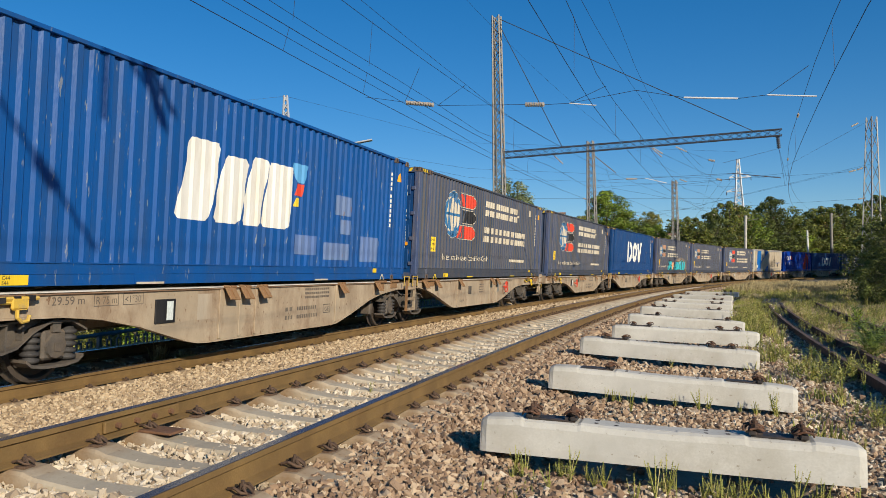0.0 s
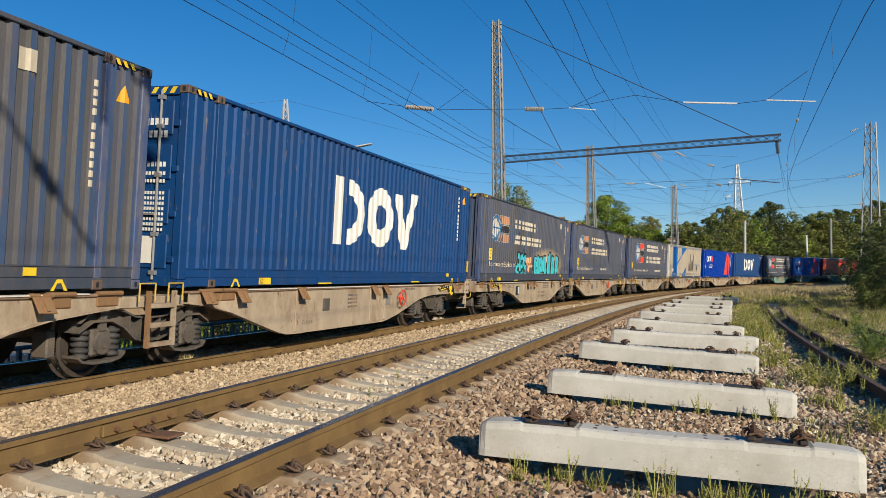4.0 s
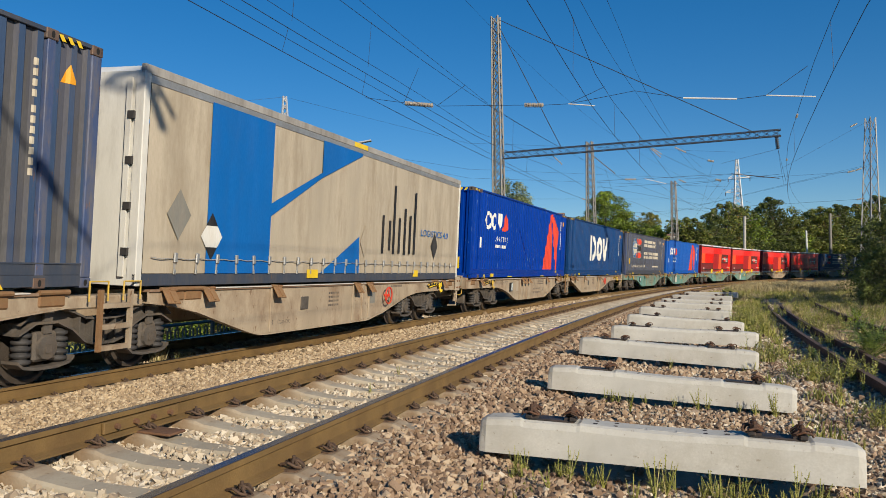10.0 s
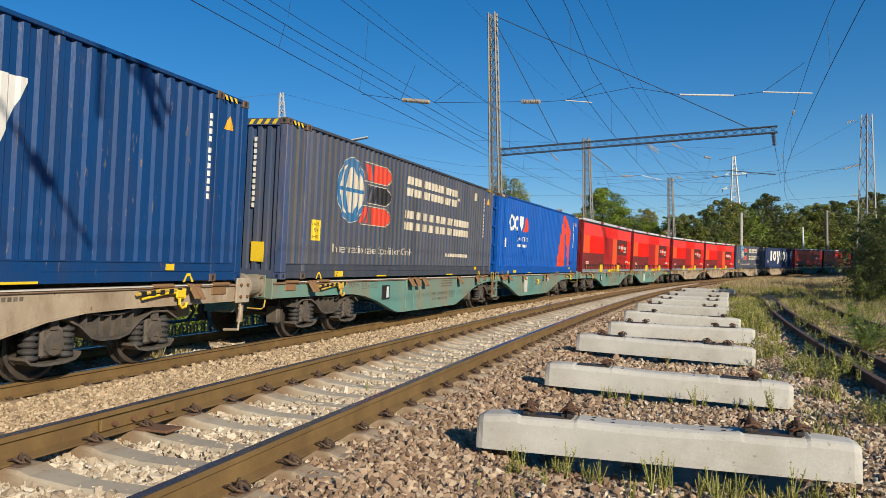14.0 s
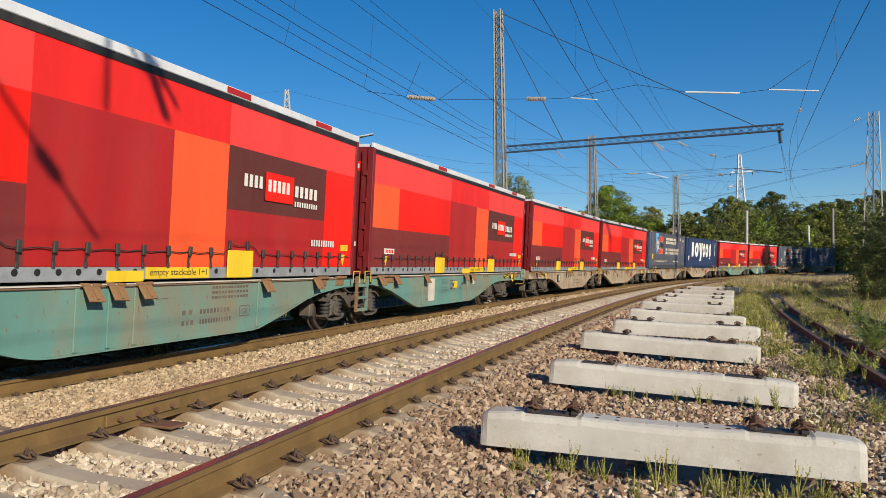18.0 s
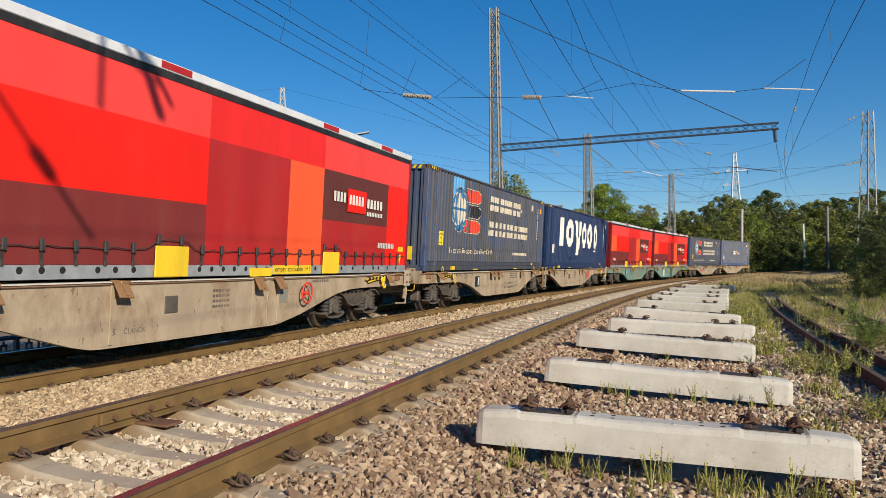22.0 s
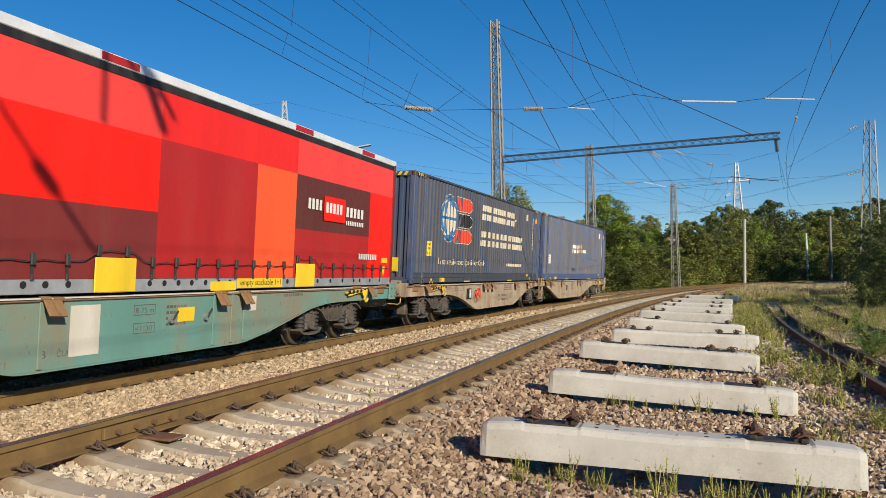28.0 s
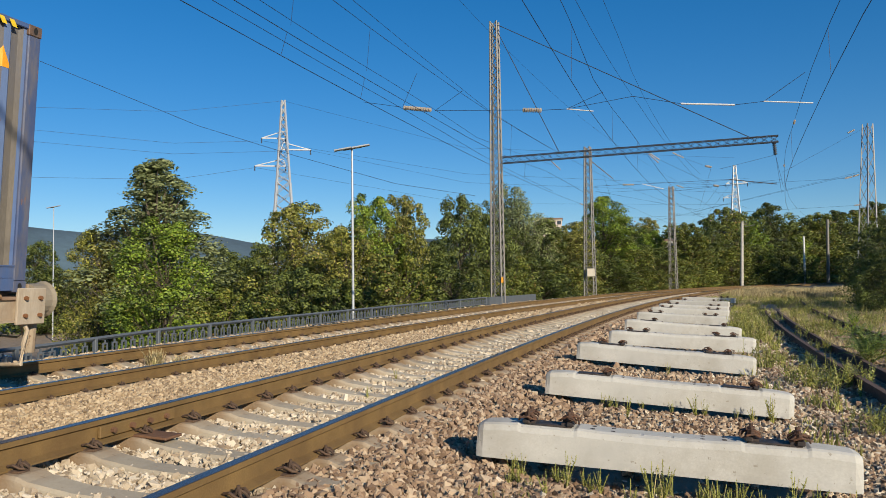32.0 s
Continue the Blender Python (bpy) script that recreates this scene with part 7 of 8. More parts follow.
st_brown = stone_material("brown_ballast", (0.12, 0.07, 0.042), (0.315, 0.21, 0.13), (0.55, 0.43, 0.295))
st_pale = stone_material("pale_ballast", (0.22, 0.155, 0.10), (0.50, 0.41, 0.29), (0.73, 0.645, 0.51))
st_mid = stone_material("dusty_ballast", (0.21, 0.145, 0.087), (0.42, 0.308, 0.185), (0.63, 0.50, 0.33))
STONE_POINTS = 9


def stone_forms(n):
    """Crushed stones: hulls of points spread over a ball, all with as many corners and faces."""
    rng = np.random.default_rng(77)
    points, faces = [], []
    while len(points) < n:
        p = rng.normal(size=(STONE_POINTS * 4, 3))
        p /= np.linalg.norm(p, axis=1)[:, None]
        keep = [0]
        for k in range(1, len(p)):
            if len(keep) < STONE_POINTS and min(np.linalg.norm(p[k] - p[q]) for q in keep) > 0.6:
                keep.append(k)
        if len(keep) < STONE_POINTS:
            continue
        bm = bmesh.new()
        for q in p[keep]:
            bm.verts.new(q)
        bm.verts.index_update()
        bmesh.ops.convex_hull(bm, input=bm.verts[:])
        tris = [[v.index for v in f.verts] for f in bm.faces]
        bm.free()
        if len(tris) == 2 * STONE_POINTS - 4:
            points.append(p[keep] * rng.uniform(0.82, 1.12, (STONE_POINTS, 1)))
            faces.append(tris)
    return np.array(points), np.array(faces)


FORMS, FORM_FACES = stone_forms(40)


def scatter(name, bands, material, label, seed):
    """Broken stones strewn over stretches (from, to, right of the line from, to, stones a square metre, size, sink, outside sleepers of)."""
    rng = np.random.default_rng(seed)
    cs, co, size, sink = [], [], [], []
    for s0, s1, o0, o1, per, sz, dz in bands:
        n = int((s1 - s0) * (o1 - o0) * per)
        cs.append(rng.uniform(s0, s1, n)), co.append(rng.uniform(o0, o1, n))
        size.append(sz * rng.lognormal(0, 0.24, n)), sink.append(np.full(n, dz))
    s, o, size, sink = map(np.concatenate, (cs, co, size, sink))
    th = np.interp(s, SS, TH)
    x, y = np.interp(s, SS, LX) + o * np.cos(th), np.interp(s, SS, LY) - o * np.sin(th)
    z = ground_height(x, y) + sink + rng.uniform(-0.25, 0.28, len(x)) * size
    n = len(x)
    kind = rng.integers(0, len(FORMS), n)
    c = FORMS[kind] * (size[:, None] * 0.6)[..., None] * np.stack([rng.uniform(0.9, 1.35, n), rng.uniform(0.75, 1.1, n), rng.uniform(0.55, 0.9, n)], 1)[:, None]
    q = rng.normal(size=(n, 4))
    q[:, 0] += 1.2
    q /= np.linalg.norm(q, axis=1)[:, None]
    w, i, j, k = q.T
    rot = np.stack([1 - 2 * (j * j + k * k), 2 * (i * j - k * w), 2 * (i * k + j * w), 2 * (i * j + k * w), 1 - 2 * (i * i + k * k), 2 * (j * k - i * w), 2 * (i * k - j * w), 2 * (j * k + i * w), 1 - 2 * (i * i + j * j)], 1).reshape(n, 3, 3)
    spin = rng.uniform(0, 2 * np.pi, n)
    co_, si = np.cos(spin), np.sin(spin)
    zr = np.zeros((n, 3, 3))
    zr[:, 0, 0], zr[:, 0, 1], zr[:, 1, 0], zr[:, 1, 1], zr[:, 2, 2] = co_, -si, si, co_, 1
    v = np.einsum("nij,nkj->nki", rot @ zr, c) + np.stack([x, y, z], 1)[:, None]
    np_, nf = STONE_POINTS, 2 * STONE_POINTS - 4
    f = (FORM_FACES[kind] + (np.arange(n) * np_)[:, None, None]).reshape(-1)
    me = bpy.data.meshes.new(name)
    me.vertices.add(n * np_)
    me.vertices.foreach_set("co", v.reshape(-1).astype(np.float32))
    me.loops.add(n * nf * 3)
    me.loops.foreach_set("vertex_index", f.astype(np.int32))
    me.polygons.add(n * nf)
    me.polygons.foreach_set("loop_start", (np.arange(n * nf) * 3).astype(np.int32))
    me.update(calc_edges=True)
    me.validate()
    me.shade_flat()
    return tagged(link(name, me, material), label, "ballast", kind="stuff")


scatter("pale_ballast", [(-10, 4.5, 4.05, 5.75, 150, 0.06, 0.0), (-10, 7, -1.3, 0.72, 90, 0.06, -0.02), (4.5, 11, 4.05, 5.75, 560, 0.052, 0.012), (4.5, 11, 4.05, 5.75, 340, 0.032, 0.028), (11, 20, 4.0, 5.75, 400, 0.058, 0.016), (20, 36, 4.0, 5.75, 240, 0.07, 0.0), (36, 80, 3.9, 5.8, 60, 0.11, -0.03),
                         (7, 22, -1.3, 0.72, 170, 0.045, -0.01), (22, 80, -1.3, 0.72, 50, 0.1, -0.03), (5, 14, 6.8, 10.4, 190, 0.038, 0.0), (14, 40, 6.8, 10.4, 50, 0.06, 0.0),
                         (6, 22, 8.7, 10.5, 300, 0.040, 0.0)], st_pale, "pale broken ballast stones between the sleepers", 11)
scatter("brown_ballast", [(-10, 4.8, 5.75, 10.3, 110, 0.055, 0.0), (4.8, 9, 5.75, 7.4, 1250, 0.048, 0.006), (9, 15, 5.75, 7.3, 700, 0.058, 0.006), (15, 30, 5.8, 7.2, 280, 0.078, 0.01), (30, 70, 5.9, 7.2, 80, 0.1, 0.0), (4.8, 16, 5.74, 6.3, 500, 0.044, 0.035),
                          (5, 11, 7.2, 10.3, 560, 0.043, 0.0), (11, 18, 7.2, 10.3, 240, 0.055, 0.0), (18, 36, 7.2, 10.3, 90, 0.07, 0.0), (10, 30, 10.3, 13, 60, 0.05, 0.0)], st_brown, "rust-brown broken ballast stones on the track shoulder", 12)
scatter("dusty_ballast", [(-10, 8, 0.85, 4.0, 120, 0.05, 0.0), (8, 13, 0.85, 4.0, 800, 0.041, 0.0), (13, 22, 0.85, 4.0, 420, 0.054, 0.0), (22, 45, 0.85, 4.0, 130, 0.08, 0.0), (45, 95, 0.85, 4.0, 45, 0.12, 0.0), (6, 22, 3.45, 4.08, 340, 0.042, 0.03),
                          (7, 22, -1.3, 0.72, 260, 0.045, -0.008), (9, 30, -3.0, -1.0, 130, 0.065, 0.0), (30, 80, -3.0, -1.0, 45, 0.11, 0.0)], st_mid, "dusty tan ballast stones between the two tracks", 13)


# ---- plants ----
def leaf_material(name, low, high, dry=None):
    m = bpy.data.materials.new(name)
    m.use_nodes = True
    N, L = m.node_tree.nodes, m.node_tree.links
    b = N["Principled BSDF"]
    g = N.new("ShaderNodeNewGeometry")
    r = N.new("ShaderNodeValToRGB")
    e = r.color_ramp.elements
    e[0].color, e[1].color = (*low, 1), (*high, 1)
    if dry:
        e[1].position = 0.9
        e.new(0.97).color = (*dry, 1)
    L.new(g.outputs["Random Per Island"], r.inputs[0])
    n = N.new("ShaderNodeTexNoise")
    n.inputs["Scale"].default_value = 2.6
    tc = N.new("ShaderNodeTexCoord")
    L.new(tc.outputs["Object"], n.inputs["Vector"])
    mr = N.new("ShaderNodeMapRange")
    for k, q in zip((1, 2, 3, 4), (0.3, 0.7, 0.55, 1.35)):
        mr.inputs[k].default_value = q
    L.new(n.outputs["Fac"], mr.inputs[0])
    cc = N.new("ShaderNodeCombineColor")
    for i in range(3):
        L.new(mr.outputs[0], cc.inputs[i])
    x = N.new("ShaderNodeMix")
    x.data_type, x.blend_type = "RGBA", "MULTIPLY"
    x.inputs[0].default_value = 1
    L.new(r.outputs[0], x.inputs[6])
    L.new(cc.outputs[0], x.inputs[7])
    L.new(x.outputs[2], b.inputs["Base Color"])
    b.inputs["Roughness"].default_value = 0.6
    t = N.new("ShaderNodeBsdfTranslucent")
    L.new(x.outputs[2], t.inputs["Color"])
    mix = N.new("ShaderNodeMixShader")
    mix.inputs[0].default_value = 0.16
    L.new(b.outputs[0], mix.inputs[1])
    L.new(t.outputs[0], mix.inputs[2])
    L.new(mix.outputs[0], N["Material Output"].inputs[0])
    return m


leaf_green = leaf_material("leaf_green", (0.055, 0.076, 0.014), (0.25, 0.28, 0.04), (0.30, 0.20, 0.05))
leaf_dark = leaf_material("leaf_dark", (0.032, 0.05, 0.013), (0.20, 0.235, 0.042))
leaf_light = leaf_material("leaf_light", (0.055, 0.095, 0.012), (0.29, 0.40, 0.035), (0.36, 0.34, 0.06))
leaf_poplar = leaf_material("leaf_poplar", (0.115, 0.14, 0.052), (0.37, 0.41, 0.17))
leaf_turning = leaf_material("leaf_turning", (0.065, 0.08, 0.016), (0.37, 0.355, 0.058), (0.48, 0.38, 0.14))
bark = shade("bark", (0.11, 0.085, 0.06), 0.9, 0, 0.35, 4, 40, 0.5)
grass_dry = leaf_material("grass_dry", (0.26, 0.20, 0.085), (0.62, 0.51, 0.27))
grass_green = leaf_material("grass_green", (0.15, 0.165, 0.03), (0.45, 0.44, 0.10), (0.6, 0.5, 0.22))


def leaves_mesh(name, pos, nrm, size, rng, squat=1.0):
    """Many small leaf blades (kinked quads), one island each."""
    n = len(pos)
    a = rng.normal(size=(n, 3))
    u = np.cross(nrm, a)
    u /= np.linalg.norm(u, axis=1)[:, None] + 1e-9
    w = np.cross(nrm, u)
    k = size[:, None] * 0.5 * np.array([1, 1, squat])
    v = np.stack([pos - u * k, pos - w * k * 0.6 + nrm * k * 0.25, pos + u * k, pos + w * k * 0.6 + nrm * k * 0.25], 1)
    me = bpy.data.meshes.new(name)
    me.vertices.add(n * 4)
    me.vertices.foreach_set("co", v.reshape(-1).astype(np.float32))
    me.loops.add(n * 4)
    me.loops.foreach_set("vertex_index", np.arange(n * 4, dtype=np.int32))
    me.polygons.add(n)
    me.polygons.foreach_set("loop_start", (np.arange(n) * 4).astype(np.int32))
    me.update(calc_edges=True)
    return me


def tree_meshes(seed, slim, clumps, leaves, leaf, low, cone=False):
    """A tree one unit high with a crown half a unit wide at slim = 1: trunk with limbs, leaves in uneven clumps round a dense heart."""
    rng = np.random.default_rng(seed)
    bm = bmesh.new()
    top = 0.86
    pts = [Vector((0.012 * math.sin(3 * k + seed), 0.012 * math.cos(2 * k + seed), top * k / 6)) for k in range(7)]
    for k in range(6):
        rod(bm, pts[k], pts[k + 1], 0.013 * (1 - k / 7.5), 7, 0.013 * (1 - (k + 1) / 7.5))

    def wide(t):
        if cone:
            return 0.5 * slim * min(1, 0.35 + 3.2 * t) * (1.02 - t) ** 0.6
        return 0.5 * slim * math.sin(math.pi * min(1, 0.2 + 0.77 * t)) ** 0.55
    centres, radii = [], []
    lobes = rng.uniform(0, 6.28, 3)
    for c in range(clumps):
        t = (c + rng.uniform(0, 1)) / clumps
        z = low + (0.95 - low) * t
        a = rng.uniform(0, 2 * math.pi)
        lump = 0.82 + 0.12 * math.sin(2 * a + lobes[0] + 4 * t) + 0.10 * math.sin(3 * a + lobes[1] - 7 * t)
        r = wide(t) * lump * (rng.uniform(0.72, 1.0) if c % 4 else rng.uniform(0.1, 0.7))
        p = Vector((r * math.cos(a), r * math.sin(a), z + rng.uniform(-0.02, 0.02)))
        centres.append(p)
        radii.append((0.045 + 0.085 * slim * rng.uniform(0.3, 1.0)) * ((1.1 - 0.55 * t) if not cone else (1.0 - 0.6 * t)))
        k = min(5, int(max(0.12, z - 0.2) / top * 6))
        mid = (pts[k] + p) / 2 + Vector((0, 0, -0.02))
        rod(bm, pts[k], mid, 0.004, 4, 0.003)
        rod(bm, mid, p, 0.003, 4, 0.001)
    wood = mesh_of("trunk", bm)
    wood.materials.append(bark)
    pos, nrm = [], []
    per = leaves // clumps
    for p, r in zip(centres, radii):
        d = rng.normal(size=(per, 3)) + np.array([0, 0, 0.25])
        d /= np.linalg.norm(d, axis=1)[:, None]
        rr = r * np.where(rng.random(per) < 0.7, rng.uniform(0.72, 1.08, per), rng.uniform(0.2, 1.3, per))
        pos.append(np.array(p) + d * rr[:, None] * np.array([1, 1, 0.68]))
        nn = d * 1.3 + rng.normal(size=(per, 3)) * 0.45 + np.array([0, 0, 0.35])
        nrm.append(nn / np.linalg.norm(nn, axis=1)[:, None])
    # the heart of the crown, which lets little light through
    n = leaves // 6
    t = rng.random(n)
    a, r = rng.uniform(0, 2 * np.pi, n), np.array([wide(v) for v in t]) * np.sqrt(rng.random(n)) * 0.66
    pos.append(np.stack([r * np.cos(a), r * np.sin(a), low + (0.86 - low) * t], 1))
    nn = rng.normal(size=(n, 3))
    nrm.append(nn / np.linalg.norm(nn, axis=1)[:, None])
    pos, nrm = np.concatenate(pos), np.concatenate(nrm)
    keep = pos[:, 2] > 0.02
    pos, nrm = pos[keep], nrm[keep]
    return wood, leaves_mesh("crown", pos, nrm, leaf * rng.uniform(0.6, 1.35, len(pos)), rng, 0.7)


def tree_kind(seed, slim, clumps, leaves, leaf, material, low=0.2, cone=False):
    wood, crown = tree_meshes(seed, slim, clumps, leaves, leaf, low, cone)
    crown.materials.append(material)
    return wood, crown


KINDS = {"round": tree_kind(1, 0.75, 110, 20000, 0.0205, leaf_turning, 0.08), "light": tree_kind(2, 0.75, 100, 24000, 0.0185, leaf_light, 0.05),
         "dark": tree_kind(3, 0.85, 110, 17000, 0.023, leaf_dark, 0.05), "poplar": tree_kind(4, 0.55, 110, 16000, 0.0165, leaf_poplar, 0.22, True), "airy": tree_kind(7, 0.62, 70, 10000, 0.017, leaf_poplar, 0.26),
         "bushy": tree_kind(5, 1.1, 90, 12000, 0.029, leaf_green, 0.03), "bushy_dark": tree_kind(6, 1.15, 90, 12000, 0.029, leaf_dark, 0.03)}
FAR = {"round": tree_kind(11, 0.75, 110, 9000, 0.031, leaf_green, 0.06), "light": tree_kind(12, 0.75, 110, 9000, 0.031, leaf_light, 0.05), "dark": tree_kind(13, 0.85, 120, 9000, 0.031, leaf_dark, 0.05),
       "bushy": tree_kind(15, 1.1, 90, 6500, 0.038, leaf_green, 0.03), "bushy_dark": tree_kind(16, 1.15, 90, 6500, 0.038, leaf_dark, 0.03)}
WORDS = {"round": ("leafy green deciduous tree with yellowing leaf clusters", "tree"), "light": ("bright green deciduous tree, sunlit, densely leaved", "tree"), "dark": ("dark green broad deciduous tree", "tree"),
         "poplar": ("tall grey-green tree with a loose feathery crown", "tree"), "airy": ("thin feathery tree rising over the wood", "tree"), "bushy": ("low bushy green tree at the edge of the wood", "tree"), "bushy_dark": ("dense dark green bushy tree", "tree")}
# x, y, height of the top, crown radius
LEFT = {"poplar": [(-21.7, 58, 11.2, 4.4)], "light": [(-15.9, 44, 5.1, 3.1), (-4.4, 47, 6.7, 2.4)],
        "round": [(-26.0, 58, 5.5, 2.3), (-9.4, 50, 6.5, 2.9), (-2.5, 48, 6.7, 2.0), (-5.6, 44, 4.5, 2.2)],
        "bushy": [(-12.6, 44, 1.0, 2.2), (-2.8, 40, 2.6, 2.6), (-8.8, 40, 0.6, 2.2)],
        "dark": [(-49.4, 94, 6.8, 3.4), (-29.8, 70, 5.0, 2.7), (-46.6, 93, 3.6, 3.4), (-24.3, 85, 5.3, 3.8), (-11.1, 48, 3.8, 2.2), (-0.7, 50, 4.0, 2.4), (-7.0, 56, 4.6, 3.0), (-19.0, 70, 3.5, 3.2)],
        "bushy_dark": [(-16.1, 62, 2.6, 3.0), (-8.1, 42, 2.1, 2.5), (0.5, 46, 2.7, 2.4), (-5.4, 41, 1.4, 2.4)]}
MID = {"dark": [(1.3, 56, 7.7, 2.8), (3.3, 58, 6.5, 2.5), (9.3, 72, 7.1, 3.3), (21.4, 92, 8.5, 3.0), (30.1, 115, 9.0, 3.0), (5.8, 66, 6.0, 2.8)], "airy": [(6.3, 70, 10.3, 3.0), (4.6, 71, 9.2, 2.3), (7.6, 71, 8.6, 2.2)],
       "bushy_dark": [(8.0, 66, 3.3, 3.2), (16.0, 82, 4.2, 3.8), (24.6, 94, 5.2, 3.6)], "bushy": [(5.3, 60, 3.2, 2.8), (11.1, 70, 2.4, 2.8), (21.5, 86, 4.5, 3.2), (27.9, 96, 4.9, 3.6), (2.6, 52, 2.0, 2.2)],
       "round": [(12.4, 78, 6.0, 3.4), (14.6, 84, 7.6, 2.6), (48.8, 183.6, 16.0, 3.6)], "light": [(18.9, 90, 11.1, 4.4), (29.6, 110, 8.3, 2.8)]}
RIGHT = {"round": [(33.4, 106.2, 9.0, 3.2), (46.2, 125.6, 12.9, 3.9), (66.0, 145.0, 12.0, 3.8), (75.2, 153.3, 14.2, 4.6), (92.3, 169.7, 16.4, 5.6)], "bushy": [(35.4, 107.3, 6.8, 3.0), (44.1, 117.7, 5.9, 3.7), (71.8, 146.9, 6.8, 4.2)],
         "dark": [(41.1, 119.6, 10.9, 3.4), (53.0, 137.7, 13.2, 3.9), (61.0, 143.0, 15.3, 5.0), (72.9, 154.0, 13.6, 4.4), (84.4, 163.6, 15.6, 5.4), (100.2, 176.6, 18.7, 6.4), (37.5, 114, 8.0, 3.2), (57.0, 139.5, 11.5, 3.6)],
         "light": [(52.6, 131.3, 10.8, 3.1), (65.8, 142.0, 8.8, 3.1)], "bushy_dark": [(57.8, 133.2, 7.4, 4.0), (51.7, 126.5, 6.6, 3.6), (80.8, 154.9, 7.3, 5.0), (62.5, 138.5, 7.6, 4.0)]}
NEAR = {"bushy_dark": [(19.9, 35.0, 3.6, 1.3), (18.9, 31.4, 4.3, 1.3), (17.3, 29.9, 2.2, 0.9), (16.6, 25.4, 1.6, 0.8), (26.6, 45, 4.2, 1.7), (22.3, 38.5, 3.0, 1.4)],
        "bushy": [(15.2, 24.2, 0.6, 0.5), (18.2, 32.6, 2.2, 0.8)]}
# the tall unseen wood to the right of the bend, whose shade falls on the far end of the train; the first tree is added
# to shade the near bushes
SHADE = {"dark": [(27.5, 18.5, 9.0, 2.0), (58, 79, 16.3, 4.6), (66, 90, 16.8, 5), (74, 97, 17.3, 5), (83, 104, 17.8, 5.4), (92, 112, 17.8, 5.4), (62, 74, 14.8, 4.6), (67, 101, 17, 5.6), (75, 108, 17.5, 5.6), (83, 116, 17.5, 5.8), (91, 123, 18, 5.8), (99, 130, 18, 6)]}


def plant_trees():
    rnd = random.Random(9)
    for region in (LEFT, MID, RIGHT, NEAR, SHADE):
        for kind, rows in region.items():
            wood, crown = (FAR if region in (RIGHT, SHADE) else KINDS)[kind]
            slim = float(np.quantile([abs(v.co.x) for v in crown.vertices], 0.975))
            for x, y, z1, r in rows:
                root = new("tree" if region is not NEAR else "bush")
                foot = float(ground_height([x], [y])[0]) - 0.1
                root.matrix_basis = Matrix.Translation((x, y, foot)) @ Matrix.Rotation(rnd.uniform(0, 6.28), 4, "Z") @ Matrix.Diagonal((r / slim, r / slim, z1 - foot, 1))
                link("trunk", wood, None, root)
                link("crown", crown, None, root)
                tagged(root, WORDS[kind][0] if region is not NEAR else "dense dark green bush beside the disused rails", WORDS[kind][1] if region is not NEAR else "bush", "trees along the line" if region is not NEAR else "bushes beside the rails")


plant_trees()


def far_wood():
    """The wood's edge behind and between the trees, one thick band of leaves."""
    rng = np.random.default_rng(21)
    pos = []
    spans = ((-56, 94, -18, 96, -5.2, 2.0), (-16, 76, 4, 86, -5.2, 3.0), (4, 84, 24, 104, -3.0, 2.6), (24, 98, 38, 116, -1.0, 5.4), (38, 116, 58, 138, -1.0, 7.4), (58, 138, 96, 172, -0.5, 10.0), (62, 108, 75, 90, -0.5, 8.0), (60, 300, 120, 285, 0, 22), (120, 285, 190, 240, 0, 24))
    for x0, y0, x1, y1, z0, z1 in spans:
        n = 9000
        t = rng.random(n)
        lump = 0.72 + 0.28 * np.sin(t * 23 + x0) * np.sin(t * 7.3 + y0)
        zz = z0 + (z1 - z0) * rng.random(n) ** 0.8 * lump
        pos.append(np.stack([x0 + (x1 - x0) * t + rng.normal(0, 1.1, n), y0 + (y1 - y0) * t + rng.normal(0, 1.1, n), zz], 1))
    pos = np.concatenate(pos)
    nrm = rng.normal(size=pos.shape) + np.array([0.2, -0.5, 0.5])
    nrm /= np.linalg.norm(nrm, axis=1)[:, None]
    me = leaves_mesh("wood_edge", pos, nrm, rng.uniform(0.3, 0.65, len(pos)) * np.where(pos[:, 1] > 200, 3.0, 1.0), rng)
    tagged(link("wood_edge", me, leaf_dark), "dark green undergrowth of the wood behind the line", "undergrowth", kind="stuff")


far_wood()


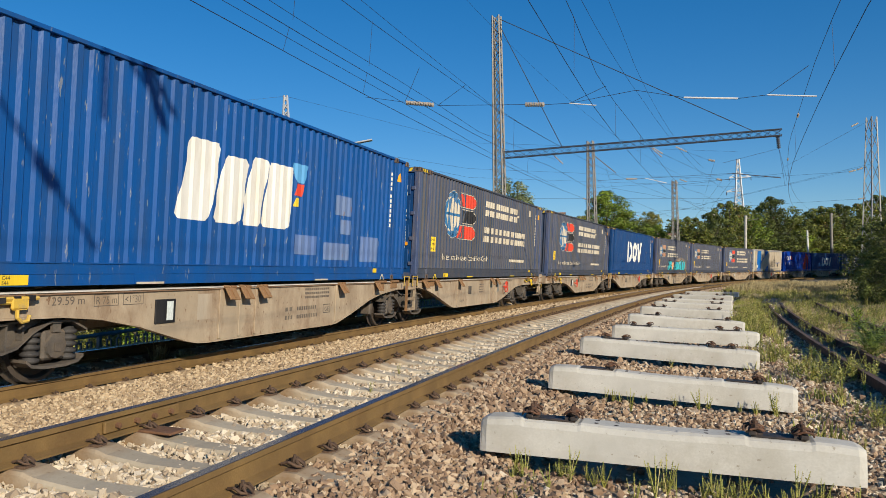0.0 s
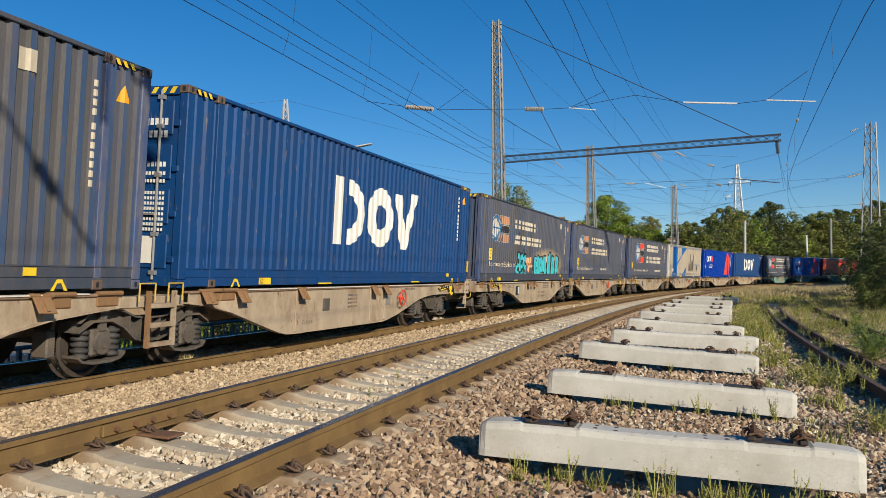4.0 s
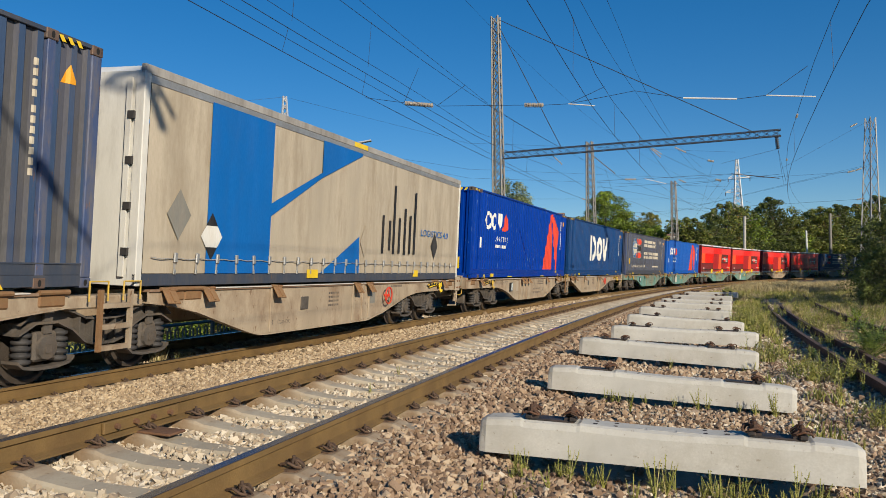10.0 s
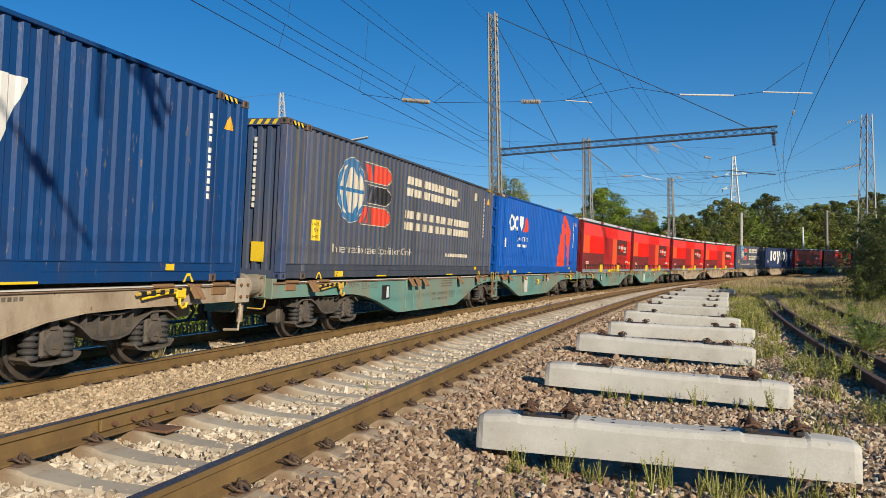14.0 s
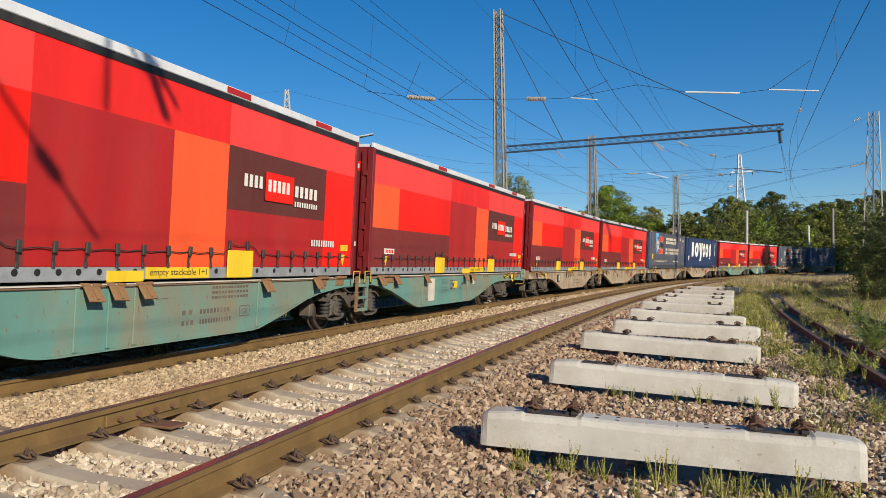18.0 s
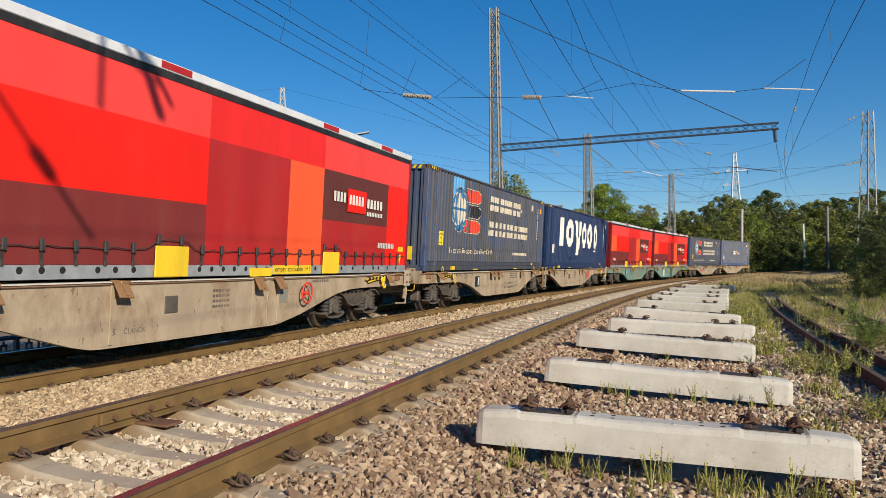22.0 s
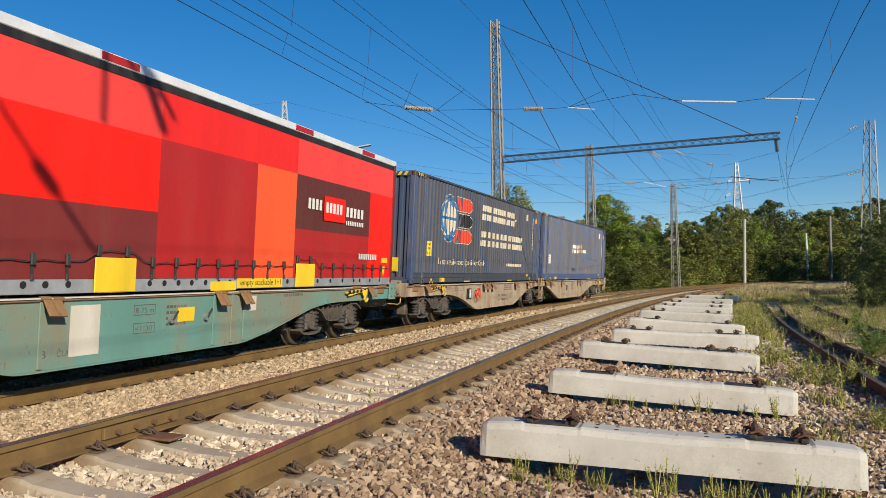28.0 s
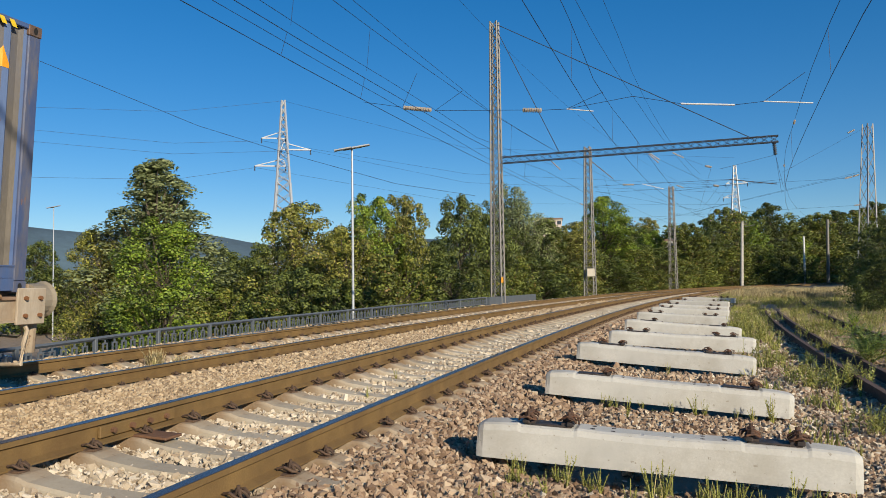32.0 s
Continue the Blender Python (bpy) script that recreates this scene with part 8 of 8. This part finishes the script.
def blades(name, patches, material, label, seed):
    """Grass: (x, y, radius, count, height) patches of upright blades."""
    rng = np.random.default_rng(seed)
    base, tip, wid = [], [], []
    for x, y, r, n, h in patches:
        a, d = rng.uniform(0, 2 * np.pi, n), r * np.sqrt(rng.random(n))
        p = np.stack([x + d * np.cos(a), y + d * np.sin(a)], 1)
        z = ground_height(p[:, 0], p[:, 1])
        base.append(np.column_stack([p, z - 0.01]))
        hh = h * rng.uniform(0.35, 1.0, n)
        tip.append(np.column_stack([p + rng.normal(0, 0.28, (n, 2)) * hh[:, None], z + hh]))
        wid.append(0.004 + 0.012 * hh)
    base, tip, wid = map(np.concatenate, (base, tip, wid))
    n = len(base)
    side = rng.normal(size=(n, 3)) * np.array([1, 1, 0])
    side *= (wid / (np.linalg.norm(side, axis=1) + 1e-9))[:, None]
    mid = base * 0.45 + tip * 0.55 + np.column_stack([np.zeros((n, 2)), wid * 3])
    v = np.stack([base - side, base + side, mid + side * 0.8, tip, mid - side * 0.8], 1)
    me = bpy.data.meshes.new(name)
    me.vertices.add(n * 5)
    me.vertices.foreach_set("co", v.reshape(-1).astype(np.float32))
    me.loops.add(n * 5)
    me.loops.foreach_set("vertex_index", np.arange(n * 5, dtype=np.int32))
    me.polygons.add(n)
    me.polygons.foreach_set("loop_start", (np.arange(n) * 5).astype(np.int32))
    me.update(calc_edges=True)
    return tagged(link(name, me, material), label, "grass", kind="stuff")


def strip(s0, s1, o0, o1, step, r, n, h, seed):
    rnd = random.Random(seed)
    out, s = [], s0
    while s < s1:
        p = at(s, rnd.uniform(o0, o1))
        out.append((p.x, p.y, r * rnd.uniform(0.5, 1.2), int(n * rnd.uniform(0.4, 1.2)), h * rnd.uniform(0.5, 1.2)))
        s += step * rnd.uniform(0.6, 1.4)
    return out


blades("green_grass", strip(20, 46, 9.0, 9.9, 0.5, 0.3, 100, 0.26, 1) + strip(18, 50, 12.5, 15.5, 0.4, 0.4, 80, 0.22, 2) + strip(20, 40, 11.0, 11.8, 1.0, 0.25, 50, 0.16, 12) + strip(5.2, 8.0, 6.9, 9.4, 0.12, 0.16, 26, 0.12, 3)
       + strip(9, 32, 8.9, 9.7, 1.3, 0.2, 40, 0.2, 4) + strip(46, 90, 7.0, 15, 0.22, 0.7, 120, 0.3, 7) + strip(12, 20, 9.3, 9.8, 1.6, 0.2, 60, 0.22, 17), grass_green, "yellow-green grass and weeds among the old rails", 31)
blades("dry_grass", strip(28, 48, 12.4, 15.5, 0.4, 0.5, 110, 0.26, 5) + strip(44, 95, 7.2, 15, 0.3, 1.0, 130, 0.28, 15) + strip(22, 46, 9.2, 10.0, 0.8, 0.28, 60, 0.24, 6) + strip(18, 46, 10.85, 11.85, 0.22, 0.3, 60, 0.12, 16)
       + strip(12, 46, 12.3, 16, 0.25, 0.45, 80, 0.2, 18) + strip(8, 20, 13, 20, 0.3, 0.8, 100, 0.3, 8) + strip(56, 84, 7.6, 14.5, 0.09, 0.7, 130, 0.62, 25) + [(-4.78, 12.8, 0.14, 150, 0.3), (-4.5, 13.3, 0.12, 60, 0.16)], grass_dry, "straw-coloured dry grass beside the line", 32)


def weed(height, seed, leaf_len, stems=4, spread=0.0):
    """A weed with an upright stalk, side shoots and narrow leaves."""
    rnd = random.Random(seed)
    bm = bmesh.new()
    stalks = [(0, 0, 0)] + [(rnd.uniform(-0.3, 0.3), rnd.uniform(-0.3, 0.3), rnd.uniform(0.1, 0.3 + spread)) for _ in range(stems)]
    for dx, dy, z0 in stalks:
        foot = Vector((rnd.uniform(-spread, spread), rnd.uniform(-spread, spread), 0)) if spread else Vector()
        a, b = foot + Vector((0, 0, z0 * height * 0.3)), foot + Vector((dx * height, dy * height, height * (1 - z0 * 0.8)))
        rod(bm, a, b, 0.004, 4, 0.0015)
        for k in range(14):
            t = 0.15 + 0.85 * k / 14
            p = a.lerp(b, t)
            ang = rnd.uniform(0, 6.28)
            d = Vector((math.cos(ang), math.sin(ang), rnd.uniform(0.2, 0.9))).normalized() * leaf_len * (1.15 - t) * rnd.uniform(0.6, 1.2)
            w = d.cross(Vector((0, 0, 1))).normalized() * leaf_len * 0.11
            bm.faces.new([bm.verts.new(q) for q in (p, p + d * 0.5 + w, p + d, p + d * 0.5 - w)])
    return mesh_of("weed", bm)


def sapling():
    """A young shrub with long arching fronds, each with pairs of narrow leaflets."""
    rnd = random.Random(8)
    bm = bmesh.new()
    for f in range(20):
        a, tilt, reach = f * 2.4 + rnd.uniform(-0.3, 0.3), rnd.uniform(0.25, 1.1), rnd.uniform(0.45, 0.75)
        out = Vector((math.cos(a), math.sin(a), 0))
        foot = Vector((0, 0, rnd.uniform(0.02, 0.4)))
        pts = [foot + out * (reach * t * math.sin(tilt)) + Vector((0, 0, reach * (t * math.cos(tilt) - 0.35 * t * t * tilt))) for t in (0, 0.25, 0.5, 0.75, 1.0)]
        tube(bm, pts, 0.004, 4)
        side = out.cross(Vector((0, 0, 1)))
        for k in range(11):
            t = 0.15 + 0.85 * k / 11
            i = min(3, int(t * 4))
            p = pts[i].lerp(pts[i + 1], t * 4 - i)
            fwd = (pts[i + 1] - pts[i]).normalized()
            for e in (-1, 1):
                d = (side * e + fwd * 0.45 + Vector((0, 0, -0.12 + rnd.uniform(-0.1, 0.1)))).normalized() * 0.12 * (1.15 - 0.6 * abs(t - 0.45)) * rnd.uniform(0.8, 1.15)
                w = d.cross(Vector((0, 0, 1))).normalized() * 0.019
                bm.faces.new([bm.verts.new(q) for q in (p, p + d * 0.35 + w, p + d, p + d * 0.35 - w)])
    return mesh_of("shrub", bm)


def shrubs():
    me = sapling()
    me.materials.append(leaf_frond)
    rnd = random.Random(4)
    for x, y, k in ((6.5, 11.9, 0.75), (6.85, 12.4, 0.95), (7.1, 12.9, 0.85), (7.3, 13.5, 0.7), (6.95, 11.7, 0.7), (9.3, 17.3, 0.6), (11.9, 22.5, 0.6), (5.95, 12.6, 0.3)):
        o = link("shrub", me, None)
        o.matrix_basis = Matrix.Translation((x, y, float(ground_height([x], [y])[0]) - 0.01)) @ Matrix.Rotation(rnd.uniform(0, 6.28), 4, "Z") @ Matrix.Scale(k, 4)
        tagged(o, "young green shrub with feathery fronds between the old rails", "shrub", "shrubs between the old rails")


leaf_frond = leaf_material("leaf_frond", (0.11, 0.17, 0.028), (0.31, 0.39, 0.07))
shrubs()


def weeds():
    kinds = [weed(0.24, 1, 0.05), weed(0.15, 2, 0.04), weed(0.38, 3, 0.09), weed(0.6, 4, 0.16), weed(0.42, 5, 0.1, 22, 0.24)]
    for k in kinds:
        k.materials.append(leaf_light if k in kinds[3:4] else grass_green)
    rnd = random.Random(5)
    spots = [(at(rnd.uniform(6.9, 7.7), rnd.uniform(7.0, 9.3)), rnd.choice((0, 1, 1))) for _ in range(18)]
    spots += [(at(rnd.uniform(8.6, 22), rnd.uniform(9.25, 10.3)), rnd.choice((0, 1, 2))) for _ in range(18)]
    spots += [(at(rnd.uniform(10, 26), rnd.uniform(11.1, 13.2)), rnd.choice((0, 2, 2, 3))) for _ in range(26)]
    spots += [(at(rnd.uniform(24, 60), rnd.uniform(10.2, 15)), rnd.choice((0, 2, 2, 4))) for _ in range(50)]
    spots += [(at(rnd.uniform(13, 40), rnd.choice((9.8, 11.0, 11.8)) + rnd.uniform(-0.1, 0.1)), rnd.choice((0, 0, 2))) for _ in range(40)]
    spots += [(at(s, o), 0) for s, o in ((10.4, 7.6), (10.9, 7.3), (13.7, 7.9), (12.9, 0.1), (13.1, 0.25), (10.2, 4.9), (11.6, 4.7), (24, 9.0))]
    for _ in range(30):
        u, v = rnd.uniform(0.1, 0.95), rnd.uniform(0.08, 0.42)
        spots.append((Vector((0.23 + 2.4 * u - 0.3 * v, 5.67 - 0.75 * u - 0.95 * v, 0)), rnd.choice((0, 1, 1, 1))))
    for _ in range(14):
        u, v = rnd.uniform(0.2, 1.0), rnd.uniform(0.06, 0.3)
        spots.append((Vector((1.11 + 2.41 * u - 0.3 * v, 8.58 - 0.74 * u - 0.95 * v, 0)), rnd.choice((0, 1, 1, 1))))
    for x, y in ((5.05, 12.0), (5.2, 12.5), (4.82, 10.3), (5.2, 9.9), (4.7, 9.9), (5.35, 10.25), (3.97, 7.2), (4.0, 7.0), (8.81, 21.8), (8.5, 20.6), (9.1, 22.8), (7.08, 14.5), (8.38, 17.7)):
        spots.append((Vector((x, y, 0)), 4))
    for s0, s1, o0, o1, n in ((19, 38, 9.2, 9.9, 14), (16, 42, 10.9, 13.2, 20), (42, 80, 7.6, 15, 60)):
        for _ in range(n):
            c = at(rnd.uniform(s0, s1), rnd.uniform(o0, o1))
            spots.append((c, 4))
    for p, k in spots:
        o = link("weed", kinds[k], None)
        o.matrix_basis = Matrix.Translation((p.x, p.y, float(ground_height([p.x], [p.y])[0]) - 0.01)) @ Matrix.Rotation(rnd.uniform(0, 6.28), 4, "Z") @ Matrix.Scale(rnd.uniform(0.7, 1.25), 4)
        tagged(o, "green weed growing out of the ballast", "weed", "weeds in the ballast")


weeds()


motions()
